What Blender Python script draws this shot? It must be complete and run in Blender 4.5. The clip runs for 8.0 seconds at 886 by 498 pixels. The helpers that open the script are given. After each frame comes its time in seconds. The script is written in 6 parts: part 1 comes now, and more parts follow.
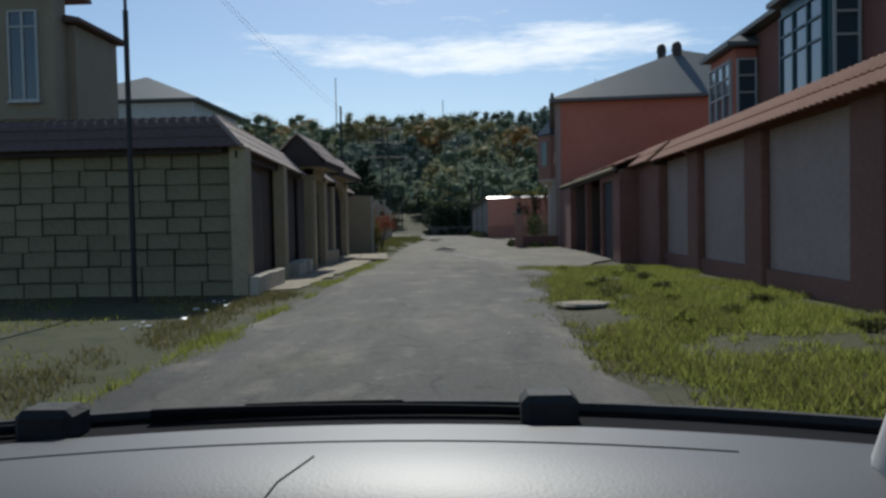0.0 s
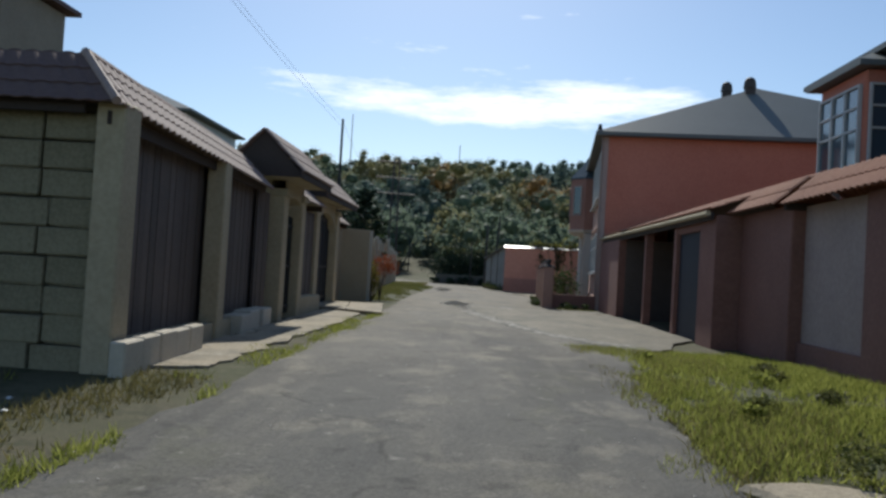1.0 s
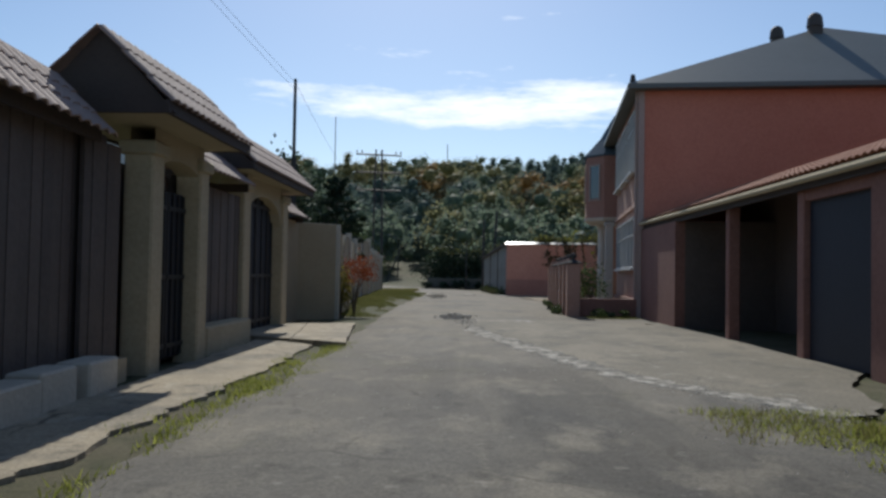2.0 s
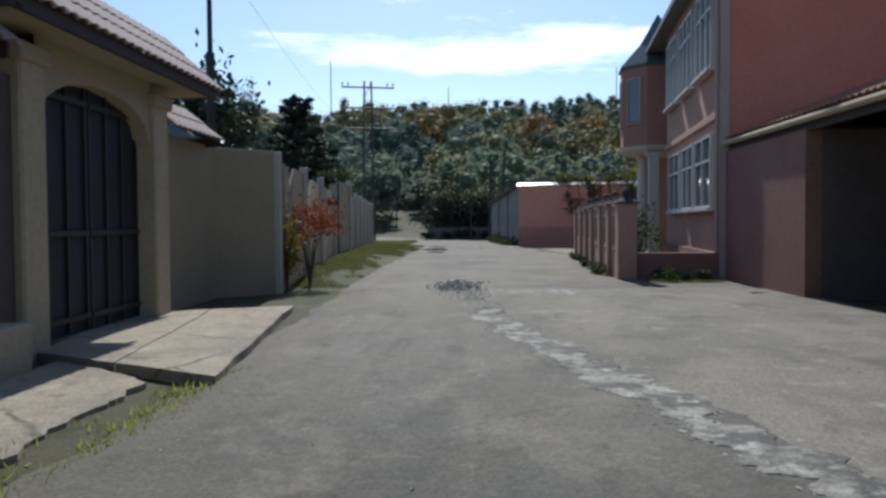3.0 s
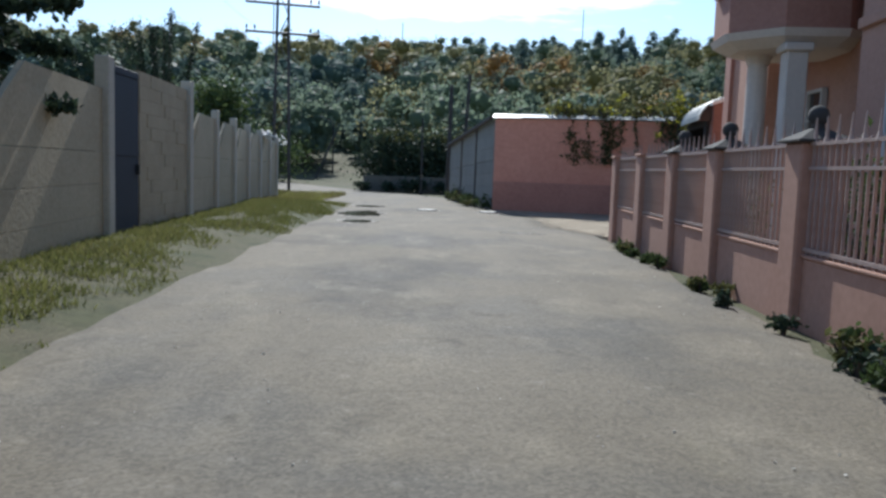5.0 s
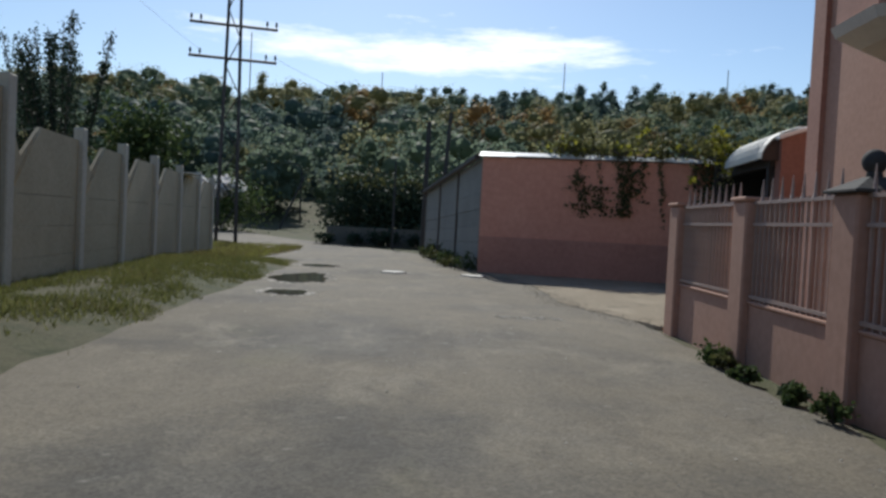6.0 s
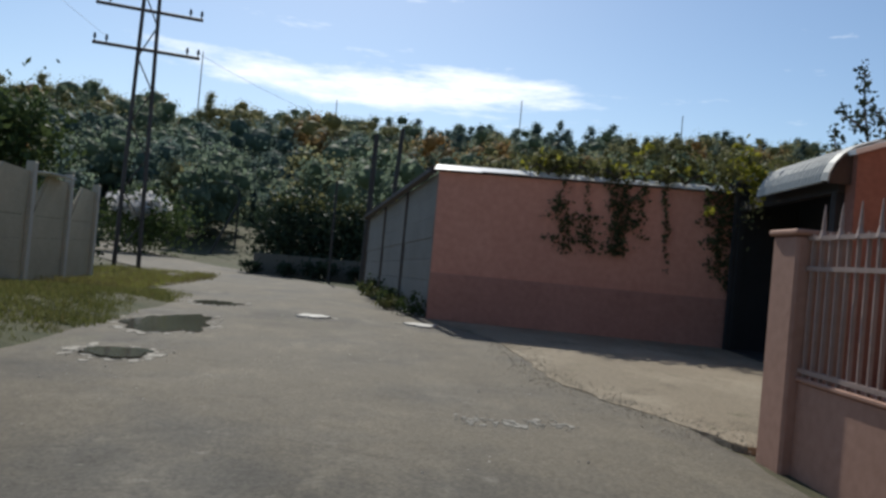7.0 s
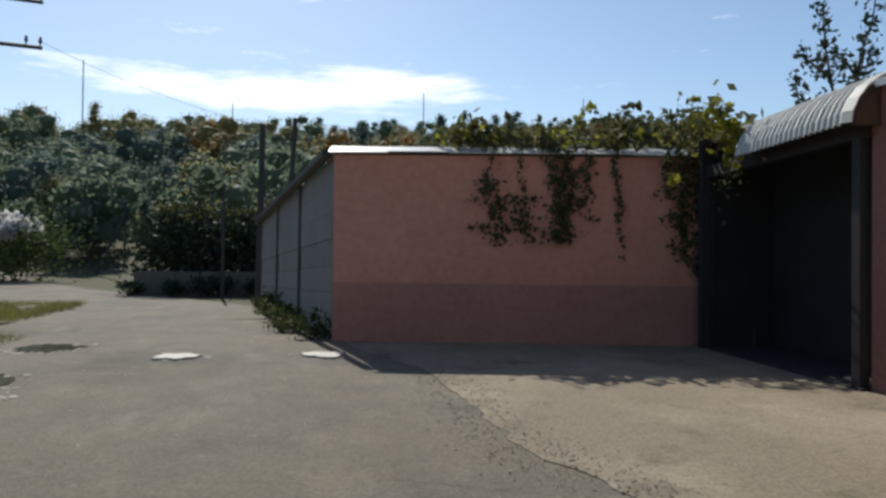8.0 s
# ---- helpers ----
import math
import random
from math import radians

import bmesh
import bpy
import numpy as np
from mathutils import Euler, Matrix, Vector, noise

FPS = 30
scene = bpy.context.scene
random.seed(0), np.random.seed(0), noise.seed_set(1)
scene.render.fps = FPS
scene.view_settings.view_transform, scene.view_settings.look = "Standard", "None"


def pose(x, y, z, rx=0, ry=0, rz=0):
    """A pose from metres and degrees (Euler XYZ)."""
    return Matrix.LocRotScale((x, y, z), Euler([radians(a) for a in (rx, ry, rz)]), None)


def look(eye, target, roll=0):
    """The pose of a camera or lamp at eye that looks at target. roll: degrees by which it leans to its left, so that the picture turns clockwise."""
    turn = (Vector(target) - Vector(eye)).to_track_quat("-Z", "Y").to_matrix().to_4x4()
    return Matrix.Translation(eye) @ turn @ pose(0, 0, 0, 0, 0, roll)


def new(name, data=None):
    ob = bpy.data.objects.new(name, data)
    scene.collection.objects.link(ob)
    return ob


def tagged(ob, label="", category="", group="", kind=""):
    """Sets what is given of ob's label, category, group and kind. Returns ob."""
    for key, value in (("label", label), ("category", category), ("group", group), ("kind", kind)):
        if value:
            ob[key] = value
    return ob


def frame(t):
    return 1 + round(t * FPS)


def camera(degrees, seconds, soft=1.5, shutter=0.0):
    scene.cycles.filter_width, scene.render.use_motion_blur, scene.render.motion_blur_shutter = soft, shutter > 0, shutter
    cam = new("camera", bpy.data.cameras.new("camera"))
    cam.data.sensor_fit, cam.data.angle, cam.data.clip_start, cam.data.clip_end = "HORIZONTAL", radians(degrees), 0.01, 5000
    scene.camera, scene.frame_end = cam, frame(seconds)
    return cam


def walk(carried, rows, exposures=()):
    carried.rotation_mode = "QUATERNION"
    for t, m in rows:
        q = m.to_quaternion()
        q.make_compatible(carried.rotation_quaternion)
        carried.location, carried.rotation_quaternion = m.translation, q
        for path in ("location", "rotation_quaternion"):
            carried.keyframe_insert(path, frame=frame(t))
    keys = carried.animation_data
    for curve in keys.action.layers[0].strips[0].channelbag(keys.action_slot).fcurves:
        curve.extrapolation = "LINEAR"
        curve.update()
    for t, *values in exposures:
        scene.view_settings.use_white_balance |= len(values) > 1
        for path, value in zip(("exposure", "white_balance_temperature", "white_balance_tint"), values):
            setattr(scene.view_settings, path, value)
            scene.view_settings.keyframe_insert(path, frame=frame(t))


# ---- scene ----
cam = camera(58.00, 8.0, soft=2.8, shutter=0.0)
PATH = [
    (0.00, pose(-0.000, -0.000, 1.268, 88.092, 1.182, 2.255)),
    (0.50, pose(-0.190, 3.470, 1.254, 89.505, 0.995, 3.601)),
    (1.00, pose(-0.517, 6.838, 1.261, 91.460, -3.413, 2.739)),
    (1.50, pose(-0.735, 10.372, 1.232, 90.999, -1.492, 2.165)),
    (1.70, pose(-0.801, 11.839, 1.232, 91.770, -1.201, 2.443)),
    (2.80, pose(-1.001, 19.916, 1.272, 89.837, -0.097, 1.190)),
    (3.00, pose(-0.995, 21.331, 1.222, 88.085, 0.375, 2.486)),
    (3.50, pose(-1.021, 24.880, 1.195, 85.515, 0.430, -0.551)),
    (4.00, pose(-1.098, 28.364, 1.225, 82.956, -1.937, 0.840)),
    (4.20, pose(-1.119, 29.722, 1.244, 83.854, -1.149, 0.348)),
    (5.30, pose(-1.021, 36.786, 1.242, 84.743, -2.740, -2.237)),
    (5.50, pose(-0.968, 37.902, 1.249, 85.322, -2.824, -3.291)),
    (6.00, pose(-0.828, 40.632, 1.227, 88.163, -2.883, -2.545)),
    (6.50, pose(-0.669, 43.179, 1.234, 90.547, -4.989, -3.766)),
    (7.00, pose(-0.445, 45.253, 1.191, 90.866, -5.239, -6.134)),
    (7.50, pose(-0.185, 46.969, 1.262, 87.950, -1.105, -5.916)),
    (8.00, pose(0.043, 48.445, 1.291, 90.934, -0.632, -12.277)),
]
EXPOSURE = [(0.0, -0.05, 5950, 6), (0.5, 0.48, 6000, 12), (1.0, 0.28, 6100, 7), (1.5, 0.17, 6150, 8), (2.8, 0.36, 5800, 9), (3.0, 0.46, 5750, 9), (3.5, 0.62, 5700, 7), (4.0, 1.05, 5700, 7),
            (4.2, 1.05, 5700, 7), (5.3, 0.75, 5700, 8), (5.5, 0.65, 5700, 8), (6.0, 0.3, 6050, 8), (6.5, 0.22, 6200, 8), (7.0, 0.24, 6200, 8), (7.5, 0.27, 6250, 8), (8.0, 0.36, 6350, 8)]
walk(cam, PATH, exposures=EXPOSURE)

# ---- light: clear autumn sky, sun straight ahead of the car ----
SUN_EL, SUN_AZ = radians(39.5), radians(4.5)      # azimuth from +y towards -x
sun_dir = Vector((-math.sin(SUN_AZ) * math.cos(SUN_EL), math.cos(SUN_AZ) * math.cos(SUN_EL), math.sin(SUN_EL)))
lamp = bpy.data.lights.new("sun", "SUN")
lamp.energy, lamp.angle, lamp.color = 3.35, radians(0.6), (1.0, 0.93, 0.82)
sun = new("sun", lamp)
sun.matrix_world = look(sun_dir * 50, (0, 0, 0))

world = bpy.data.worlds.new("sky")
scene.world = world
world.use_nodes = True
wn, wl = world.node_tree.nodes, world.node_tree.links
wn.clear()
out = wn.new("ShaderNodeOutputWorld")
bg = wn.new("ShaderNodeBackground")
sky = wn.new("ShaderNodeTexSky")
sky.sky_type, sky.sun_disc = "NISHITA", False
sky.sun_elevation, sky.sun_rotation = SUN_EL, -SUN_AZ
sky.air_density, sky.dust_density, sky.ozone_density = 1.0, 0.4, 2.2
bg.inputs["Strength"].default_value = 0.085
# thin drifting cloud: a streak low over the wooded ridge and faint veils elsewhere
geo = wn.new("ShaderNodeTexCoord")
sep = wn.new("ShaderNodeSeparateXYZ")
wl.new(geo.outputs["Generated"], sep.inputs[0])


def wmath(op, a, b=None, c=None):
    n = wn.new("ShaderNodeMath")
    n.operation = op
    for i, v in enumerate((a, b, c)):
        if v is None:
            continue
        if isinstance(v, (int, float)):
            n.inputs[i].default_value = v
        else:
            wl.new(v, n.inputs[i])
    return n.outputs[0]


az = wmath("ARCTAN2", sep.outputs[0], sep.outputs[1])
el = wmath("ARCSINE", sep.outputs[2])
comb = wn.new("ShaderNodeCombineXYZ")
wl.new(wmath("MULTIPLY", az, 1.0), comb.inputs[0])
wl.new(wmath("MULTIPLY", el, 5.0), comb.inputs[1])
nz = wn.new("ShaderNodeTexNoise")
nz.inputs["Scale"].default_value, nz.inputs["Detail"].default_value, nz.inputs["Roughness"].default_value = 5.0, 9.0, 0.66
wl.new(comb.outputs[0], nz.inputs["Vector"])
# the streak's band in elevation (about 9 to 15 degrees), uneven along its length
d_el = wmath("DIVIDE", wmath("SUBTRACT", el, 0.208), 0.03)
band = wmath("POWER", 2.718, wmath("MULTIPLY", wmath("MULTIPLY", d_el, d_el), -1.0))
d_az = wmath("DIVIDE", wmath("SUBTRACT", az, 0.02), 0.27)
band2 = wmath("MULTIPLY", band, wmath("POWER", 2.718, wmath("MULTIPLY", wmath("MULTIPLY", d_az, d_az), -1.0)))
amount = wmath("ADD", wmath("MULTIPLY", band2, 0.85), wmath("MULTIPLY", wmath("SUBTRACT", nz.outputs["Fac"], 0.5), 2.3))
ramp = wn.new("ShaderNodeValToRGB")
ramp.color_ramp.elements[0].position, ramp.color_ramp.elements[1].position = 0.3, 0.8
wl.new(amount, ramp.inputs[0])
mix = wn.new("ShaderNodeMix")
mix.data_type = "RGBA"
wl.new(wmath("MULTIPLY", ramp.outputs["Color"], 0.9), mix.inputs["Factor"])
wl.new(sky.outputs[0], mix.inputs["A"])
mix.inputs["B"].default_value = (12.0, 12.0, 12.0, 1)
wl.new(mix.outputs["Result"], bg.inputs["Color"])
wl.new(bg.outputs[0], out.inputs[0])

# ---- materials ----
def mat(name, c1, c2, rough=0.8, scale=0.8, fine=18.0, bump=0.25, metal=0.0, stain=0.35, per_object=0.0, island=0.0, dist=0.02):
    """Two colours mixed by broad stains and a fine grain, with the grain as relief."""
    m = bpy.data.materials.new(name)
    m.use_nodes = True
    n, l = m.node_tree.nodes, m.node_tree.links
    b = n["Principled BSDF"]
    b.inputs["Roughness"].default_value, b.inputs["Metallic"].default_value = rough, metal
    tc = n.new("ShaderNodeTexCoord")
    big = n.new("ShaderNodeTexNoise")
    big.inputs["Scale"].default_value, big.inputs["Detail"].default_value, big.inputs["Roughness"].default_value = scale, 6, 0.62
    small = n.new("ShaderNodeTexNoise")
    small.inputs["Scale"].default_value, small.inputs["Detail"].default_value = fine, 4
    for t in (big, small):
        l.new(tc.outputs["Object"], t.inputs["Vector"])
    r = n.new("ShaderNodeValToRGB")
    r.color_ramp.elements[0].position, r.color_ramp.elements[1].position = 0.5 - stain, 0.5 + stain
    r.color_ramp.elements[0].color, r.color_ramp.elements[1].color = (*c1, 1), (*c2, 1)
    a = n.new("ShaderNodeMath")
    a.operation = "MULTIPLY_ADD"
    a.inputs[1].default_value = 0.45
    l.new(small.outputs["Fac"], a.inputs[0])
    s2 = n.new("ShaderNodeMath")
    s2.operation = "MULTIPLY"
    s2.inputs[1].default_value = 0.55
    l.new(big.outputs["Fac"], s2.inputs[0])
    l.new(s2.outputs[0], a.inputs[2])
    last = a.outputs[0]
    if per_object or island:
        info = n.new("ShaderNodeNewGeometry" if island else "ShaderNodeObjectInfo")
        v = n.new("ShaderNodeMath")
        v.operation = "MULTIPLY_ADD"
        k = island or per_object
        v.inputs[1].default_value = k
        l.new(info.outputs["Random Per Island" if island else "Random"], v.inputs[0])
        sh = n.new("ShaderNodeMath")
        sh.operation = "SUBTRACT"
        l.new(last, sh.inputs[0])
        sh.inputs[1].default_value = k / 2
        l.new(sh.outputs[0], v.inputs[2])
        last = v.outputs[0]
    l.new(last, r.inputs[0])
    l.new(r.outputs[0], b.inputs["Base Color"])
    if bump:
        bp = n.new("ShaderNodeBump")
        bp.inputs["Strength"].default_value, bp.inputs["Distance"].default_value = bump, dist
        l.new(small.outputs["Fac"], bp.inputs["Height"])
        l.new(bp.outputs[0], b.inputs["Normal"])
    return m


def leaf_mat(name, c1, c2, through_light=0.35, uneven=0.55, fine=3.0):
    m = mat(name, c1, c2, rough=0.6, scale=0.15, fine=fine, bump=0.0, stain=0.3, island=uneven)
    n, l = m.node_tree.nodes, m.node_tree.links
    b = n["Principled BSDF"]
    b.inputs["Specular IOR Level"].default_value = 0.06
    tr = n.new("ShaderNodeBsdfTranslucent")
    l.new(b.inputs["Base Color"].links[0].from_socket, tr.inputs["Color"])
    mx = n.new("ShaderNodeMixShader")
    mx.inputs[0].default_value = through_light
    l.new(b.outputs[0], mx.inputs[1])
    l.new(tr.outputs[0], mx.inputs[2])
    l.new(mx.outputs[0], n["Material Output"].inputs["Surface"])
    return m


def glass_mat(name, tint, rough=0.1):
    m = bpy.data.materials.new(name)
    m.use_nodes = True
    b = m.node_tree.nodes["Principled BSDF"]
    b.inputs["Base Color"].default_value = (*tint, 1)
    b.inputs["Roughness"].default_value, b.inputs["Metallic"].default_value = rough, 0.0
    b.inputs["Specular IOR Level"].default_value = 1.0
    b.inputs["Coat Weight"].default_value, b.inputs["Coat Roughness"].default_value = 0.3, 0.1
    return m


M = {}
def layered(name, base, layers, rough=0.88, bump=0.5, cracks=0.0, dust=None):
    """A ground material: a base colour with layers of (colour, scale, lower, upper, amount, stretch along y), fine aggregate, cracks and a dust cover (colour, from y, to y, amount) that thickens along the lane."""
    m = bpy.data.materials.new(name)
    m.use_nodes = True
    n, l = m.node_tree.nodes, m.node_tree.links
    b = n["Principled BSDF"]
    b.inputs["Roughness"].default_value = rough
    b.inputs["Specular IOR Level"].default_value = 0.3
    tc = n.new("ShaderNodeTexCoord")
    col = n.new("ShaderNodeRGB")
    col.outputs[0].default_value = (*base, 1)
    last = col.outputs[0]

    def blend(fac, colour, last):
        mx = n.new("ShaderNodeMix")
        mx.data_type = "RGBA"
        l.new(fac, mx.inputs["Factor"])
        l.new(last, mx.inputs["A"])
        mx.inputs["B"].default_value = (*colour, 1)
        return mx.outputs["Result"]

    for k, (colour, scale, lo, hi, amount, stretch) in enumerate(layers):
        mp = n.new("ShaderNodeMapping")
        mp.inputs["Location"].default_value = (k * 7.3, k * 3.1, 0)
        mp.inputs["Scale"].default_value = (1, stretch, 1)
        l.new(tc.outputs["Object"], mp.inputs[0])
        t = n.new("ShaderNodeTexNoise")
        t.inputs["Scale"].default_value, t.inputs["Detail"].default_value, t.inputs["Roughness"].default_value = scale, 8, 0.62
        l.new(mp.outputs[0], t.inputs["Vector"])
        r = n.new("ShaderNodeMapRange")
        r.inputs["From Min"].default_value, r.inputs["From Max"].default_value, r.inputs["To Max"].default_value = lo, hi, amount
        l.new(t.outputs["Fac"], r.inputs["Value"])
        last = blend(r.outputs["Result"], colour, last)
    if cracks:
        wob = n.new("ShaderNodeTexNoise")
        wob.inputs["Scale"].default_value, wob.inputs["Detail"].default_value = 1.1, 5
        l.new(tc.outputs["Object"], wob.inputs["Vector"])
        mxv = n.new("ShaderNodeMix")
        mxv.data_type = "RGBA"
        mxv.inputs["Factor"].default_value = 0.35
        l.new(tc.outputs["Object"], mxv.inputs["A"])
        l.new(wob.outputs["Color"], mxv.inputs["B"])
        vo = n.new("ShaderNodeTexVoronoi")
        vo.feature = "DISTANCE_TO_EDGE"
        vo.inputs["Scale"].default_value = 0.55
        l.new(mxv.outputs["Result"], vo.inputs["Vector"])
        r = n.new("ShaderNodeMapRange")
        r.inputs["From Min"].default_value, r.inputs["From Max"].default_value = 0.002, 0.012
        r.inputs["To Min"].default_value, r.inputs["To Max"].default_value = cracks, 0.0
        l.new(vo.outputs["Distance"], r.inputs["Value"])
        gate_n = n.new("ShaderNodeMapRange")
        gate_n.inputs["From Min"].default_value, gate_n.inputs["From Max"].default_value = 0.48, 0.6
        l.new(wob.outputs["Fac"], gate_n.inputs["Value"])
        pr = n.new("ShaderNodeMath")
        pr.operation = "MULTIPLY"
        l.new(gate_n.outputs["Result"], pr.inputs[0])
        l.new(r.outputs["Result"], pr.inputs[1])
        last = blend(pr.outputs[0], (0.03, 0.028, 0.024), last)
    if dust:
        colour, y0, y1, amount = dust
        sx = n.new("ShaderNodeSeparateXYZ")
        l.new(tc.outputs["Object"], sx.inputs[0])
        dn = n.new("ShaderNodeTexNoise")
        dn.inputs["Scale"].default_value, dn.inputs["Detail"].default_value, dn.inputs["Roughness"].default_value = 0.4, 8, 0.65
        l.new(tc.outputs["Object"], dn.inputs["Vector"])
        along_y = n.new("ShaderNodeMapRange")
        along_y.inputs["From Min"].default_value, along_y.inputs["From Max"].default_value = y0, y1
        l.new(sx.outputs[1], along_y.inputs["Value"])
        cover = n.new("ShaderNodeMapRange")
        cover.inputs["From Min"].default_value, cover.inputs["From Max"].default_value = 0.36, 0.56
        cover.inputs["To Min"].default_value, cover.inputs["To Max"].default_value = 0.25 * amount, amount
        l.new(dn.outputs["Fac"], cover.inputs["Value"])
        pd = n.new("ShaderNodeMath")
        pd.operation = "MULTIPLY"
        l.new(along_y.outputs["Result"], pd.inputs[0])
        l.new(cover.outputs["Result"], pd.inputs[1])
        last = blend(pd.outputs[0], colour, last)
    ag = n.new("ShaderNodeTexVoronoi")
    ag.inputs["Scale"].default_value = 55
    l.new(tc.outputs["Object"], ag.inputs["Vector"])
    hs = n.new("ShaderNodeHueSaturation")
    r = n.new("ShaderNodeMapRange")
    r.inputs["To Min"].default_value, r.inputs["To Max"].default_value = 0.75, 1.3
    l.new(ag.outputs["Color"], r.inputs["Value"])
    l.new(r.outputs["Result"], hs.inputs["Value"])
    l.new(last, hs.inputs["Color"])
    l.new(hs.outputs["Color"], b.inputs["Base Color"])
    fn = n.new("ShaderNodeTexNoise")
    fn.inputs["Scale"].default_value, fn.inputs["Detail"].default_value, fn.inputs["Roughness"].default_value = 7, 9, 0.75
    l.new(tc.outputs["Object"], fn.inputs["Vector"])
    bp = n.new("ShaderNodeBump")
    bp.inputs["Strength"].default_value, bp.inputs["Distance"].default_value = bump, 0.03
    l.new(fn.outputs["Fac"], bp.inputs["Height"])
    l.new(bp.outputs[0], b.inputs["Normal"])
    return m


M["asphalt"] = layered("worn_asphalt", (0.097, 0.092, 0.081), [
    ((0.049, 0.047, 0.043), 0.2, 0.48, 0.57, 0.9, 0.4), ((0.18, 0.165, 0.135), 0.26, 0.5, 0.68, 0.85, 0.3), ((0.185, 0.168, 0.135), 0.75, 0.54, 0.66, 0.5, 0.1), ((0.055, 0.053, 0.05), 0.9, 0.56, 0.66, 0.7, 0.12),
    ((0.23, 0.207, 0.16), 1.3, 0.52, 0.66, 0.7, 0.55), ((0.045, 0.043, 0.038), 2.4, 0.56, 0.68, 0.7, 0.8), ((0.1, 0.1, 0.05), 0.6, 0.58, 0.72, 0.5, 0.5), ((0.3, 0.28, 0.24), 5.0, 0.62, 0.72, 0.6, 1.0)], 0.88, 0.7, 0.5, ((0.2, 0.167, 0.113), 14.0, 38.0, 0.6))
M["soil"] = layered("weedy_soil", (0.1, 0.088, 0.052), [
    ((0.07, 0.075, 0.032), 0.35, 0.38, 0.58, 0.9, 1.0), ((0.17, 0.145, 0.095), 0.9, 0.58, 0.72, 0.5, 1.0), ((0.03, 0.04, 0.014), 2.5, 0.5, 0.68, 0.7, 1.0)], 0.95, 0.8)
M["gravel"] = layered("pale_gravel", (0.27, 0.225, 0.16), [
    ((0.4, 0.34, 0.25), 0.5, 0.45, 0.65, 0.8, 0.6), ((0.14, 0.118, 0.082), 1.2, 0.55, 0.7, 0.7, 0.7), ((0.12, 0.12, 0.06), 3.0, 0.6, 0.72, 0.6, 1.0)], 0.95, 0.9)
M["slab"] = layered("worn_slab_concrete", (0.35, 0.295, 0.21), [
    ((0.2, 0.18, 0.14), 0.8, 0.45, 0.62, 0.8, 1.0), ((0.44, 0.4, 0.32), 2.1, 0.55, 0.7, 0.7, 0.7), ((0.1, 0.095, 0.07), 3.4, 0.56, 0.7, 0.8, 1.0)], 0.9, 0.6, 0.7)
M["concrete"] = mat("weathered_concrete", (0.33, 0.27, 0.165), (0.55, 0.455, 0.3), 0.9, 0.9, 18, 0.35, stain=0.27)
M["pale_concrete"] = mat("pale_concrete", (0.42, 0.37, 0.28), (0.64, 0.58, 0.47), 0.9, 0.9, 18, 0.35, stain=0.28)
M["brown_concrete"] = mat("stained_brown_concrete", (0.24, 0.19, 0.115), (0.43, 0.345, 0.22), 0.9, 0.7, 20, 0.4)
M["block"] = mat("mossy_blocks", (0.14, 0.12, 0.068), (0.36, 0.31, 0.195), 0.95, 1.3, 22, 0.7, per_object=0.14, stain=0.28)
M["tan_block"] = mat("tan_blocks", (0.33, 0.26, 0.16), (0.52, 0.42, 0.27), 0.95, 1.3, 20, 0.5, per_object=0.12, stain=0.3)
M["mortar"] = mat("mortar", (0.1, 0.095, 0.075), (0.2, 0.185, 0.15), 0.95, 1.2, 30, 0.5)
M["grey_block"] = mat("grey_block_courses", (0.19, 0.182, 0.16), (0.34, 0.325, 0.29), 0.92, 0.9, 16, 0.4, stain=0.3, per_object=0.12)
M["dark_plank"] = mat("dark_brown_boards", (0.06, 0.047, 0.04), (0.15, 0.115, 0.095), 0.7, 1.2, 16, 0.3, per_object=0.3)
M["tile_pale"] = mat("faded_metal_tile", (0.22, 0.15, 0.125), (0.42, 0.32, 0.27), 0.78, 0.8, 14, 0.15)
M["tile_red"] = mat("red_clay_tile", (0.21, 0.085, 0.048), (0.4, 0.18, 0.105), 0.9, 0.9, 16, 0.3)
# maroon of the beige house's roofs, and the block wall coping darkened for shade
M["tile_dark"] = mat("maroon_and_shaded_tile", (0.085, 0.052, 0.045), (0.18, 0.115, 0.1), 0.85, 0.9, 16, 0.2)
M["soffit"] = mat("dark_timber", (0.03, 0.022, 0.018), (0.07, 0.05, 0.04), 0.8, 1.5, 20, 0.3)
M["red_plaster"] = mat("red_plaster", (0.46, 0.15, 0.096), (0.68, 0.275, 0.185), 0.88, 0.45, 14, 0.25, stain=0.3, dist=0.006)
M["brown_plaster"] = mat("brown_red_plaster", (0.165, 0.075, 0.056), (0.32, 0.16, 0.122), 0.88, 0.7, 14, 0.25, stain=0.27, dist=0.006)
M["turret_plaster"] = mat("turret_plaster", (0.28, 0.135, 0.1), (0.46, 0.25, 0.195), 0.88, 0.7, 14, 0.25, stain=0.27, dist=0.006)
M["grey_plaster"] = mat("grey_pink_plaster", (0.32, 0.235, 0.205), (0.51, 0.395, 0.345), 0.9, 0.6, 14, 0.25, stain=0.26, dist=0.006)
M["pale_plaster"] = mat("pale_pinkish_plaster", (0.52, 0.46, 0.4), (0.7, 0.63, 0.56), 0.9, 0.7, 14, 0.25, stain=0.28, dist=0.006)
M["pink_plaster"] = mat("pink_plaster", (0.35, 0.192, 0.135), (0.53, 0.315, 0.235), 0.9, 0.55, 14, 0.25, stain=0.26, dist=0.006)
M["wall_pink"] = mat("stained_salmon_plaster", (0.54, 0.235, 0.16), (0.76, 0.385, 0.275), 0.9, 0.4, 9, 0.25, stain=0.24, dist=0.008)
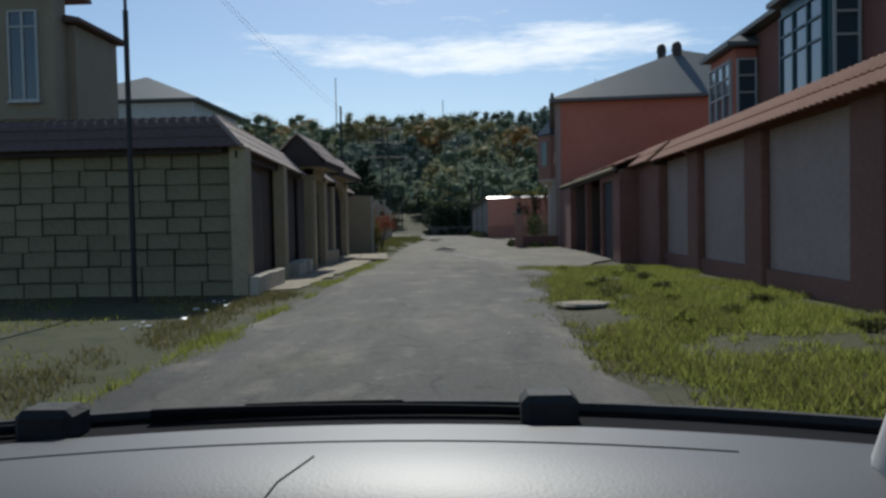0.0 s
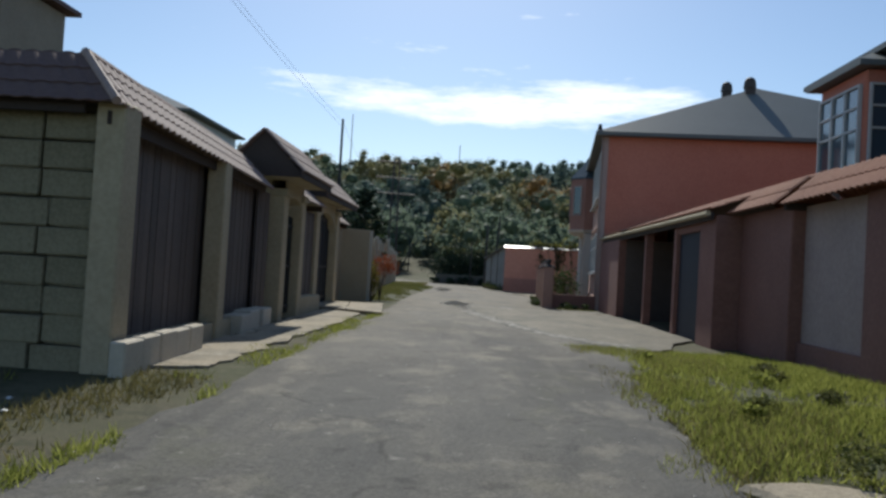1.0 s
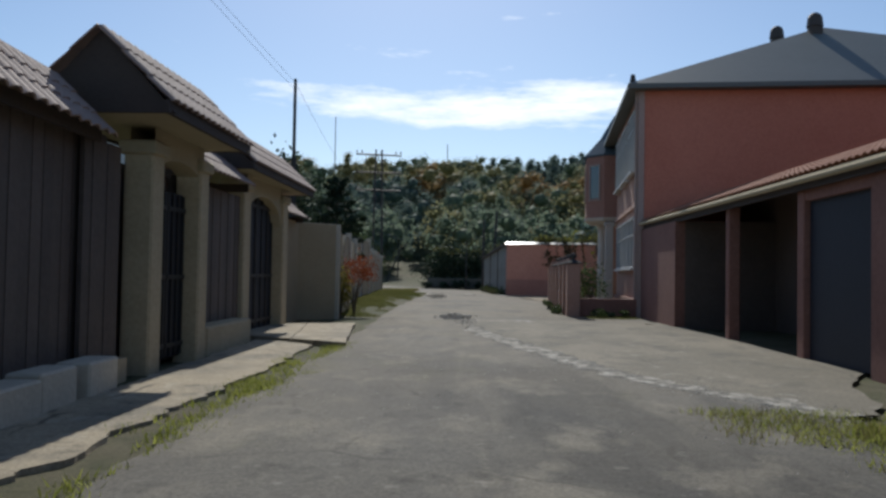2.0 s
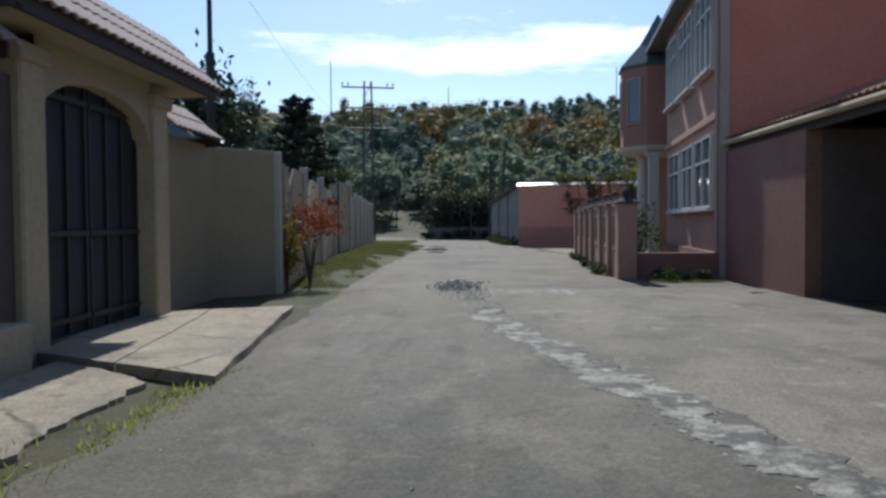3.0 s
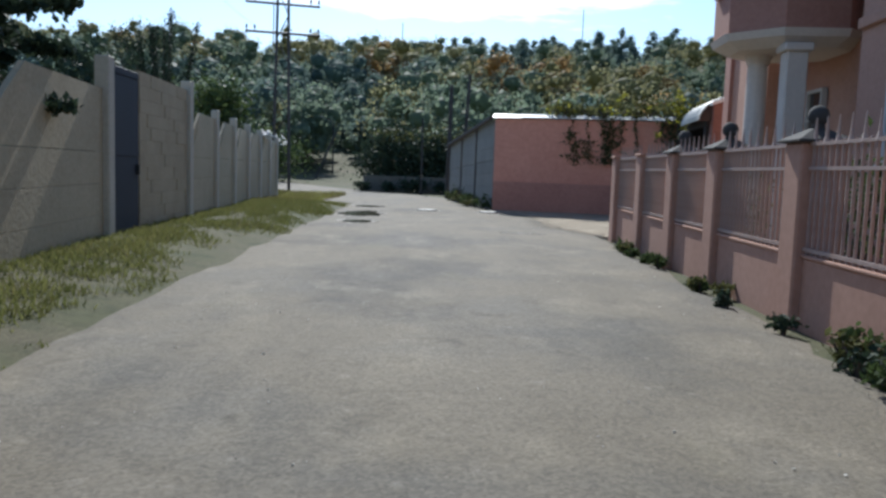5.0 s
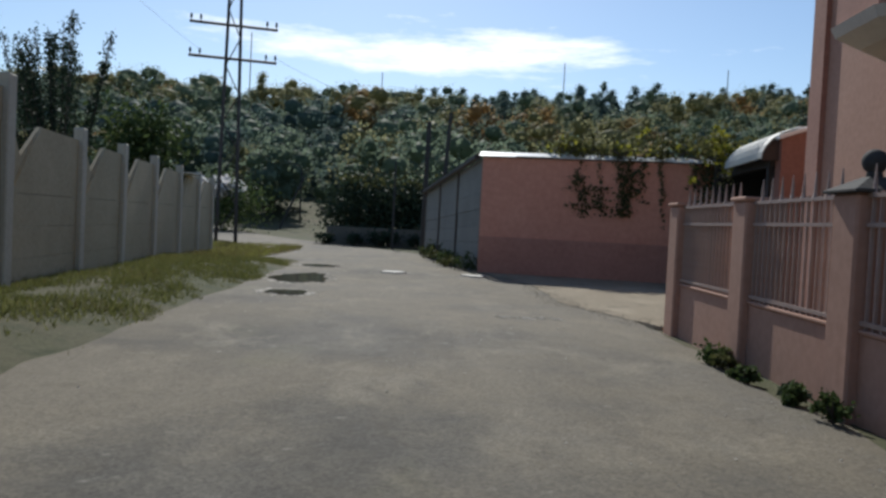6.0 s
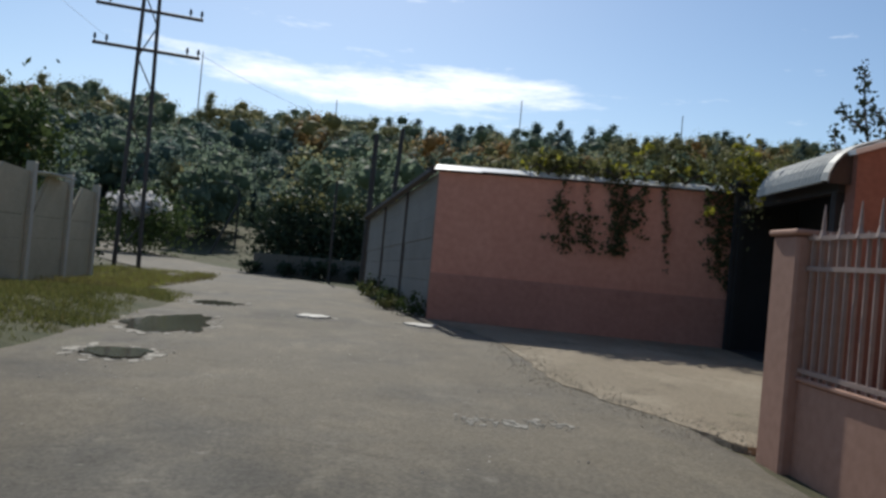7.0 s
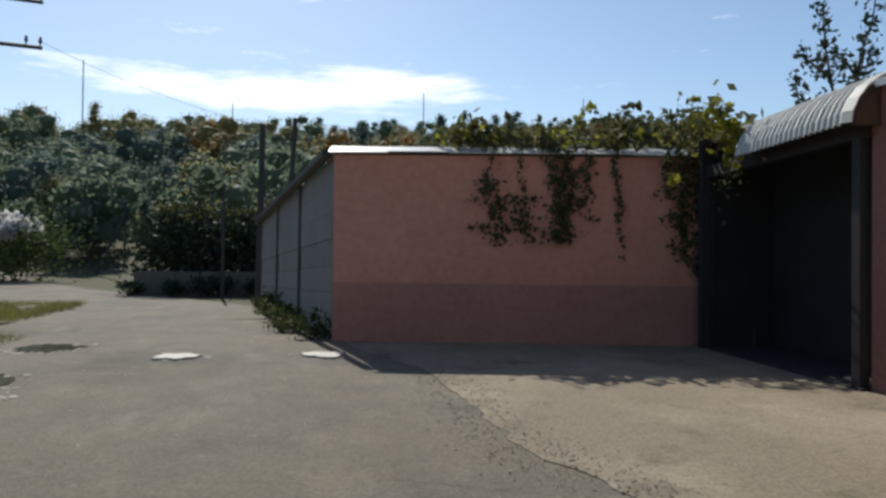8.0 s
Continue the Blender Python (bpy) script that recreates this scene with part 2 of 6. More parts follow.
M["wall_base"] = mat("damp_maroon_plinth", (0.36, 0.165, 0.12), (0.58, 0.3, 0.225), 0.85, 0.6, 10, 0.25, stain=0.26, dist=0.008)
M["house_stone"] = mat("dull_brown_stone", (0.2, 0.165, 0.115), (0.4, 0.335, 0.24), 0.88, 0.7, 16, 0.4)
M["beige"] = mat("beige_stone", (0.3, 0.26, 0.17), (0.44, 0.38, 0.26), 0.85, 0.8, 16, 0.3)
M["white_paint"] = mat("white_paint", (0.42, 0.43, 0.42), (0.6, 0.61, 0.59), 0.5, 2.0, 14, 0.05)
M["white_metal"] = mat("white_sheet_metal", (0.62, 0.62, 0.6), (0.82, 0.82, 0.8), 0.35, 1.0, 10, 0.05, metal=0.0)
M["awning"] = mat("weathered_pale_metal", (0.36, 0.37, 0.34), (0.55, 0.56, 0.52), 0.6, 1.2, 14, 0.1)
M["slate"] = mat("grey_green_roof", (0.1, 0.115, 0.11), (0.17, 0.185, 0.175), 0.6, 0.5, 12, 0.2)
M["slate_dark"] = mat("dark_slate", (0.07, 0.1, 0.125), (0.13, 0.17, 0.2), 0.85, 0.8, 14, 0.3)
M["slate_dark"].node_tree.nodes["Principled BSDF"].inputs["Specular IOR Level"].default_value = 0.1
M["dark_metal"] = mat("dark_painted_metal", (0.015, 0.016, 0.018), (0.05, 0.05, 0.05), 0.55, 2.0, 20, 0.1, metal=0.3)
M["dark_cap"] = mat("dark_weathered_cap", (0.03, 0.03, 0.03), (0.07, 0.065, 0.06), 0.9, 3.0, 20, 0.2)
M["steel"] = mat("rusty_steel", (0.05, 0.042, 0.04), (0.12, 0.1, 0.09), 0.65, 2.0, 20, 0.2, metal=0.4)
M["grey_rail"] = mat("grey_painted_iron", (0.3, 0.21, 0.175), (0.48, 0.36, 0.31), 0.6, 3.0, 20, 0.1)
M["blue_door"] = mat("dark_blue_steel", (0.008, 0.01, 0.018), (0.022, 0.026, 0.038), 0.7, 1.0, 14, 0.1)
M["glass"] = glass_mat("window_glass", (0.03, 0.04, 0.05))
M["blue_glass"] = glass_mat("blue_window_glass", (0.03, 0.07, 0.1))
M["bark"] = mat("bark", (0.05, 0.04, 0.03), (0.13, 0.105, 0.08), 0.9, 3.0, 24, 0.7)
M["pole_wood"] = mat("weathered_pole", (0.025, 0.023, 0.022), (0.08, 0.072, 0.065), 0.8, 2.0, 20, 0.3)
def wood_mat(name, c1, c2):
    return leaf_mat(name, c1, c2, 0.6, 0.1, 0.35)


# hill leaves lightened, green and dark ones also blued, to paint in distance haze
M["wood_far"] = wood_mat("hazy_green_leaves", (0.135, 0.18, 0.125), (0.225, 0.275, 0.185))
M["wood_dark"] = wood_mat("hazy_dark_leaves", (0.1, 0.145, 0.125), (0.17, 0.225, 0.19))
M["wood_olive"] = wood_mat("hill_olive_leaves", (0.2, 0.2, 0.1), (0.32, 0.3, 0.15))
M["wood_rust"] = wood_mat("hill_rust_leaves", (0.27, 0.18, 0.08), (0.4, 0.275, 0.12))
M["teal"] = mat("teal_painted_metal", (0.02, 0.07, 0.085), (0.05, 0.12, 0.14), 0.4, 1.0, 12, 0.05)
# near-black that puts the annex's inner shade into the colour
M["inside_shade"] = mat("inside_shade_black", (0.02, 0.02, 0.02), (0.045, 0.043, 0.042), 0.85, 1.2, 12, 0.1)
M["pole_pale"] = mat("pale_concrete_pole", (0.3, 0.29, 0.26), (0.45, 0.43, 0.4), 0.8, 1.0, 20, 0.2)
M["leaf_green"] = leaf_mat("green_leaves", (0.04, 0.062, 0.022), (0.1, 0.135, 0.05))
M["leaf_dark"] = leaf_mat("dark_leaves", (0.026, 0.042, 0.028), (0.06, 0.085, 0.05), 0.2)
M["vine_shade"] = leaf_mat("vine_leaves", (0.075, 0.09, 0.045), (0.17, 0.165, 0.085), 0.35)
M["leaf_olive"] = leaf_mat("olive_leaves", (0.07, 0.078, 0.03), (0.15, 0.15, 0.06))
M["leaf_red"] = leaf_mat("red_leaves", (0.18, 0.045, 0.02), (0.36, 0.12, 0.05))
M["leaf_mixed"] = leaf_mat("yellowing_shrub_leaves", (0.11, 0.12, 0.03), (0.36, 0.29, 0.07), 0.4)
M["leaf_yellow"] = leaf_mat("yellow_green_leaves", (0.16, 0.17, 0.02), (0.4, 0.38, 0.06), 0.45)
M["grass"] = leaf_mat("grass_blades", (0.13, 0.155, 0.03), (0.35, 0.365, 0.095), 0.6)
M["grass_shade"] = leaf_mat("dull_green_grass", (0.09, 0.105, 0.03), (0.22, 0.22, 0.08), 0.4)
M["grass_dry"] = leaf_mat("dry_grass", (0.12, 0.11, 0.04), (0.3, 0.26, 0.11), 0.3)
# white of the rose bush's blooms, which also paints the glints on its leaves
M["petal_glint"] = leaf_mat("white_petal_glints", (0.68, 0.65, 0.64), (0.84, 0.82, 0.8), 0.4, 0.1)
M["rim"] = mat("pale_broken_rim", (0.2, 0.18, 0.14), (0.42, 0.385, 0.315), 0.8, 2.0, 24, 0.4, island=0.4)
M["puddle"] = mat("muddy_water", (0.075, 0.07, 0.05), (0.13, 0.12, 0.09), 0.07, 2.5, 12, 0.05)
M["broken_slab"] = mat("pale_broken_slab", (0.3, 0.28, 0.24), (0.62, 0.59, 0.53), 0.7, 6.0, 24, 0.8)
M["stone"] = mat("crushed_stone", (0.3, 0.275, 0.225), (0.58, 0.54, 0.46), 0.7, 3.0, 20, 0.3, island=0.5)

# ---- helpers ----
rng = np.random.default_rng(7)


def box(bm, x0, x1, y0, y1, z0, z1, bev=0.0):
    r = bmesh.ops.create_cube(bm, size=1.0, matrix=Matrix.Translation(((x0 + x1) / 2, (y0 + y1) / 2, (z0 + z1) / 2)) @ Matrix.Diagonal((x1 - x0, y1 - y0, z1 - z0, 1)))
    if bev:
        edges = list({e for v in r["verts"] for e in v.link_edges})
        bmesh.ops.bevel(bm, geom=edges, offset=bev, segments=1, affect="EDGES")
    return bm


def boxes(*rows, bev=0.0):
    bm = bmesh.new()
    for r in rows:
        box(bm, *r, bev=bev)
    return bm


def rod(bm, a, b, r0, r1=None, seg=8):
    """A round bar from a to b."""
    a, b = Vector(a), Vector(b)
    d = b - a
    m = Matrix.Translation((a + b) / 2) @ d.to_track_quat("Z", "Y").to_matrix().to_4x4()
    bmesh.ops.create_cone(bm, cap_ends=True, segments=seg, radius1=r0, radius2=r0 if r1 is None else r1, depth=d.length, matrix=m)
    return bm


def mesh_of(name, bm, material, smooth=False):
    me = bpy.data.meshes.new(name)
    bm.normal_update()
    bm.to_mesh(me)
    bm.free()
    me.materials.append(material)
    if smooth:
        for p in me.polygons:
            p.use_smooth = True
    return me


def part(name, bm, material, parent, label="", smooth=False):
    ob = new(name, mesh_of(name, bm, material, smooth))
    ob.parent = parent
    if label:
        ob["label"] = label
    return ob


def tube(bm, pts, r0, r1=None, seg=6):
    """One bent round bar through the points."""
    r1 = r0 if r1 is None else r1
    pts = [Vector(p) for p in pts]
    rings = []
    for k, p in enumerate(pts):
        d = (pts[min(k + 1, len(pts) - 1)] - pts[max(k - 1, 0)]).normalized()
        a = d.cross(Vector((0, 0, 1)) if abs(d.z) < 0.9 else Vector((1, 0, 0))).normalized()
        b = d.cross(a)
        r = r0 + (r1 - r0) * k / (len(pts) - 1)
        rings.append([bm.verts.new(p + (a * math.cos(2 * math.pi * i / seg) + b * math.sin(2 * math.pi * i / seg)) * r) for i in range(seg)])
    for u, v in zip(rings[:-1], rings[1:]):
        for i in range(seg):
            bm.faces.new((u[i], u[(i + 1) % seg], v[(i + 1) % seg], v[i]))
    bm.faces.new(rings[0])
    bm.faces.new(rings[-1][::-1])
    bmesh.ops.recalc_face_normals(bm, faces=bm.faces)
    return bm


def raw(name, verts, faces, material, parent=None, smooth=False):
    me = bpy.data.meshes.new(name)
    me.from_pydata([tuple(v) for v in verts], [], [tuple(f) for f in faces])
    me.materials.append(material)
    if smooth:
        me.shade_smooth()
    ob = new(name, me)
    ob.parent = parent
    return ob


def thing(name, label, category, at=(0, 0, 0), group="", kind=""):
    e = new(name)
    e.empty_display_size = 0.2
    e.location = at
    return tagged(e, label, category, group, kind)



def quads(points, size, outward=None):
    """Small four-cornered leaves of uneven size at the points, facing outwards or turned at random."""
    n = len(points)
    if outward is None:
        a = rng.normal(size=(n, 3))
    else:
        o = outward / (np.linalg.norm(outward, axis=1)[:, None] + 1e-9) + rng.normal(size=(n, 3)) * 0.35
        a = np.cross(o, rng.normal(size=(n, 3)))
    a /= np.linalg.norm(a, axis=1)[:, None] + 1e-9
    b = np.cross(a, rng.normal(size=(n, 3)) if outward is None else o)
    b /= np.linalg.norm(b, axis=1)[:, None] + 1e-9
    s = (size * rng.uniform(0.6, 1.35, n))[:, None]
    v = np.stack([points - a * s, points - b * s * 0.55 + a * s * 0.1, points + a * s, points + b * s * 0.6], 1).reshape(-1, 3)
    f = np.arange(4 * n).reshape(-1, 4)
    return v, f


def leaf_object(name, points, size, material, parent=None, outward=None):
    v, f = quads(points, size, outward)
    me = bpy.data.meshes.new(name)
    me.vertices.add(len(v))
    me.vertices.foreach_set("co", v.ravel())
    me.loops.add(f.size)
    me.loops.foreach_set("vertex_index", f.ravel())
    me.polygons.add(len(f))
    me.polygons.foreach_set("loop_start", np.arange(0, f.size, 4))
    me.update(calc_edges=True)
    me.materials.append(material)
    ob = new(name, me)
    ob.parent = parent
    return ob


def clumps(centre, radii, n_clumps, per, spread=0.32):
    """Points of a crown: uneven clumps scattered inside an ellipsoid, gaps between them."""
    c = np.array(centre)
    r = np.array(radii)
    k = rng.normal(size=(n_clumps, 3))
    k = k / np.linalg.norm(k, axis=1)[:, None] * rng.uniform(0.35, 1.0, n_clumps)[:, None] ** 0.5
    k = k * r * 0.8
    p = np.repeat(k, per, 0) + rng.normal(size=(n_clumps * per, 3)) * r * spread * rng.uniform(0.5, 1.1, (n_clumps * per, 1))
    return p + c


def ground_z(x, y):
    """Height of the ground: flat by the lane, a low grass bank by the fence, then the wooded hill."""
    z = 0.0
    t = min(max((y - 92.0 + abs(x + 5) * 0.03) / 160.0, 0.0), 1.0)
    z += (26.4 + 0.055 * min(max(x, 0.0), 110.0)) * t * t * (3 - 2 * t)
    if y > 252:
        z -= 0.04 * (y - 252)
    if x < -3.4 and 37 < y < 63:
        z += 0.22 * min(1.0, (-3.4 - x) / 1.2) * min(1.0, (y - 37) / 2, (63 - y) / 4)
    if x > 1.4 and y < 21:
        z += 0.1 * min(1.0, (x - 1.4) / 1.6) * min(1.0, (21 - y) / 2)
    return z


# ---- ground and road ----
gx = np.concatenate([[-900, -500, -300, -200, -140, -100, -70, -50, -36, -26, -18, -12], np.arange(-9, 9.01, 0.5), [12, 18, 26, 36, 50, 70, 100, 140, 200, 300, 500, 900]])
gy = np.concatenate([[-600, -300, -120, -50, -25], np.arange(-14, 84, 0.75), np.arange(84, 260, 6), [270, 290, 330, 400, 600, 1200, 2500]])
gv = [(x, y, ground_z(x, y) + (float(noise.noise((x * 0.7, y * 0.7, 0))) * 0.025 if abs(x) < 12 else 0) - 0.03) for y in gy for x in gx]
nx = len(gx)
gf = [(j * nx + i, j * nx + i + 1, (j + 1) * nx + i + 1, (j + 1) * nx + i) for j in range(len(gy) - 1) for i in range(nx - 1)]
ground = raw("ground", gv, gf, M["soil"], smooth=True)
tagged(ground, "weedy soil ground rising to a wooded hill", "ground", kind="structure")


def edge_l(y):
    return np.interp(y, [-14, 12, 20, 30, 36, 50, 62, 66], [-3.1, -3.0, -3.2, -3.3, -3.6, -4.0, -4.5, -5.2]) + 0.22 * float(noise.noise((0, y * 0.45, 3))) + 0.1 * float(noise.noise((0, y * 1.7, 5)))


def edge_r(y):
    return np.interp(y, [-14, 8, 12, 18, 21, 23.5, 25, 37.9, 38.6, 51, 52, 66], [1.2, 1.15, 1.2, 1.75, 2.6, 3.4, 4.3, 4.3, 1.85, 2.5, 2.7, 1.2]) + (0.4 if y < 20 else 0.12) * float(noise.noise((4, y * 0.6, 3))) + 0.12 * float(noise.noise((4, y * 2.1, 7)))


def road_z(x, y):
    """Height of the lane: a slight crown and a slow unevenness."""
    a, b = edge_l(y), edge_r(y)
    u = min(max((x - a) / (b - a), 0.0), 1.0)
    return 0.012 + 0.012 * (1 - (2 * u - 1) ** 2) + 0.012 * float(noise.noise((x * 0.9, y * 0.6, 1)))


ys = np.arange(-14, 66.01, 0.4)
NX = 22
rv, rf = [], []
for j, y in enumerate(ys):
    a, b = edge_l(y), edge_r(y)
    for i in range(NX + 1):
        u = i / NX
        x = a + (b - a) * u
        rim = -0.05 if i in (0, NX) else 0.0
        rv.append((x, y, road_z(x, y) + rim))
for j in range(len(ys) - 1):
    for i in range(NX):
        rf.append((j * (NX + 1) + i, j * (NX + 1) + i + 1, (j + 1) * (NX + 1) + i + 1, (j + 1) * (NX + 1) + i))
# the bend to the left at the far end
cl = [(-2.1, 66), (-2.6, 69), (-4.2, 73), (-7.0, 78), (-10.0, 84), (-14.0, 93), (-20, 104)]
base = len(rv)
for k, (cx, cy) in enumerate(cl):
    wid = (3.1, 2.9, 2.7, 2.6, 2.5, 2.5, 2.5)[k]
    dx, dy = np.array(cl[min(k + 1, 6)]) - np.array(cl[max(k - 1, 0)])
    q = math.hypot(dx, dy)
    for i in range(7):
        s = (i / 3 - 1) * wid
        x, y = cx + dy / q * s, cy - dx / q * s
        rv.append((x, y, ground_z(x, y) + 0.01))
for k in range(6):
    for i in range(6):
        rf.append((base + k * 7 + i, base + k * 7 + i + 1, base + (k + 1) * 7 + i + 1, base + (k + 1) * 7 + i))
road = raw("road", rv, rf, M["asphalt"], smooth=True)
tagged(road, "worn patched grey asphalt lane with ragged edges", "road", kind="structure")


def patch(name, outline, z, material, label, category, thick=0.02, kind="structure", parent=None):
    bm = bmesh.new()
    vs = [bm.verts.new((x, y, z)) for x, y in outline]
    f = bm.faces.new(vs)
    r = bmesh.ops.extrude_face_region(bm, geom=[f])
    for g in r["geom"]:
        if isinstance(g, bmesh.types.BMVert):
            g.co.z -= thick
    bmesh.ops.recalc_face_normals(bm, faces=bm.faces)
    ob = new(name, mesh_of(name, bm, material))
    ob.parent = parent
    return tagged(ob, label, category, kind=kind)


def ragged(points, step=0.25, amp=0.12, seed=0):
    """An outline with uneven edges through the points."""
    res = []
    n = len(points)
    for i in range(n):
        a, b = np.array(points[i]), np.array(points[(i + 1) % n])
        L = np.linalg.norm(b - a)
        k = max(2, int(L / step))
        for j in range(k):
            p = a + (b - a) * j / k
            w = float(noise.noise((p[0] * 1.3 + seed, p[1] * 1.3, seed)))
            w2 = float(noise.noise((p[1] * 1.3, p[0] * 1.3 + seed, seed + 9)))
            f1 = float(noise.noise((p[0] * 5.3 + seed, p[1] * 5.3, 3)))
            f2 = float(noise.noise((p[1] * 5.3, p[0] * 5.3 + seed, 8)))
            res.append((p[0] + amp * (0.6 * w + 0.5 * f1), p[1] + amp * (0.6 * w2 + 0.5 * f2)))
    return res


patch("pavement", ragged([(1.15, 61.1), (1.9, 57.4), (1.75, 53.6), (2.55, 50.9), (9, 50.9), (14, 55.4), (8, 60)], amp=0.2, seed=2, step=0.2), 0.021, M["gravel"], "pale dusty gravel forecourt before the salmon wall", "forecourt", 0.08)

# dusty concrete apron before the carport, right of a broken joint
line = np.array([(-1.3, 35.6), (-0.6, 30.0), (0.3, 26.3), (0.85, 24.1), (2.5, 21.4)])
av, af = [], []
for j in range(61):
    y = 21.5 + 14.3 * j / 60
    a = float(np.interp(-y, -line[:, 1], line[:, 0])) + 0.3 * float(noise.noise((y * 0.9, 2, 6))) + 0.15 * float(noise.noise((y * 2.9, 2, 6)))
    b = min(4.28, edge_r(y) + 0.1)
    for i in range(15):
        x = a + (b - a) * i / 14
        yy = y + (1.1 * float(noise.noise((x * 0.7, 5, 2))) + 0.5 * float(noise.noise((x * 2.7, 5, 2))) if j > 56 else 0)
        av.append((x, yy, road_z(x, yy) + (0.005 if 0 < i and j < 60 else -0.02)))
af = [(j * 15 + i, j * 15 + i + 1, (j + 1) * 15 + i + 1, (j + 1) * 15 + i) for j in range(60) for i in range(14)]
M["apron"] = layered("dusty_concrete", (0.175, 0.157, 0.12), [
    ((0.25, 0.22, 0.168), 0.5, 0.45, 0.62, 0.8, 0.6), ((0.1, 0.095, 0.08), 1.1, 0.52, 0.68, 0.8, 0.7), ((0.36, 0.34, 0.29), 3.0, 0.58, 0.7, 0.6, 1.0)], 0.92, 0.6, 0.4)
tagged(raw("pavement", av, af, M["apron"], smooth=True), "dusty worn concrete apron before the carport", "pavement", kind="structure")
st = thing("stone_slab", "flat grey stone slab lying in the grass verge", "slab", (1.6, 11.7, 0.02))
bm = bmesh.new()
sv = [bm.verts.new((0.42 * math.cos(a) * (1 + 0.22 * math.sin(3 * a) + 0.1 * math.cos(5 * a)), 0.33 * math.sin(a), 0.0)) for a in [k * math.pi / 6 for k in range(12)]]
top = bmesh.ops.extrude_face_region(bm, geom=[bm.faces.new(sv)])
for g in top["geom"]:
    if isinstance(g, bmesh.types.BMVert):
        g.co = g.co * 0.93 + Vector((0.02, 0.01, 0.035))
bmesh.ops.recalc_face_normals(bm, faces=bm.faces)
part("stone", bm, M["slab"], st)

M["grit"] = mat("tan_grit", (0.16, 0.14, 0.1), (0.32, 0.28, 0.21), 0.9, 3.0, 20, 0.3, island=0.5)


# ---- roofs of wall copings: rows of pressed tile ----
def tile_sheet(y0, y1, ridge, eave, z_drop=0.0, pitch=0.2, course=0.34, amp=0.04):
    """Verts and faces of a tiled slope along y from ridge (x, z) to eave (x, z); z_drop: fall from y0 to y1."""
    (xr, zr), (xe, ze) = ridge, eave
    L = math.hypot(xe - xr, ze - zr)
    nrow = max(2, round(L / course))
    us = []
    for k in range(nrow):
        us += [k / nrow + 0.001, (k + 0.6) / nrow, (k + 1) / nrow - 0.001]
    nrm = np.array([-(ze - zr), (xe - xr)]) / L
    if nrm[1] < 0:
        nrm = -nrm
    ny = max(4, int((y1 - y0) / (pitch / 6)))
    v = []
    for j in range(ny + 1):
        y = y0 + (y1 - y0) * j / ny
        w = amp * abs(math.sin(math.pi * (y - y0) / pitch))
        for i, u in enumerate(us):
            saw = 0.016 * (u * nrow - math.floor(u * nrow))
            h = w + saw
            v.append((xr + (xe - xr) * u + nrm[0] * h, y, zr + (ze - zr) * u + nrm[1] * h - z_drop * j / ny))
    m = len(us)
    f = [(j * m + i, j * m + i + 1, (j + 1) * m + i + 1, (j + 1) * m + i) for j in range(ny) for i in range(m - 1)]
    return v, f


def tiled(name, v, f, material, parent, label="", thick=0.018):
    ob = raw(name, v, f, material, parent)
    s = ob.modifiers.new("thickness", "SOLIDIFY")
    s.thickness, s.offset = thick, -1
    if label:
        ob["label"] = label
    return ob


# ---- left: block wall with tiled coping ----
wall_left = thing("wall_left_block", "mossy grey concrete block wall shaded below a tiled coping", "wall", kind="structure")
part("core", boxes((-13.5, -4.55, 15.17, 15.36, -0.1, 2.82)), M["mortar"], wall_left)
part("corner_post", boxes((-4.6, -4.28, 14.92, 15.3, -0.1, 2.8), bev=0.02), M["concrete"], wall_left, "rough concrete corner post")
front = thing("wall_left_front", "dark boarded wall between concrete posts along the lane", "wall", kind="structure")
part("post", boxes((-4.74, -4.45, 18.85, 19.2, -0.1, 2.72), bev=0.02), M["concrete"], front)
for y0, y1 in ((15.3, 18.85), (19.2, 22.9)):
    n = int((y1 - y0) / 0.2)
    for k in range(n):
        a = y0 + (y1 - y0) * k / n
        part("board", boxes((-4.86 + 0.006 * (k % 2), -4.8 + 0.006 * (k % 3), a, a + (y1 - y0) / n - 0.008, 0.0, 2.72)), M["dark_plank"], front)
part("back", boxes((-5.0, -4.87, 15.37, 22.9, -0.1, 2.74)), M["dark_plank"], front)
for k, (y0, y1, h) in enumerate(((19.9, 20.6, 0.3), (20.62, 21.3, 0.34), (21.52, 22.2, 0.33))):
    part("plinth_stone", boxes((-4.66, -4.32 - 0.02 * (k % 2), y0, y1, -0.1, h), bev=0.02), M["pale_concrete"], front)
for k in range(5):
    y0 = 14.75 + 0.54 * k
    part("kerb_stone", boxes((-4.4, -4.23 - 0.01 * (k % 2), y0, y0 + 0.525, -0.1, 0.33 + 0.008 * (k % 3)), bev=0.018), M["pale_concrete"], front)
part("plinth", boxes((-4.8, -4.5, 15.3, 22.9, -0.1, 0.24)), M["concrete"], front)
SKEW = Matrix.Translation((-4.5, 18.15, 0)) @ Matrix.Rotation(radians(3.0), 4, "Z") @ Matrix.Translation((4.5, -18.15, 0))
front.matrix_basis = SKEW


def mitred(v, end, sheet_y1, cut):
    """A sheet's near end slanted along a hip: the cut grows from ridge to eave."""
    res = []
    us = [p[0] for p in v]
    lo, hi = min(us), max(us)
    for x, y, z in v:
        u = (x - lo) / (hi - lo) if cut > 0 else (hi - x) / (hi - lo)
        q = (y - end) / (sheet_y1 - end)
        res.append((x, y - abs(cut) * u * (1 - q), z))
    return res


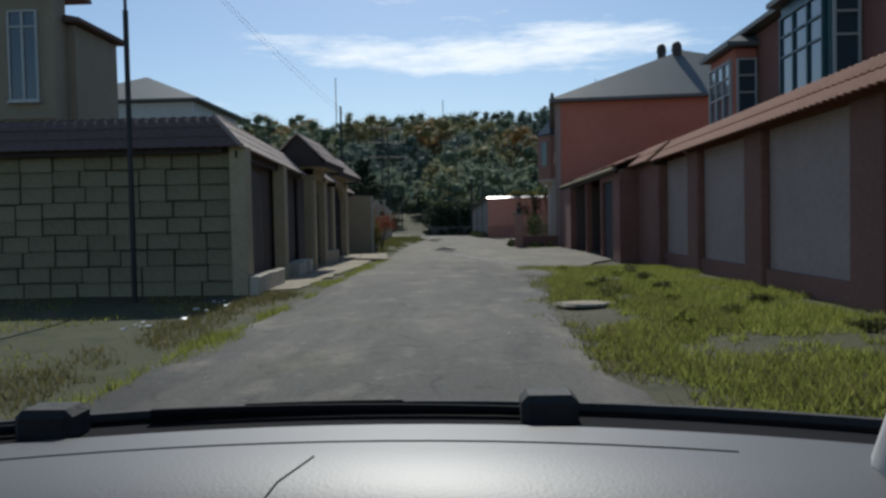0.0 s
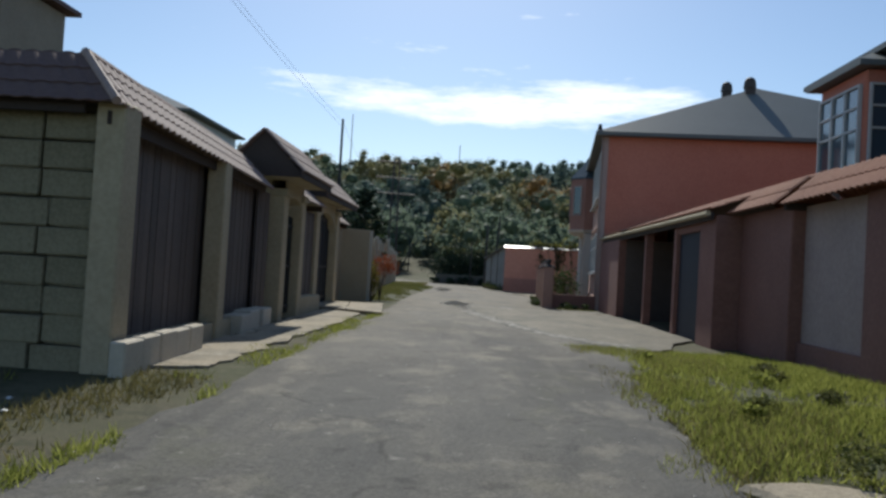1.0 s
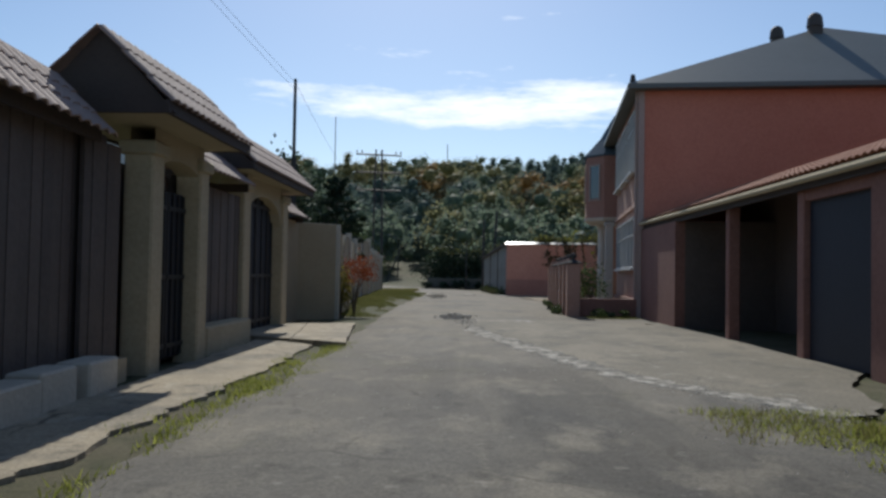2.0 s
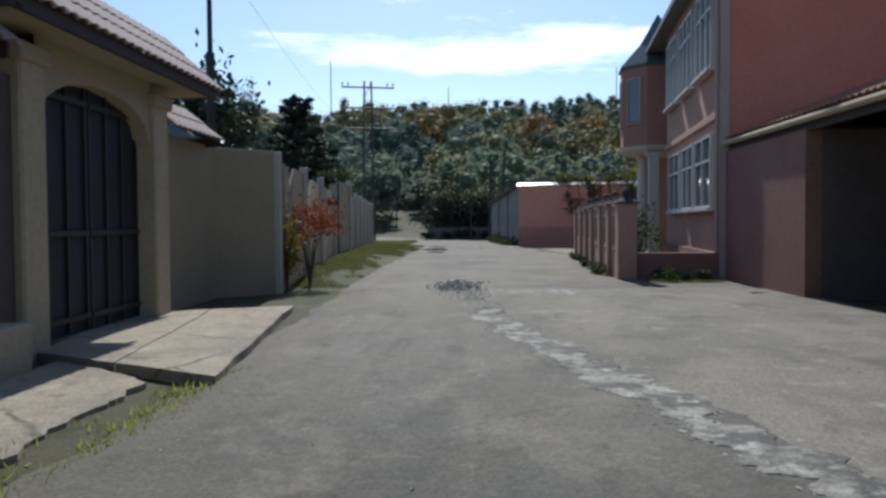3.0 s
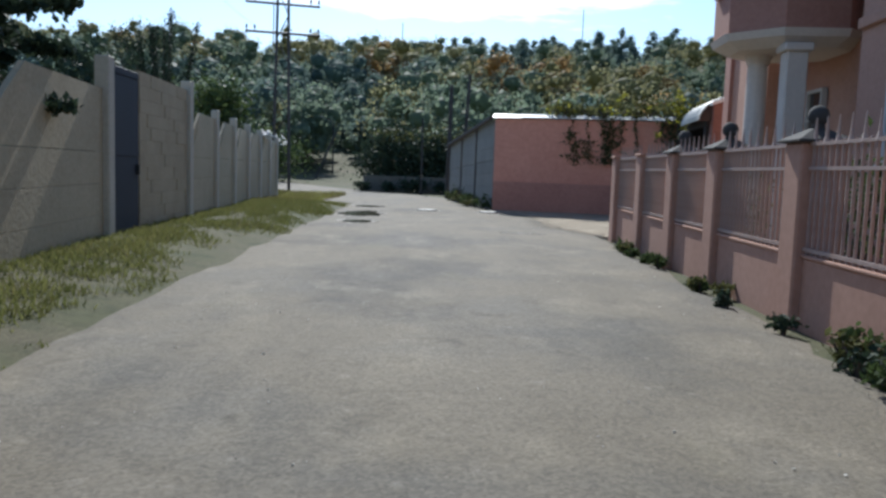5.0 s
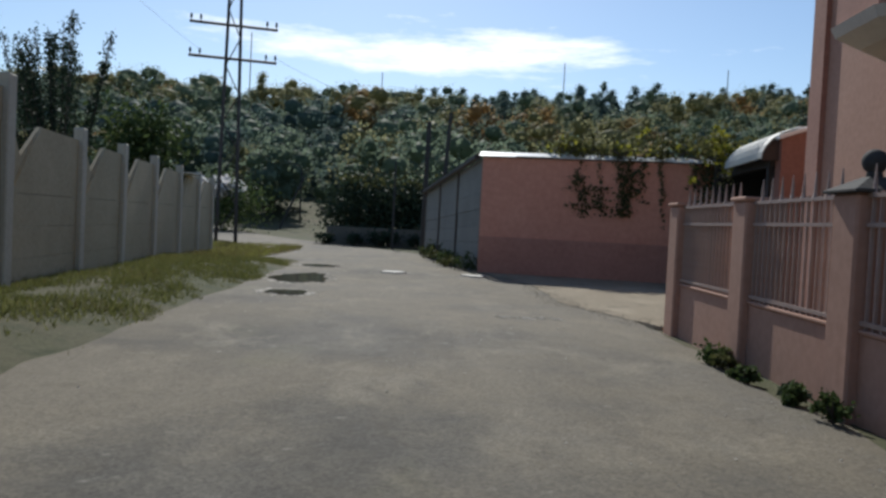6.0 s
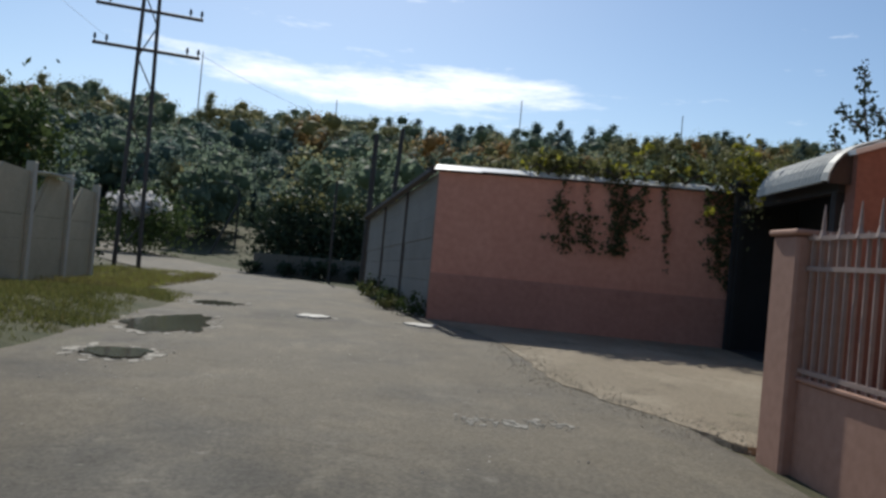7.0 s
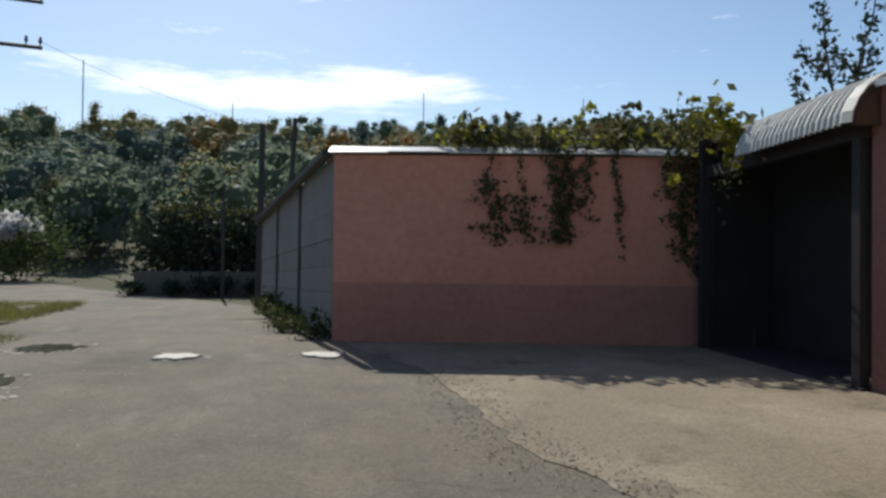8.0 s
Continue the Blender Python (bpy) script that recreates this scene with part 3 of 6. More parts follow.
coping = thing("tile_coping", "faded pinkish pressed-tile coping roof on the boarded wall", "roof", group="tiled copings on the left wall")
v, f = tile_sheet(15.35, 22.35, (-5.12, 3.38), (-4.46, 2.73), 0.12)
tiled("slope", mitred(v, 15.35, 22.35, 0.66), f, M["tile_pale"], coping)
v, f = tile_sheet(15.35, 22.35, (-5.12, 3.38), (-5.75, 2.85), 0.16)
tiled("slope", v, f, M["tile_pale"], coping)
part("ridge_cap", tube(bmesh.new(), [(-5.12, 15.35 + 7.0 * k / 12, 3.4 - 0.16 * k / 12) for k in range(13)], 0.055, seg=8), M["tile_pale"], coping)
part("hip_cap", rod(bmesh.new(), (-5.12, 15.37, 3.4), (-4.47, 14.7, 2.77), 0.05), M["tile_pale"], coping)
part("fascia", boxes((-4.64, -4.6, 14.9, 22.3, 2.56, 2.7)), M["soffit"], coping)
coping.matrix_basis = SKEW
# this coping faces away from the sun; a darker tile colour paints that shade
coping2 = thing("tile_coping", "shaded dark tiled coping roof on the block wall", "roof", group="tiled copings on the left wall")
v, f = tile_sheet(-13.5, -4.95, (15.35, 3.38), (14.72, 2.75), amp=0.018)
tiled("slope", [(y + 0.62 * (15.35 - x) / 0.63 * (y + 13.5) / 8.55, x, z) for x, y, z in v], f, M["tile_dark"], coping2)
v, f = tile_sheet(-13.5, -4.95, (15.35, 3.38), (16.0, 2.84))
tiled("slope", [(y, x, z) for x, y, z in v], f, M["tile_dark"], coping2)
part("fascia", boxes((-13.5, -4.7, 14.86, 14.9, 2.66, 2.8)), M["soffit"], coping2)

# ---- left: two gates under tiled gables ----
def gate_roof(y0, y1, zr, ze, label):
    t = thing("gate_roof", label, "roof", group="gate roofs")
    v, f = tile_sheet(y0, y1, (-4.95, zr), (-4.12, ze))
    tiled("slope", v, f, M["tile_pale"], t)
    v, f = tile_sheet(y0, y1, (-4.95, zr), (-5.8, ze))
    tiled("slope", v, f, M["tile_pale"], t)
    for y in (y0 + 0.1, y1 - 0.16):
        bm = bmesh.new()
        a = [bm.verts.new(p) for p in ((-5.78, y, ze - 0.1), (-4.12, y, ze - 0.1), (-4.95, y, zr - 0.01))]
        b = [bm.verts.new((p.co.x, y + 0.06, p.co.z)) for p in a]
        bm.faces.new(a)
        bm.faces.new(b[::-1])
        for i in range(3):
            bm.faces.new((a[i], b[i], b[(i + 1) % 3], a[(i + 1) % 3]))
        bmesh.ops.recalc_face_normals(bm, faces=bm.faces)
        part("gable", bm, M["soffit"], t)
    for x in (-4.2, -5.75):
        part("fascia", boxes((x, x + 0.05, y0, y1, ze - 0.12, ze + 0.02)), M["soffit"], t)
    part("soffit", boxes((-5.7, -4.2, y0 + 0.16, y1 - 0.16, ze - 0.09, ze - 0.05)), M["beige"], t)
    return t


def pillar(y, w=0.36, h=2.75):
    t = thing("gate_pillar", "square rendered gate pillar", "pillar", (-4.62, y, 0), group="gate pillars")
    part("shaft", boxes((-w / 2, w / 2, -w / 2, w / 2, -0.1, h), bev=0.025), M["concrete"], t)
    part("capital", boxes((-w / 2 - 0.05, w / 2 + 0.05, -w / 2 - 0.05, w / 2 + 0.05, h - 0.16, h), bev=0.02), M["beige"], t)
    return t


def arch_beam(y0, y1, spring, top, label):
    """A beam over an opening, its underside an arch."""
    t = thing("arch_beam", label, "beam", group="gate arches")
    bm = bmesh.new()
    n = 14
    lo, hi = [], []
    for i in range(n + 1):
        u = i / n
        y = y0 + (y1 - y0) * u
        z = spring + (top - 0.35 - spring) * math.sqrt(max(0.0, 1 - (2 * u - 1) ** 2)) ** 0.8
        lo.append((y, z))
        hi.append((y, top))
    for i in range(n):
        c = [bm.verts.new((x, *p)) for x in (-4.78, -4.48) for p in (lo[i], lo[i + 1], hi[i + 1], hi[i])]
        for q in ((0, 1, 2, 3), (7, 6, 5, 4), (0, 4, 5, 1), (3, 2, 6, 7)):
            bm.faces.new([c[k] for k in q])
    bmesh.ops.remove_doubles(bm, verts=bm.verts, dist=0.001)
    bmesh.ops.recalc_face_normals(bm, faces=bm.faces)
    part("beam", bm, M["beige"], t)
    return t


def leaf_gate(y0, y1, h, label):
    t = thing("metal_gate", label, "gate", (-4.68, (y0 + y1) / 2, 0), group="metal gates")
    half = (y1 - y0) / 2
    for s in (-1, 1):
        d = part("gate_leaf", boxes((-0.03, 0.0, min(0.01 * s, half * s), max(0.01 * s, half * s), 0.06, h)), M["blue_door"], t)
        for k in range(4):
            o = 0.02 + k * (half - 0.08) / 3
            part("gate_stile", boxes((0.0, 0.03, o if s > 0 else -o - 0.05, o + 0.05 if s > 0 else -o, 0.08, h - 0.02)), M["dark_metal"], d)
        for z in (0.2, 1.1, h - 0.25):
            part("gate_rail", boxes((0.03, 0.045, min(0.02 * s, half * s), max(0.02 * s, half * s), z, z + 0.06)), M["dark_metal"], d)
    return t


def shift(t, dx):
    t.location.x += dx
    return t


gate_roof(22.4, 25.5, 3.84, 3.02, "pointed tiled roof over a narrow gate")
for y in (23.5, 25.15):
    shift(pillar(y), -0.24)
shift(arch_beam(23.45, 25.2, 2.2, 2.98, "rendered beam over the narrow gate"), -0.24)
shift(leaf_gate(23.69, 24.96, 2.25, "closed narrow dark metal gate between pillars"), -0.24)
mid = thing("wall_left_middle", "dark boarded wall between the two gates", "wall", kind="structure")
part("back", boxes((-5.25, -5.15, 22.2, 28.3, -0.1, 2.5)), M["dark_plank"], mid)
for k in range(17):
    a = 24.95 + k * 0.2
    part("board", boxes((-5.15, -5.1 + 0.008 * (k % 2), a, a + 0.19, 0, 2.55)), M["dark_plank"], mid)
for k in range(5):
    a = 22.1 + k * 0.17
    part("board", boxes((-4.95, -4.9 + 0.008 * (k % 2), a, a + 0.16, 0, 2.6)), M["dark_plank"], mid)
part("plinth_stone", boxes((-5.1, -4.75, 25.6, 27.9, -0.1, 0.4), bev=0.03), M["concrete"], mid)


def small_canopy(y0, y1, label):
    t = thing("tile_coping", label, "roof", group="tiled copings on the left wall")
    v, f = tile_sheet(y0, y1, (-5.0, 2.95), (-4.4, 2.45))
    tiled("slope", v, f, M["tile_pale"], t)
    v, f = tile_sheet(y0, y1, (-5.0, 2.95), (-5.6, 2.45))
    tiled("slope", v, f, M["tile_pale"], t)
    for y in (y0 + 0.02, y1 - 0.06):
        part("fascia", boxes((-5.5, -4.5, y, y + 0.04, 2.36, 2.5)), M["soffit"], t)
    return t


shift(small_canopy(25.7, 27.75, "short faded tiled coping between the gates"), -0.3).location.z += 0.22
shift(gate_roof(27.5, 32.6, 3.85, 3.08, "broad tiled gable roof over the arched gate"), -0.5)
for y in (28.45, 31.4):
    shift(pillar(y, 0.42, 2.85), -0.6)
t = shift(arch_beam(28.6, 31.25, 2.05, 3.05, "beige rendered arch over the wide gate"), -0.6)
shift(leaf_gate(28.65, 31.2, 2.74, "closed wide dark metal gate below an arch"), -0.6)
shift(small_canopy(31.75, 34.2, "short faded tiled coping beyond the wide gate"), -0.72).location.z += 0.1
plain = thing("wall_left_plain", "bare grey concrete wall beyond the gates", "wall", kind="structure")
part("panel", boxes((-5.6, -5.4, 31.6, 34.5, -0.1, 2.5)), M["brown_concrete"], plain)
bm = boxes((0, 1.42, -0.09, 0.09, -0.1, 2.5), bev=0.015)
bm.transform(Matrix.Translation((-5.5, 34.5, 0)) @ Matrix.Rotation(math.atan2(0.9, 0.85), 4, "Z"))
part("wall_face", bm, M["brown_concrete"], plain)
part("end_post", boxes((-4.66, -4.48, 35.34, 35.5, -0.1, 2.48), bev=0.02), M["pale_concrete"], plain)
part("panel", boxes((-4.72, -4.6, 35.5, 36.55, -0.1, 2.3)), M["brown_concrete"], plain)

# slab ramp and worn kerb strip on the left verge
ramp = thing("concrete_ramp", "pale concrete slabs laid as a ramp before the gate", "ramp")
for a, b, c, d in (((-5.0, 28.4), (-4.05, 27.88), (-4.62, 32.0), (-5.62, 31.6)), ((-4.03, 27.87), (-3.0, 27.3), (-3.6, 32.45), (-4.6, 32.0))):
    patch("slab", ragged([a, b, c, d], 0.25, 0.05, 3), 0.065, M["slab"], "", "", 0.12, kind="", parent=ramp)
patch("pavement", ragged([(-4.4, 15.4), (-3.5, 15.8), (-3.55, 20), (-3.5, 24), (-3.55, 27.4), (-4.7, 28.2), (-4.5, 20)], amp=0.2, seed=5, step=0.1), 0.012, M["slab"], "cracked pale concrete strip along the wall foot", "pavement", 0.1)

# ---- left: panel fence with a tall gate bay ----
fence = thing("panel_fence", "grey concrete post and panel fence with sloping braces", "fence", kind="structure")


FENCE_Y = (36.0, 38.25, 41.75, 46.0, 50.5, 53.2, 55.4, 57.9, 60.5, 63.0, 65.4)
FENCE_X = (-4.56, -4.7, -5.03, -5.48, -5.72, -5.9, -6.03, -6.24, -6.45, -6.65, -6.85)


def along_fence(bm, k):
    """Lays a mesh built along +x, its front to -y, into the fence bay k."""
    a, b = Vector((FENCE_X[k], FENCE_Y[k], 0)), Vector((FENCE_X[k + 1], FENCE_Y[k + 1], 0))
    bm.transform(Matrix.Translation(a) @ Matrix.Rotation(math.atan2(b.y - a.y, b.x - a.x), 4, "Z"))
    return bm


def notched_panel(a, b, z0, z1, notch):
    """The top panel of a bay: a notch cut down beside the near post."""
    rim = [(a, z0), (b, z0), (b, z1 - 0.02), (a + notch * 2.3, z1), (a + notch * 0.95, z1 - notch * 0.95), (a + notch * 0.5, z1 - notch * 0.3), (a, z1 + 0.03)]
    return prism([(x, 0.0, z) for x, z in rim], (0, 0.05, 0))


def prism(rim, depth):
    bm = bmesh.new()
    a = [bm.verts.new(p) for p in rim]
    b = [bm.verts.new(Vector(p) + Vector(depth)) for p in rim]
    bm.faces.new(a)
    bm.faces.new(b[::-1])
    for i in range(len(rim)):
        bm.faces.new((a[i], b[i], b[(i + 1) % len(rim)], a[(i + 1) % len(rim)]))
    bmesh.ops.recalc_face_normals(bm, faces=bm.faces)
    return bm


for k in range(1, 11):
    tall_post = k in (3, 4)
    w = 0.1 if tall_post else 0.08
    top = (2.41, 2.4, 2.62, 2.76, 2.41, 2.37, 2.35, 2.32, 2.3, 2.26)[k - 1]
    x, y = FENCE_X[k], FENCE_Y[k]
    part("fence_post", boxes((x - w, x + w, y - w, y + w, -0.1, top), bev=0.015), M["pale_concrete"], fence)
for k in (0, 1, 2, 4, 5, 6, 7, 8, 9):
    n = math.hypot(FENCE_X[k + 1] - FENCE_X[k], FENCE_Y[k + 1] - FENCE_Y[k])
    h = (2.3, 2.22, 2.2, 2.6, 2.24, 2.2, 2.18, 2.16, 2.14, 2.1)[k]
    for r in range(3):
        part("fence_panel", along_fence(boxes((0.07, n - 0.07, 0.0, 0.05, 0.08 + r * 0.42, 0.08 + (r + 1) * 0.42 - 0.005)), k), M["concrete"], fence)
    part("fence_panel", along_fence(notched_panel(0.07, n - 0.07, 1.342, h, 0.62 if n > 3 else 0.45), k), M["concrete"], fence)
    q = 0.62 if n > 3 else 0.45
    part("brace", along_fence(prism([(0.1, -0.035, 1.25), (0.24, -0.035, 1.22), (0.16 + q * 2.3, -0.035, h - 0.02), (0.04 + q * 2.3, -0.035, h)], (0, 0.033, 0)), k), M["concrete"], fence)
tall = thing("wall_fence_bay", "tall block bay with a dark steel door in the fence", "wall", kind="structure")
n = math.hypot(FENCE_X[4] - FENCE_X[3], FENCE_Y[4] - FENCE_Y[3])
door = part("steel_door", along_fence(boxes((0.2, 1.42, -0.02, 0.03, 0.1, 2.55), bev=0.008), 3), M["blue_door"], tall, "dark blue steel door")
for z in (0.16, 1.3, 2.45):
    part("door_rail", along_fence(boxes((0.24, 1.38, -0.034, -0.021, z, z + 0.06)), 3), M["blue_door"], door)
part("door_handle", along_fence(boxes((1.28, 1.32, -0.07, -0.021, 1.02, 1.18), bev=0.008), 3), M["dark_metal"], door)
for r in range(12):
    for k in range(9):
        a, b = max(1.46, 1.46 + (k - 0.5 * (r % 2)) * 0.4), min(n - 0.12, 1.46 + (k + 1 - 0.5 * (r % 2)) * 0.4)
        if b - a > 0.05:
            part("block", along_fence(boxes((a + 0.002, b - 0.002, -0.02 - 0.003 * ((r * 7 + k * 3) % 4), 0.14, 0.1 + r * 0.208, 0.1 + (r + 1) * 0.208 - 0.004)), 3), M["tan_block"], tall)
part("core", along_fence(boxes((1.45, n - 0.1, -0.008, 0.16, -0.1, 2.6)), 3), M["tan_block"], tall)
sheet = thing("metal_sheet", "pale bent metal sheet resting on the fence top", "metal sheet")
part("sheet", boxes((-6.9, -6.3, 61.1, 62.4, 2.17, 2.19)), M["white_metal"], sheet)

# ---- lattice pylon and poles ----
def pylon():
    a, b = Vector((-9.64, 72.32, 0)), Vector((-6.37, 73.12, 0))
    mid_p = (a + b) / 2
    u = (b - a).normalized()
    t = thing("power_pylon", "rusty steel lattice power pole with three crossarms", "pylon", mid_p)
    side = Vector((-u.y, u.x, 0))
    legs = []
    for s in (-1, 1):
        bm = bmesh.new()
        lo, hi = u * (0.38 * s), u * (0.22 * s) + Vector((0, 0, 10.3))
        rod(bm, lo, hi, 0.075, 0.06, 6)
        legs.append((lo, hi))
        part("leg", bm, M["steel"], t)
    for k in range(9):
        z0, z1 = 0.4 + k * 1.1, 0.4 + (k + 1) * 1.1
        p = [legs[0][0].lerp(legs[0][1], z0 / 10.3), legs[1][0].lerp(legs[1][1], z1 / 10.3)]
        if k % 2:
            p = [legs[1][0].lerp(legs[1][1], z0 / 10.3), legs[0][0].lerp(legs[0][1], z1 / 10.3)]
        part("lattice_brace", rod(bmesh.new(), p[0], p[1], 0.025, seg=5), M["steel"], t)
    for z in (7.28, 8.59, 9.91):
        h = (b - a).length / 2
        arm = part("crossarm", rod(bmesh.new(), u * -h + Vector((0, 0, z)), u * h + Vector((0, 0, z)), 0.06, seg=6), M["steel"], t)
        for s in (-1, 1):
            for o in (0.06, 0.42):
                bm = bmesh.new()
                q = u * s * (h - o) + Vector((0, 0, z + 0.06))
                rod(bm, q, q + Vector((0, 0, 0.1)), 0.02, seg=6)
                rod(bm, q + Vector((0, 0, 0.08)), q + Vector((0, 0, 0.24)), 0.055, 0.035, 8)
                part("insulator", bm, M["dark_metal"], arm)
    return t


pylon()


def pole(x, y, h, r, material, label, lean=(0, 0), z=0):
    t = thing("utility_pole", label, "pole", (x, y, z), group="utility poles")
    part("shaft", rod(bmesh.new(), (0, 0, -0.3), (lean[0], lean[1], h), r, r * 0.72, 10), material, t)
    return t


t = pole(-5.95, 36.1, 6.6, 0.06, M["dark_metal"], "slim dark steel pole behind the concrete wall")
part("sleeve", rod(bmesh.new(), (0, 0, 0), (0, 0, 4.4), 0.085), M["dark_metal"], t)
pole(-0.23, 71.08, 5.05, 0.11, M["pole_wood"], "dark weathered timber pole at the corner", (0.05, 0.0))
pole(0.55, 75.9, 6.1, 0.11, M["pole_wood"], "dark leaning timber pole by the lane", (0.3, 0.0))
t = pole(-6.06, 13.95, 8.5, 0.035, M["dark_metal"], "slim dark steel pole before the block wall")
part("sleeve", rod(bmesh.new(), (0, 0, 0), (0, 0, 5.1), 0.05), M["dark_metal"], t)
pole(-1.46, 76.0, 3.84, 0.06, M["pole_wood"], "thin dark post before the far low wall")
pole(-10.6, 101, 4.2, 0.1, M["pole_wood"], "leaning post by the far bend", (1.9, 0.2))
lamp_post = thing("street_lamp", "slim dark street lamp with a short arm at the far bend", "street lamp", (-9.7, 107, ground_z(-9.7, 107)))
part("post", rod(bmesh.new(), (0, 0, -0.3), (0, 0, 4.5), 0.08, 0.06, 8), M["dark_metal"], lamp_post)
part("arm", tube(bmesh.new(), [(0, 0, 4.4), (-0.3, -0.1, 4.75), (-0.9, -0.3, 4.95)], 0.04, 0.035), M["dark_metal"], lamp_post)
part("lamp_head", boxes((-1.4, -0.8, -0.45, -0.2, 4.9, 5.02), bev=0.03), M["pole_pale"], lamp_post)
for x, y, h in ((-39.5, 232, 18.5), (37.6, 246, 15.5), (-9, 246, 12.5), (78, 240, 13)):
    pole(x, y, h, 0.16, M["pole_pale"], "far mast standing on the wooded ridge", z=ground_z(x, y))

# ---- right: perimeter wall with pilasters and tiled coping ----
wall_right = thing("wall_right", "grey-pink plaster wall with brown pilasters and tiled coping", "wall", kind="structure")
part("plaster", boxes((4.95, 5.2, -14, 20.7, -0.1, 2.7)), M["grey_plaster"], wall_right)
part("plinth", boxes((4.86, 4.95, -14, 20.7, -0.1, 0.38)), M["brown_plaster"], wall_right)
for y in (-13, -9.3, -5.6, -1.9, 1.8, 5.6, 9.6, 13.6, 17.4):
    part("pilaster", boxes((4.8, 4.95, y, y + 0.85, -0.1, 2.7), bev=0.02), M["brown_plaster"], wall_right)
part("end_panel", boxes((4.72, 5.2, 20.7, 23.3, -0.1, 2.72), bev=0.02), M["brown_plaster"], wall_right, "plain brown end section")
cr = thing("tile_coping", "red clay tiled coping on the plaster wall", "roof", group="tiled copings on the right wall")
v, f = tile_sheet(-14, 20.75, (5.15, 3.22), (4.55, 2.68))
tiled("slope", v, f, M["tile_red"], cr)
v, f = tile_sheet(-14, 20.75, (5.15, 3.22), (5.75, 2.68))
tiled("slope", v, f, M["tile_red"], cr)
part("verge", boxes((4.6, 5.7, 20.7, 20.78, 2.62, 2.75)), M["soffit"], cr)
cr2 = thing("tile_coping", "lower red tiled coping section by the carport", "roof", group="tiled copings on the right wall")
v, f = tile_sheet(20.85, 23.5, (5.05, 3.22), (4.45, 2.7))
tiled("slope", v, f, M["tile_red"], cr2)
v, f = tile_sheet(20.85, 23.5, (5.05, 3.22), (5.7, 2.7))
tiled("slope", v, f, M["tile_red"], cr2)

# ---- right: lean-to carport against the red house ----
port = thing("carport", "lean-to carport with red tiled roof and dark bays", "carport")
v, f = tile_sheet(23.3, 37.85, (6.6, 3.75), (4.08, 2.8), -0.06)
tiled("roof", v, f, M["tile_red"], port, "red clay tiled lean-to roof")
part("gutter", rod(bmesh.new(), (4.02, 23.3, 2.72), (4.02, 37.9, 2.79), 0.055), M["concrete"], port, "grey half-round gutter")
part("fascia", boxes((4.1, 4.15, 23.35, 37.8, 2.6, 2.76)), M["soffit"], port)
part("end_wall", boxes((4.2, 6.6, 23.32, 23.5, -0.1, 2.7)), M["brown_plaster"], port)
part("front_pier", boxes((4.2, 4.4, 23.5, 24.5, -0.1, 2.65)), M["brown_plaster"], port)
part("garage_door", boxes((4.3, 4.36, 24.5, 26.6, 0.02, 2.45)), M["blue_door"], port, "dark blue steel garage door")
part("lintel", boxes((4.22, 4.4, 24.5, 26.6, 2.45, 2.65)), M["brown_plaster"], port)
part("post", boxes((4.2, 4.42, 26.6, 26.85, -0.1, 2.65), bev=0.015), M["brown_plaster"], port)
part("post", boxes((4.2, 4.42, 30.2, 30.42, -0.1, 2.65), bev=0.015), M["brown_plaster"], port)
part("front_wall", boxes((4.05, 4.3, 33.9, 37.85, -0.1, 2.62)), M["brown_plaster"], port, "red-brown solid front")
part("back_wall", boxes((6.5, 6.7, 23.5, 37.85, -0.1, 3.7)), M["dark_plank"], port, "dark boarded back")
part("side_wall", boxes((4.3, 6.5, 33.9, 34.1, -0.1, 2.62)), M["dark_plank"], port, "dark boarded partition")

# ---- windows ----
def window(parent, axis, fixed, a0, a1, z0, z1, cols=2, rows_=1, glass="glass", depth=0.1, frame_m="white_paint", sign=-1):
    """A framed window in a wall across axis ('x' or 'y') at the fixed place; sign: the way it faces."""
    def bx(u0, u1, w0, w1, d0, d1):
        lo, hi = sorted((fixed + sign * d0, fixed + sign * d1))
        return (lo, hi, u0, u1, w0, w1) if axis == "x" else (u0, u1, lo, hi, w0, w1)
    e = thing("window", "", "")
    e.parent = parent
    for k in ("label", "category"):
        if k in e:
            del e[k]
    b = 0.055
    fr = [bx(a0, a1, z0, z0 + b, 0, depth), bx(a0, a1, z1 - b, z1, 0, depth), bx(a0, a0 + b, z0 + b, z1 - b, 0, depth), bx(a1 - b, a1, z0 + b, z1 - b, 0, depth)]
    for k in range(1, cols):
        c = a0 + (a1 - a0) * k / cols
        fr.append(bx(c - 0.035, c + 0.035, z0 + b, z1 - b, 0, depth))
    for k in range(1, rows_ + 1):
        c = z1 - 0.55 * k
        if c > z0 + 0.3:
            fr.append(bx(a0 + b, a1 - b, c - 0.025, c + 0.025, 0, depth * 0.9))
    part("window_frame", boxes(*fr), M[frame_m], e)
    for k in range(cols):
        c0, c1 = a0 + (a1 - a0) * k / cols + 0.03, a0 + (a1 - a0) * (k + 1) / cols - 0.03
        part("pane", boxes(bx(c0, c1, z0 + 0.04, z1 - 0.04, 0.01, depth * 0.4)), M[glass], e)
    part("sill", boxes(bx(a0 - 0.06, a1 + 0.06, z0 - 0.07, z0, 0, depth + 0.08)), M[frame_m], e)
    return e


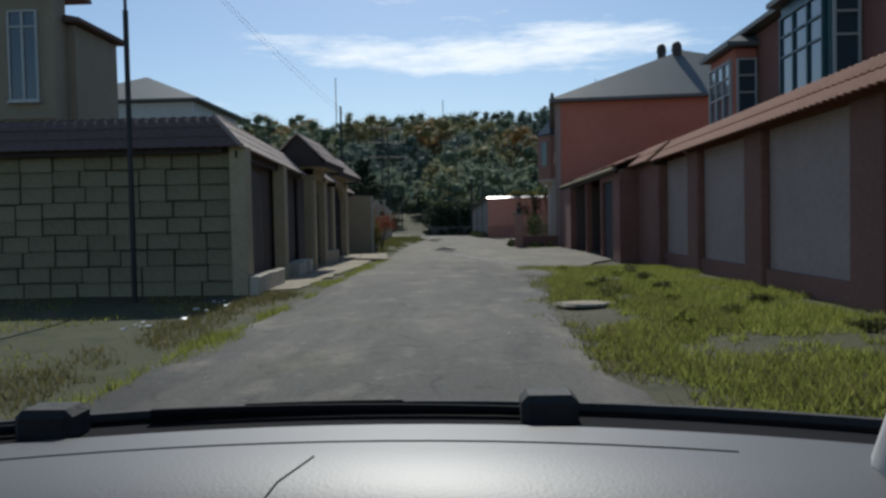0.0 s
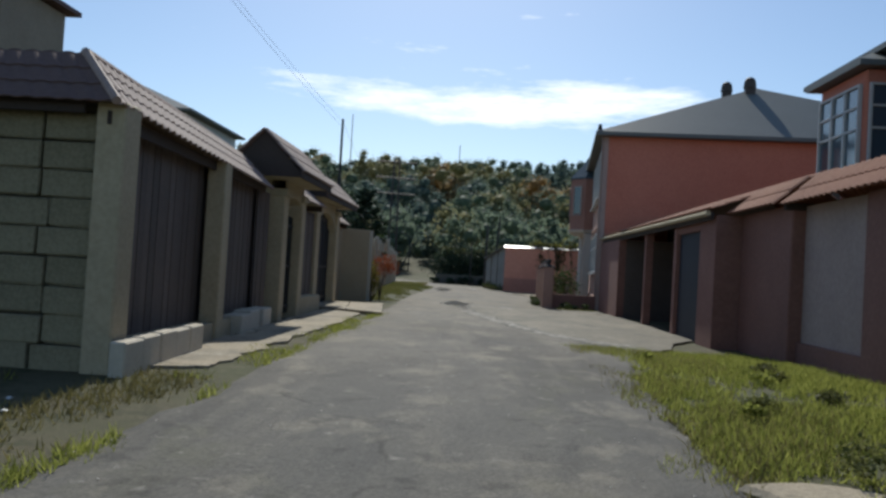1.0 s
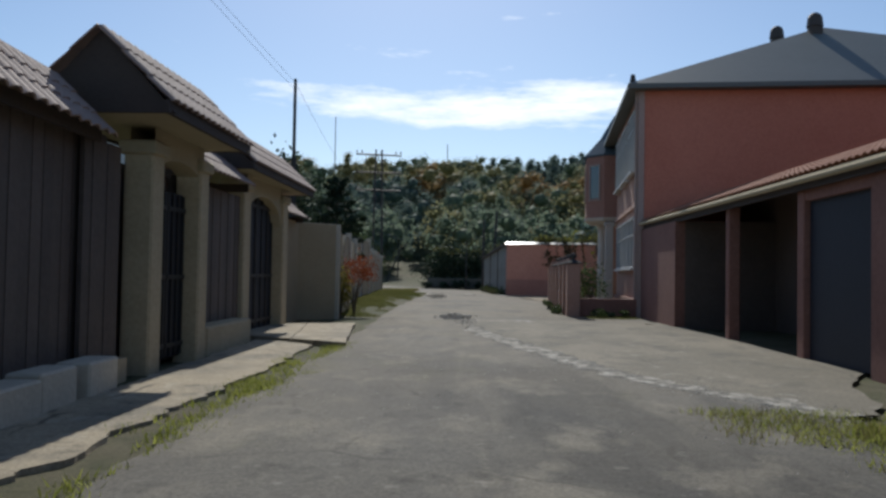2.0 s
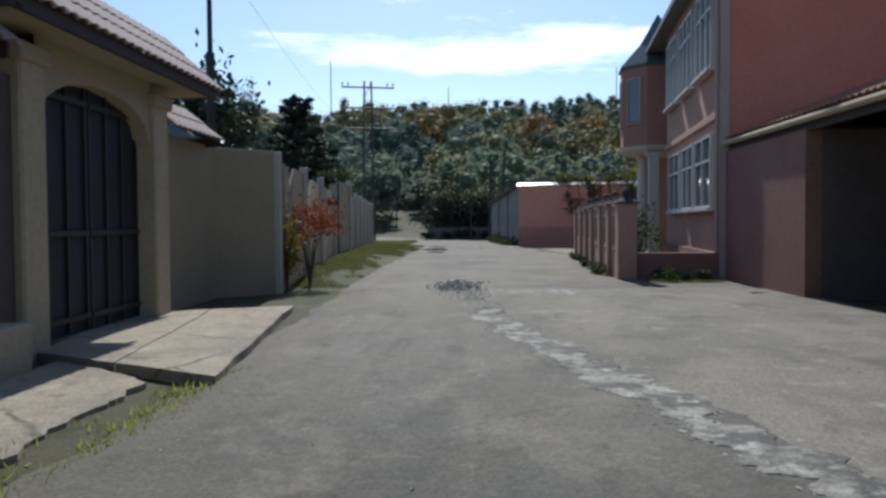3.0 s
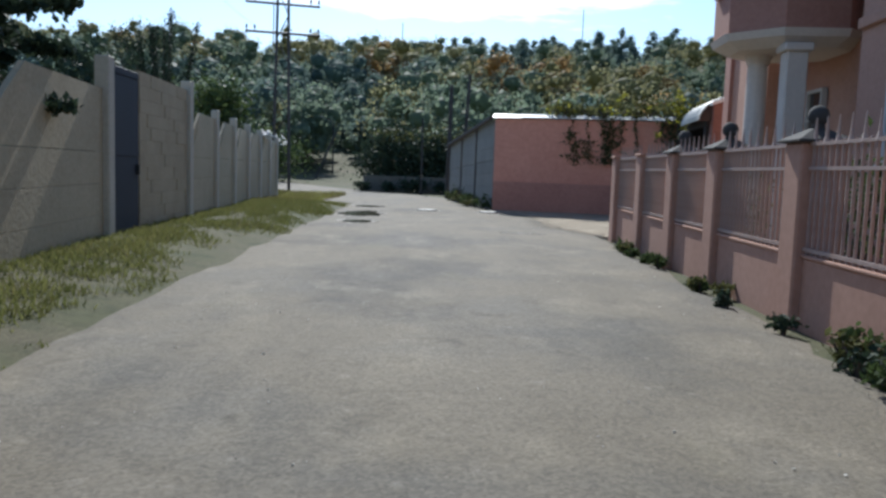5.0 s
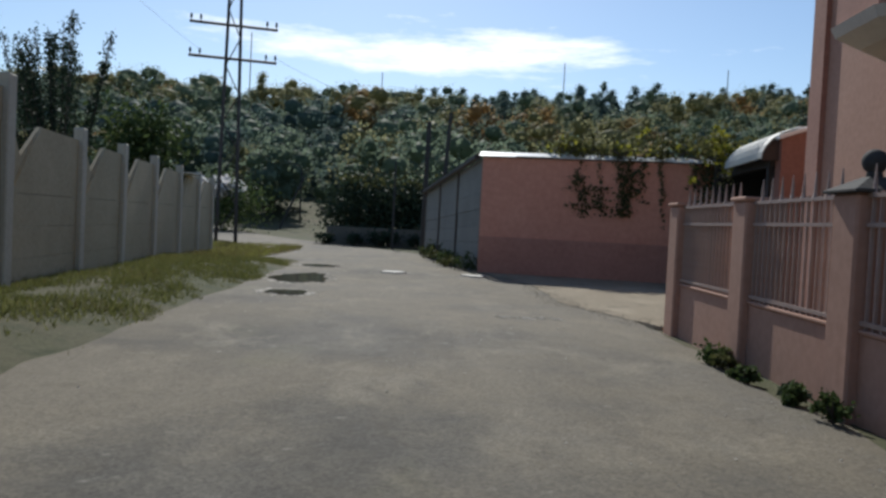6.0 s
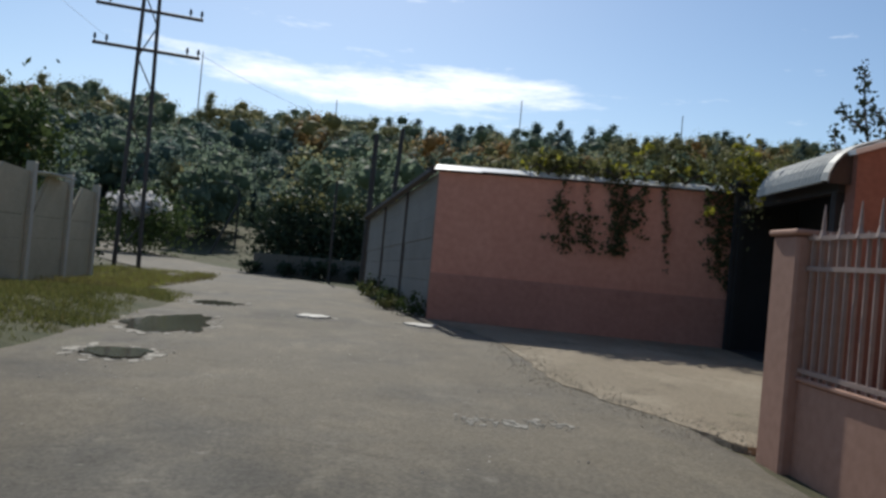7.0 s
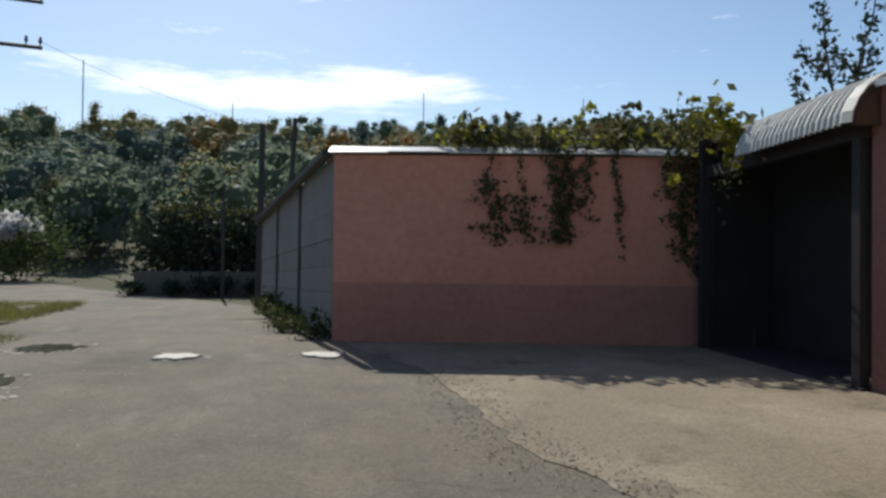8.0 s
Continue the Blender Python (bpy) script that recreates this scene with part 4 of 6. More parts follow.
def hip(x0, x1, y0, y1, z, apex0, apex1=None):
    """A hipped roof over a rectangle, with its eaves board."""
    bm = bmesh.new()
    c = [bm.verts.new(p) for p in ((x0, y0, z), (x1, y0, z), (x1, y1, z), (x0, y1, z))]
    lo = [bm.verts.new((p.co.x, p.co.y, z - 0.14)) for p in c]
    A = bm.verts.new(apex0)
    B = bm.verts.new(apex1) if apex1 else A
    if apex1:
        for q in ((c[0], c[1], A), (c[1], c[2], B, A), (c[2], c[3], B), (c[3], c[0], A, B)):
            bm.faces.new(q)
    else:
        for i in range(4):
            bm.faces.new((c[i], c[(i + 1) % 4], A))
    for i in range(4):
        bm.faces.new((lo[i], lo[(i + 1) % 4], c[(i + 1) % 4], c[i]))
    bm.faces.new(lo[::-1])
    bmesh.ops.recalc_face_normals(bm, faces=bm.faces)
    return bm


# ---- right: red house ----
house = thing("red_house", "two-storey red plastered house with grey hipped roof", "house")
part("wall", boxes((4.0, 19.0, 37.9, 38.2, -0.1, 6.8)), M["red_plaster"], house, "plain red plaster gable wall")
part("wall", boxes((4.0, 4.3, 38.2, 46.1, -0.1, 6.8)), M["pink_plaster"], house, "pinkish street facade")
part("wall", boxes((4.9, 5.2, 46.4, 50.7, -0.1, 6.8)), M["pink_plaster"], house)
part("wall", boxes((4.3, 5.2, 46.1, 46.4, -0.1, 6.8)), M["pink_plaster"], house)
part("wall", boxes((4.2, 4.5, 50.9, 53.1, -0.1, 6.8)), M["pink_plaster"], house)
part("wall", boxes((4.2, 5.2, 50.7, 50.9, -0.1, 6.8)), M["pink_plaster"], house)
part("wall", boxes((4.5, 19, 53.3, 53.6, -0.1, 6.8)), M["pink_plaster"], house)
part("wall", boxes((18.7, 19, 38.2, 53.3, -0.1, 6.8)), M["red_plaster"], house)
part("corner_pilaster", boxes((3.94, 4.12, 37.86, 38.1, -0.1, 6.75)), M["grey_plaster"], house)
part("corner_pilaster", boxes((4.12, 4.5, 53.1, 53.3, -0.1, 6.75), (4.16, 4.48, 53.3, 53.68, -0.1, 6.75)), M["turret_plaster"], house, "red-brown corner pilaster")
part("band", boxes((3.93, 4.0, 38.2, 46.1, 3.35, 3.5), bev=0.015), M["pink_plaster"], house)
part("plinth", boxes((3.9, 4.0, 38.2, 46.1, -0.1, 0.55)), M["brown_plaster"], house)
part("roof", hip(3.6, 19.4, 37.5, 54.1, 6.9, (10.3, 41.7, 9.7), (11.0, 49.4, 9.7)), M["slate"], house, "grey-green hipped roof")
for x, y, zt in ((9.97, 41.3, 9.95), (9.7, 44.8, 10.6)):
    bm = boxes((x - 0.2, x + 0.2, y - 0.2, y + 0.2, 7.2, zt - 0.35), bev=0.02)
    ch = part("chimney", bm, M["steel"], house, "dark chimney stack")
    bm = bmesh.new()
    rod(bm, (x, y, zt - 0.36), (x, y, zt - 0.1), 0.27, 0.24, 12)
    bmesh.ops.create_uvsphere(bm, u_segments=12, v_segments=7, radius=0.24, matrix=Matrix.Translation((x, y, zt - 0.12)))
    part("chimney_cowl", bm, M["steel"], ch)
part("finial", rod(bmesh.new(), (3.75, 37.7, 6.85), (3.75, 37.7, 7.2), 0.12, 0.06), M["steel"], house)
part("downpipe", rod(bmesh.new(), (3.9, 38.0, 0.2), (3.9, 38.0, 6.8), 0.045), M["grey_rail"], house)
window(house, "x", 3.99, 38.7, 40.7, 1.5, 3.08, 2, 1)
window(house, "x", 3.99, 40.95, 42.6, 1.5, 3.08, 2, 1)
window(house, "x", 3.99, 43.1, 45.0, 1.5, 3.08, 2, 1)
for a in (38.7, 41.2, 43.7):
    window(house, "x", 3.99, a, a + 1.9, 4.5, 6.35, 3, 1)
# projecting bay with its pointed roof, carried by columns
TX, TY, TR = 4.11, 49.26, 1.27


def ring(bm, r, z, n=8):
    return [bm.verts.new((TX + r * math.cos(2 * math.pi * (i + 0.5) / n), TY + r * math.sin(2 * math.pi * (i + 0.5) / n), z)) for i in range(n)]


def turned(profile, n=8):
    """A many-sided shape about the turret's axis through the (radius, height) pairs."""
    bm = bmesh.new()
    rings = [ring(bm, r, z, n) for r, z in profile]
    for u, v in zip(rings[:-1], rings[1:]):
        for i in range(n):
            bm.faces.new((u[i], u[(i + 1) % n], v[(i + 1) % n], v[i]))
    bm.faces.new(rings[0])
    bm.faces.new(rings[-1])
    bmesh.ops.recalc_face_normals(bm, faces=bm.faces)
    return bm


part("turret", turned([(TR + 0.04, 3.72), (TR + 0.04, 6.4)]), M["turret_plaster"], house, "eight-sided upper turret in brownish red")
part("turret_base", turned([(TR - 0.22, 3.46), (TR + 0.04, 3.6), (TR + 0.1, 3.72)]), M["pale_plaster"], house, "pale moulded foot of the turret")
part("turret_roof", turned([(TR + 0.1, 6.34), (TR + 0.12, 6.42), (TR * 0.52, 7.22), (0.03, 8.25)]), M["slate_dark"], house, "pointed dark slate roof of the turret")
for deg in (180, 225):
    a = radians(deg)
    w = thing("window", "", "")
    w.parent = house
    for k in ("label", "category"):
        if k in w:
            del w[k]
    w.matrix_basis = Matrix.Translation((TX + 0.955 * TR * math.cos(a), TY + 0.955 * TR * math.sin(a), 0)) @ Matrix.Rotation(a, 4, "Z")
    part("pane", boxes((-0.02, 0.025, -0.24, 0.24, 4.55, 5.95)), M["blue_glass"], w)
    part("window_frame", boxes((-0.02, 0.05, -0.3, -0.24, 4.5, 6.0), (-0.02, 0.05, 0.24, 0.3, 4.5, 6.0), (-0.02, 0.05, -0.24, 0.24, 5.94, 6.0), (-0.02, 0.07, -0.33, 0.33, 4.44, 4.5)), M["grey_plaster"], w)
col = bmesh.new()
rod(col, (3.62, 49.42, -0.1), (3.62, 49.42, 3.5), 0.2, 0.17, 18)
rod(col, (3.62, 49.42, 3.3), (3.62, 49.42, 3.48), 0.19, 0.25, 18)
rod(col, (3.62, 49.42, -0.1), (3.62, 49.42, 0.25), 0.27, 0.25, 18)
part("column", col, M["pale_plaster"], house, "plain pale round column")
col = boxes((3.68, 4.02, 48.08, 48.42, -0.1, 3.36), (3.62, 4.08, 48.02, 48.48, 3.36, 3.49), (3.62, 4.08, 48.02, 48.48, -0.1, 0.22), bev=0.02)
part("column", col, M["pale_plaster"], house, "plain pale square column")
window(house, "x", 4.89, 46.7, 48.0, 0.9, 2.9, 2, 1)
window(house, "x", 4.89, 49.5, 50.25, 0.25, 2.95, 1, 1)
PIV = Matrix.Translation((4.0, 37.9, 0))
house.matrix_basis = PIV @ Matrix.Rotation(radians(-5.5), 4, "Z") @ PIV.inverted()

# ---- right: garden wall with railings ----
gw = thing("wall_garden", "salmon plaster garden wall with spiked iron railings", "wall", kind="structure")
P0, P1 = Vector((2.12, 38.55, 0)), Vector((2.72, 50.7, 0))
gu = (P1 - P0).normalized()
gm = Matrix.Translation(P0) @ Matrix.Rotation(math.atan2(gu.y, gu.x) - math.pi / 2, 4, "Z")
LEN = (P1 - P0).length
POSTS = (-0.4, 1.45, 3.4, 5.75, 7.7, 9.77, 12.02)


def gpart(name, bm, material, label="", parent=None):
    if parent is None:
        bm.transform(gm)
    ob = part(name, bm, material, parent or gw, label)
    return ob


gpart("plinth", boxes((-0.12, 0.12, -0.4, LEN, -0.1, 0.6), bev=0.01), M["pink_plaster"])
gpart("sill", boxes((-0.14, 0.13, -0.4, LEN, 0.6, 0.632), bev=0.008), M["pink_plaster"])
for k, y in enumerate(POSTS):
    h = 1.59
    w = 0.21 if k == 0 else 0.18
    gpart("post", boxes((-0.2, 0.2, y - w, y + w, -0.1, h), bev=0.02), M["pink_plaster"])
    if k > 4:
        gpart("post_cap", boxes((-0.225, 0.225, y - w - 0.025, y + w + 0.025, h, h + 0.04), bev=0.012), M["pink_plaster"])
        continue
    bm = boxes((-0.25, 0.25, y - 0.25, y + 0.25, h, h + 0.025), bev=0.006)
    bmesh.ops.create_cone(bm, cap_ends=True, segments=4, radius1=0.34, radius2=0.08, depth=0.1, matrix=Matrix.Translation((0, y, h + 0.074)) @ Matrix.Rotation(math.pi / 4, 4, "Z"))
    gpart("post_cap", bm, M["dark_cap"])
    bm = bmesh.new()
    bmesh.ops.create_uvsphere(bm, u_segments=24, v_segments=16, radius=0.09, matrix=Matrix.Translation((0, y, h + 0.235)))
    rod(bm, (0, y, h + 0.1), (0, y, h + 0.19), 0.065, 0.05)
    gpart("ball_finial", bm, M["dark_cap"]).data.shade_smooth()


def spike_bar(tip):
    bm = boxes((-0.013, 0.013, -0.007, 0.007, 0.63, 1.6))
    if tip:
        rod(bm, (0, 0, 1.56), (0, 0, 1.64), 0.03, 0.012, 6)
        rod(bm, (0, 0, 1.64), (0, 0, 1.79), 0.016, 0.004, 6)
    return mesh_of("bar", bm, M["grey_rail"])


bar_tip, bar_plain = spike_bar(True), spike_bar(False)
for p, q in zip(POSTS[:-1], POSTS[1:]):
    y0, y1 = p + 0.18, q - 0.18
    for z in (0.66, 1.35, 1.555):
        gpart("rail", boxes((-0.13, -0.09, y0, y1, z, z + 0.03)), M["grey_rail"])
    n = round((y1 - y0) / 0.108)
    for i in range(n):
        b = new("bar", bar_plain if i % 2 else bar_tip)
        b.parent = gw
        b.matrix_basis = gm @ Matrix.Translation((-0.11, y0 + (y1 - y0) * (i + 0.5) / n, 0))
gpart("return_wall", boxes((0.0, 1.85, -0.5, -0.28, -0.1, 0.56), bev=0.01), M["brown_plaster"])

# ---- right: salmon outbuilding with vine, awning and carport ----
W0, W1 = Vector((1.03, 61.19, 0)), Vector((7.3, 59.75, 0))
wu = (W1 - W0).normalized()
wm = Matrix.Translation(W0) @ Matrix.Rotation(math.atan2(wu.y, wu.x), 4, "Z")
WL = (W1 - W0).length
barn = thing("outbuilding", "low salmon plastered outbuilding with maroon plinth and grey block side", "building")


def wpart(name, bm, material, label="", parent=None):
    bm.transform(wm)
    return part(name, bm, material, parent or barn, label)


wpart("wall", boxes((0, WL, 0, 0.25, 0.95, 2.98)), M["wall_pink"], "stained salmon plaster front")
wpart("plinth", boxes((0.0, WL, -0.03, 0.25, -0.1, 0.95), bev=0.01), M["wall_base"], "damp maroon plinth band")
for a, b in zip((-0.08, 0.86, 1.83, 2.79, 3.74, 4.72, 5.6), (0.87, 1.84, 2.8, 3.75, 4.73, 5.61, WL)):
    bm = boxes((a, b, -0.13 - 0.02 * rng.uniform(0, 1), 0.22, 3.0, 3.015))
    bmesh.ops.rotate(bm, verts=bm.verts, cent=(0, 0.22, 3.02), matrix=Matrix.Rotation(radians(20 + rng.uniform(-2, 2)), 3, "X"))
    bmesh.ops.translate(bm, verts=bm.verts, vec=(0, 0, 0.125 + rng.uniform(-0.008, 0.008)))
    wpart("roof_edge", bm, M["white_metal"], "white sheet-metal roof edge catching the sun")
bm = bmesh.new()
q = [(-0.05, 0.24, 3.13), (WL, 0.24, 3.13), (WL, 9.8, 2.35), (-0.05, 9.8, 2.35)]
a = [bm.verts.new(p) for p in q]
b = [bm.verts.new((p[0], p[1], p[2] - 0.07)) for p in q]
bm.faces.new(a)
bm.faces.new(b[::-1])
for i in range(4):
    bm.faces.new((a[i], b[i], b[(i + 1) % 4], a[(i + 1) % 4]))
bmesh.ops.recalc_face_normals(bm, faces=bm.faces)
wpart("roof", bm, M["steel"], "dark sloping sheet roof")
# grey block side along the lane, with dark posts
S0, S1 = Vector((1.05, 61.45, 0)), Vector((-0.15, 70.6, 0))
for k in range(3):
    p, q = S0.lerp(S1, k / 3), S0.lerp(S1, (k + 1) / 3)
    za, zb = 2.98 - 0.22 * k, 2.98 - 0.22 * (k + 1)
    for r in range(7):
        proud = 0.006 * ((r * 5 + k * 3) % 3)
        lo, hi = r / 7, (r + 1) / 7
        gap = 0.008 if r < 6 else 0.0
        rim = [(p.x - proud, p.y, -0.1 + (za + 0.1) * lo), (q.x - proud, q.y, -0.1 + (zb + 0.1) * lo), (q.x - proud, q.y, -0.1 + (zb + 0.1) * hi - gap), (p.x - proud, p.y, -0.1 + (za + 0.1) * hi - gap)]
        part("side_panel", prism(rim, (0.2, 0, 0)), M["grey_block"], barn)
    part("side_post", boxes((q.x - 0.055, q.x + 0.05, q.y - 0.06, q.y + 0.05, -0.1, zb + 0.02), bev=0.012), M["dark_plank"], barn)
bm = bmesh.new()
rod(bm, (S0.x - 0.12, S0.y, 3.02), (S1.x - 0.12, S1.y, 2.36), 0.09, seg=6)
part("eaves_beam", bm, M["steel"], barn)

annex = thing("annex_building", "low annex with dark open side and curved pale metal eaves", "building")
E0, E1, E2 = Vector((5.84, 55.5, 0)), Vector((6.22, 58.05, 0)), Vector((6.46, 59.66, 0))
def slab_between(p, q, d0, d1, z0, z1):
    """An upright slab along the line p to q, from d0 to d1 beside it."""
    bm = bmesh.new()
    c = [bm.verts.new(v) for v in ((p.x + d0, p.y, z0), (q.x + d0, q.y, z0), (q.x + d0, q.y, z1), (p.x + d0, p.y, z1), (p.x + d1, p.y, z0), (q.x + d1, q.y, z0), (q.x + d1, q.y, z1), (p.x + d1, p.y, z1))]
    for f4 in ((0, 1, 2, 3), (7, 6, 5, 4), (0, 4, 5, 1), (3, 2, 6, 7), (1, 5, 6, 2), (0, 3, 7, 4)):
        bm.faces.new([c[i] for i in f4])
    bmesh.ops.recalc_face_normals(bm, faces=bm.faces)
    return bm


# the open side's shade is painted: wall, floor, ceiling and posts all near black
part("inner_wall", slab_between(E0, E2, 1.3, 1.5, -0.1, 3.3), M["inside_shade"], annex, "black inner wall of the open side")
part("side_beam", slab_between(E0, E2, 0.12, 0.24, 2.62, 2.8), M["inside_shade"], annex)
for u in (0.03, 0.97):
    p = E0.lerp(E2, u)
    part("side_post", boxes((p.x + 0.12, p.x + 0.24, p.y - 0.06, p.y + 0.06, -0.1, 2.65)), M["inside_shade"], annex)
part("floor_slab", slab_between(E0, E2, 0.1, 1.3, -0.1, 0.045), M["inside_shade"], annex, "oily dark floor")
part("end_wall", boxes((6.5, 8.0, 59.52, 59.64, -0.1, 3.2)), M["inside_shade"], annex)
part("ceiling_panel", slab_between(E0, E2, 0.2, 1.4, 3.14, 3.18), M["inside_shade"], annex)
gable = [(6.05, -0.1), (14.5, -0.1), (14.5, 3.3), (10.2, 4.6), (6.05, 3.12)]


def upright(outline, y0, y1):
    """A wall of the given outline across the lane."""
    bm = bmesh.new()
    a = [bm.verts.new((x, y0, z)) for x, z in outline]
    b = [bm.verts.new((x, y1, z)) for x, z in outline]
    bm.faces.new(a)
    bm.faces.new(b[::-1])
    for i in range(len(a)):
        bm.faces.new((a[i], b[i], b[(i + 1) % len(a)], a[(i + 1) % len(a)]))
    bmesh.ops.recalc_face_normals(bm, faces=bm.faces)
    return bm


part("front_wall", upright(gable, 55.26, 55.48), M["brown_plaster"], annex, "brownish red plaster gable front")
part("verge_board", upright([(5.98, 3.1), (10.2, 4.62), (14.6, 3.3), (14.6, 3.36), (10.2, 4.7), (5.98, 3.17)], 55.2, 55.52), M["white_metal"], annex, "white sheet-metal verge")
part("back_wall", boxes((7.2, 14.5, 60.6, 60.8, -0.1, 3.3)), M["wall_pink"], annex)
part("far_wall", boxes((14.3, 14.5, 55.7, 60.6, -0.1, 3.3)), M["wall_pink"], annex)
prof = [(0.0, 2.74), (0.02, 2.86), (0.09, 3.0), (0.2, 3.13), (0.36, 3.24), (0.56, 3.32), (0.8, 3.38)]
av = []
nj = 120
for j in range(nj + 1):
    e = E0.lerp(E1, j / nj) + Vector((-0.12, -0.12 if j == 0 else 0, 0))
    w = 0.014 * math.sin(j / nj * 2.6 / 0.12 * 2 * math.pi)
    for dx, z in prof:
        av.append((e.x + dx - w * 0.7, e.y, z + w * 0.7))
m = len(prof)
af = [(j * m + i, j * m + i + 1, (j + 1) * m + i + 1, (j + 1) * m + i) for j in range(nj) for i in range(m - 1)]
tiled("awning", av, af, M["awning"], annex, "curved ribbed pale metal eaves")
part("eaves_end", upright([(E0.x - 0.1 + dx, z - 0.03) for dx, z in prof[:5]] + [(6.05, 3.18), (6.05, 2.72)], 55.36, 55.44), M["soffit"], annex, "dark end of the curved eaves")
part("roof", slab_between(E0, E2, 0.62, 8.6, 3.34, 3.4), M["white_metal"], annex, "white sheet roof")

# ---- right: house with glazed bays behind the wall ----
nh = thing("brick_house", "red-brown house with two glazed bays behind the wall", "house")
part("wall", boxes((9.3, 19, 14, 31, -0.1, 7.2)), M["brown_plaster"], nh)
part("roof", hip(8.9, 19.4, 13.6, 31.4, 7.4, (14, 19, 10), (14, 26, 10)), M["slate"], nh)
for y0, y1, zt in ((26.6, 29.2, 6.75), (19.6, 22.6, 7.0)):
    b = part("bay", boxes((8.55, 9.3, y0, y1, 2.6, zt), bev=0.04), M["red_plaster" if y0 > 24 else "teal"], nh, "projecting glazed bay")
    part("bay_roof", hip(8.25, 9.6, y0 - 0.3, y1 + 0.3, zt + 0.16, (9.5, (y0 + y1) / 2, zt + 0.9)), M["slate"], nh)
    window(nh, "x", 8.54, y0 + 0.15, y1 - 0.15, 4.0, zt - 0.35, 3, 2, "blue_glass", frame_m="white_paint" if y0 > 24 else "teal")
    window(nh, "y", y0 - 0.01, 8.62, 9.26, 4.0, zt - 0.35, 1, 2, "blue_glass")

# ---- left: houses behind the wall ----
lh = thing("beige_house", "tall dull beige stone house with dark roof behind the wall", "house")
part("wall", boxes((-26, -13.6, 27.2, 30.4, -0.1, 8.3)), M["house_stone"], lh)
part("wing", boxes((-26, -13.9, 26.3, 27.2, -0.1, 9.4), bev=0.03), M["house_stone"], lh)
part("roof", hip(-26.5, -13.3, 26.9, 30.8, 8.5, (-20, 29, 10.2)), M["tile_dark"], lh)
part("roof", hip(-26.5, -13.6, 25.9, 28.5, 9.5, (-20, 27.4, 11.0)), M["tile_dark"], lh)
for a in (-21.8, -19.4, -17.3, -15.4):
    window(lh, "y", 26.29, a, a + 1.0, 5.6, 8.6, 2, 1)
part("corner_quoin", boxes((-14.15, -13.85, 26.24, 26.55, -0.1, 9.3)), M["house_stone"], lh)
for z in (5.0, 9.1):
    part("cornice", boxes((-26.0, -13.85, 26.2, 26.3, z, z + 0.18)), M["house_stone"], lh)
gh = thing("grey_house", "low grey house with a sheet roof behind the gates", "house")
part("wall", boxes((-12.5, -7.4, 38.6, 42.5, -0.1, 3.0)), M["concrete"], gh)
part("roof", hip(-13.0, -7.0, 38.2, 42.9, 3.1, (-10.5, 40.5, 4.6)), M["slate"], gh)
window(gh, "y", 38.59, -8.6, -7.9, 1.9, 2.8, 1, 0)
wh = thing("white_house", "white rendered house with a low grey hipped roof", "house")
part("wall", boxes((-31, -20.2, 57.5, 68, -0.1, 10.4)), M["white_paint"], wh)
part("roof", hip(-31.8, -19.6, 56.9, 68.6, 10.6, (-25.6, 62.5, 13.2)), M["slate"], wh)

# ---- far low wall ----
fw = thing("wall_far", "low grey concrete wall across the lane's end", "wall", kind="structure")
for k in range(5):
    part("panel", boxes((-4.6 + k * 1.4, -4.6 + k * 1.4 + 1.38, 78.2, 78.4, -0.1, 0.85), bev=0.015), M["mortar"], fw)

# ---- trees and bushes ----
def tree(name, x, y, h, r, leaf, label, trunk_h=None, n=40, per=40, size=0.13, category="tree", z=0.0, squash=1.0):
    t = thing(name, label, category, (x, y, z))
    th = trunk_h if trunk_h is not None else h * 0.35
    bm = bmesh.new()
    rod(bm, (0, 0, -0.2), (0.05, 0.03, th), 0.03 * h * 0.5 + 0.03, 0.02 * h * 0.4 + 0.02, 8)
    for k in range(7):
        a = k * 2.4
        q = (math.cos(a) * r * 0.6, math.sin(a) * r * 0.6, th + (h - th) * (0.35 + 0.09 * k))
        rod(bm, (0.05, 0.03, th * (0.7 + 0.04 * k)), q, 0.02 + 0.006 * h, 0.012, 6)
    part("trunk", bm, M["bark"], t)
    c = ((0, 0, th + (h - th) * 0.5))
    leaf_object("crown", clumps(c, (r, r, (h - th) * 0.55 * squash), n, per), size, M[leaf], t)
    return t


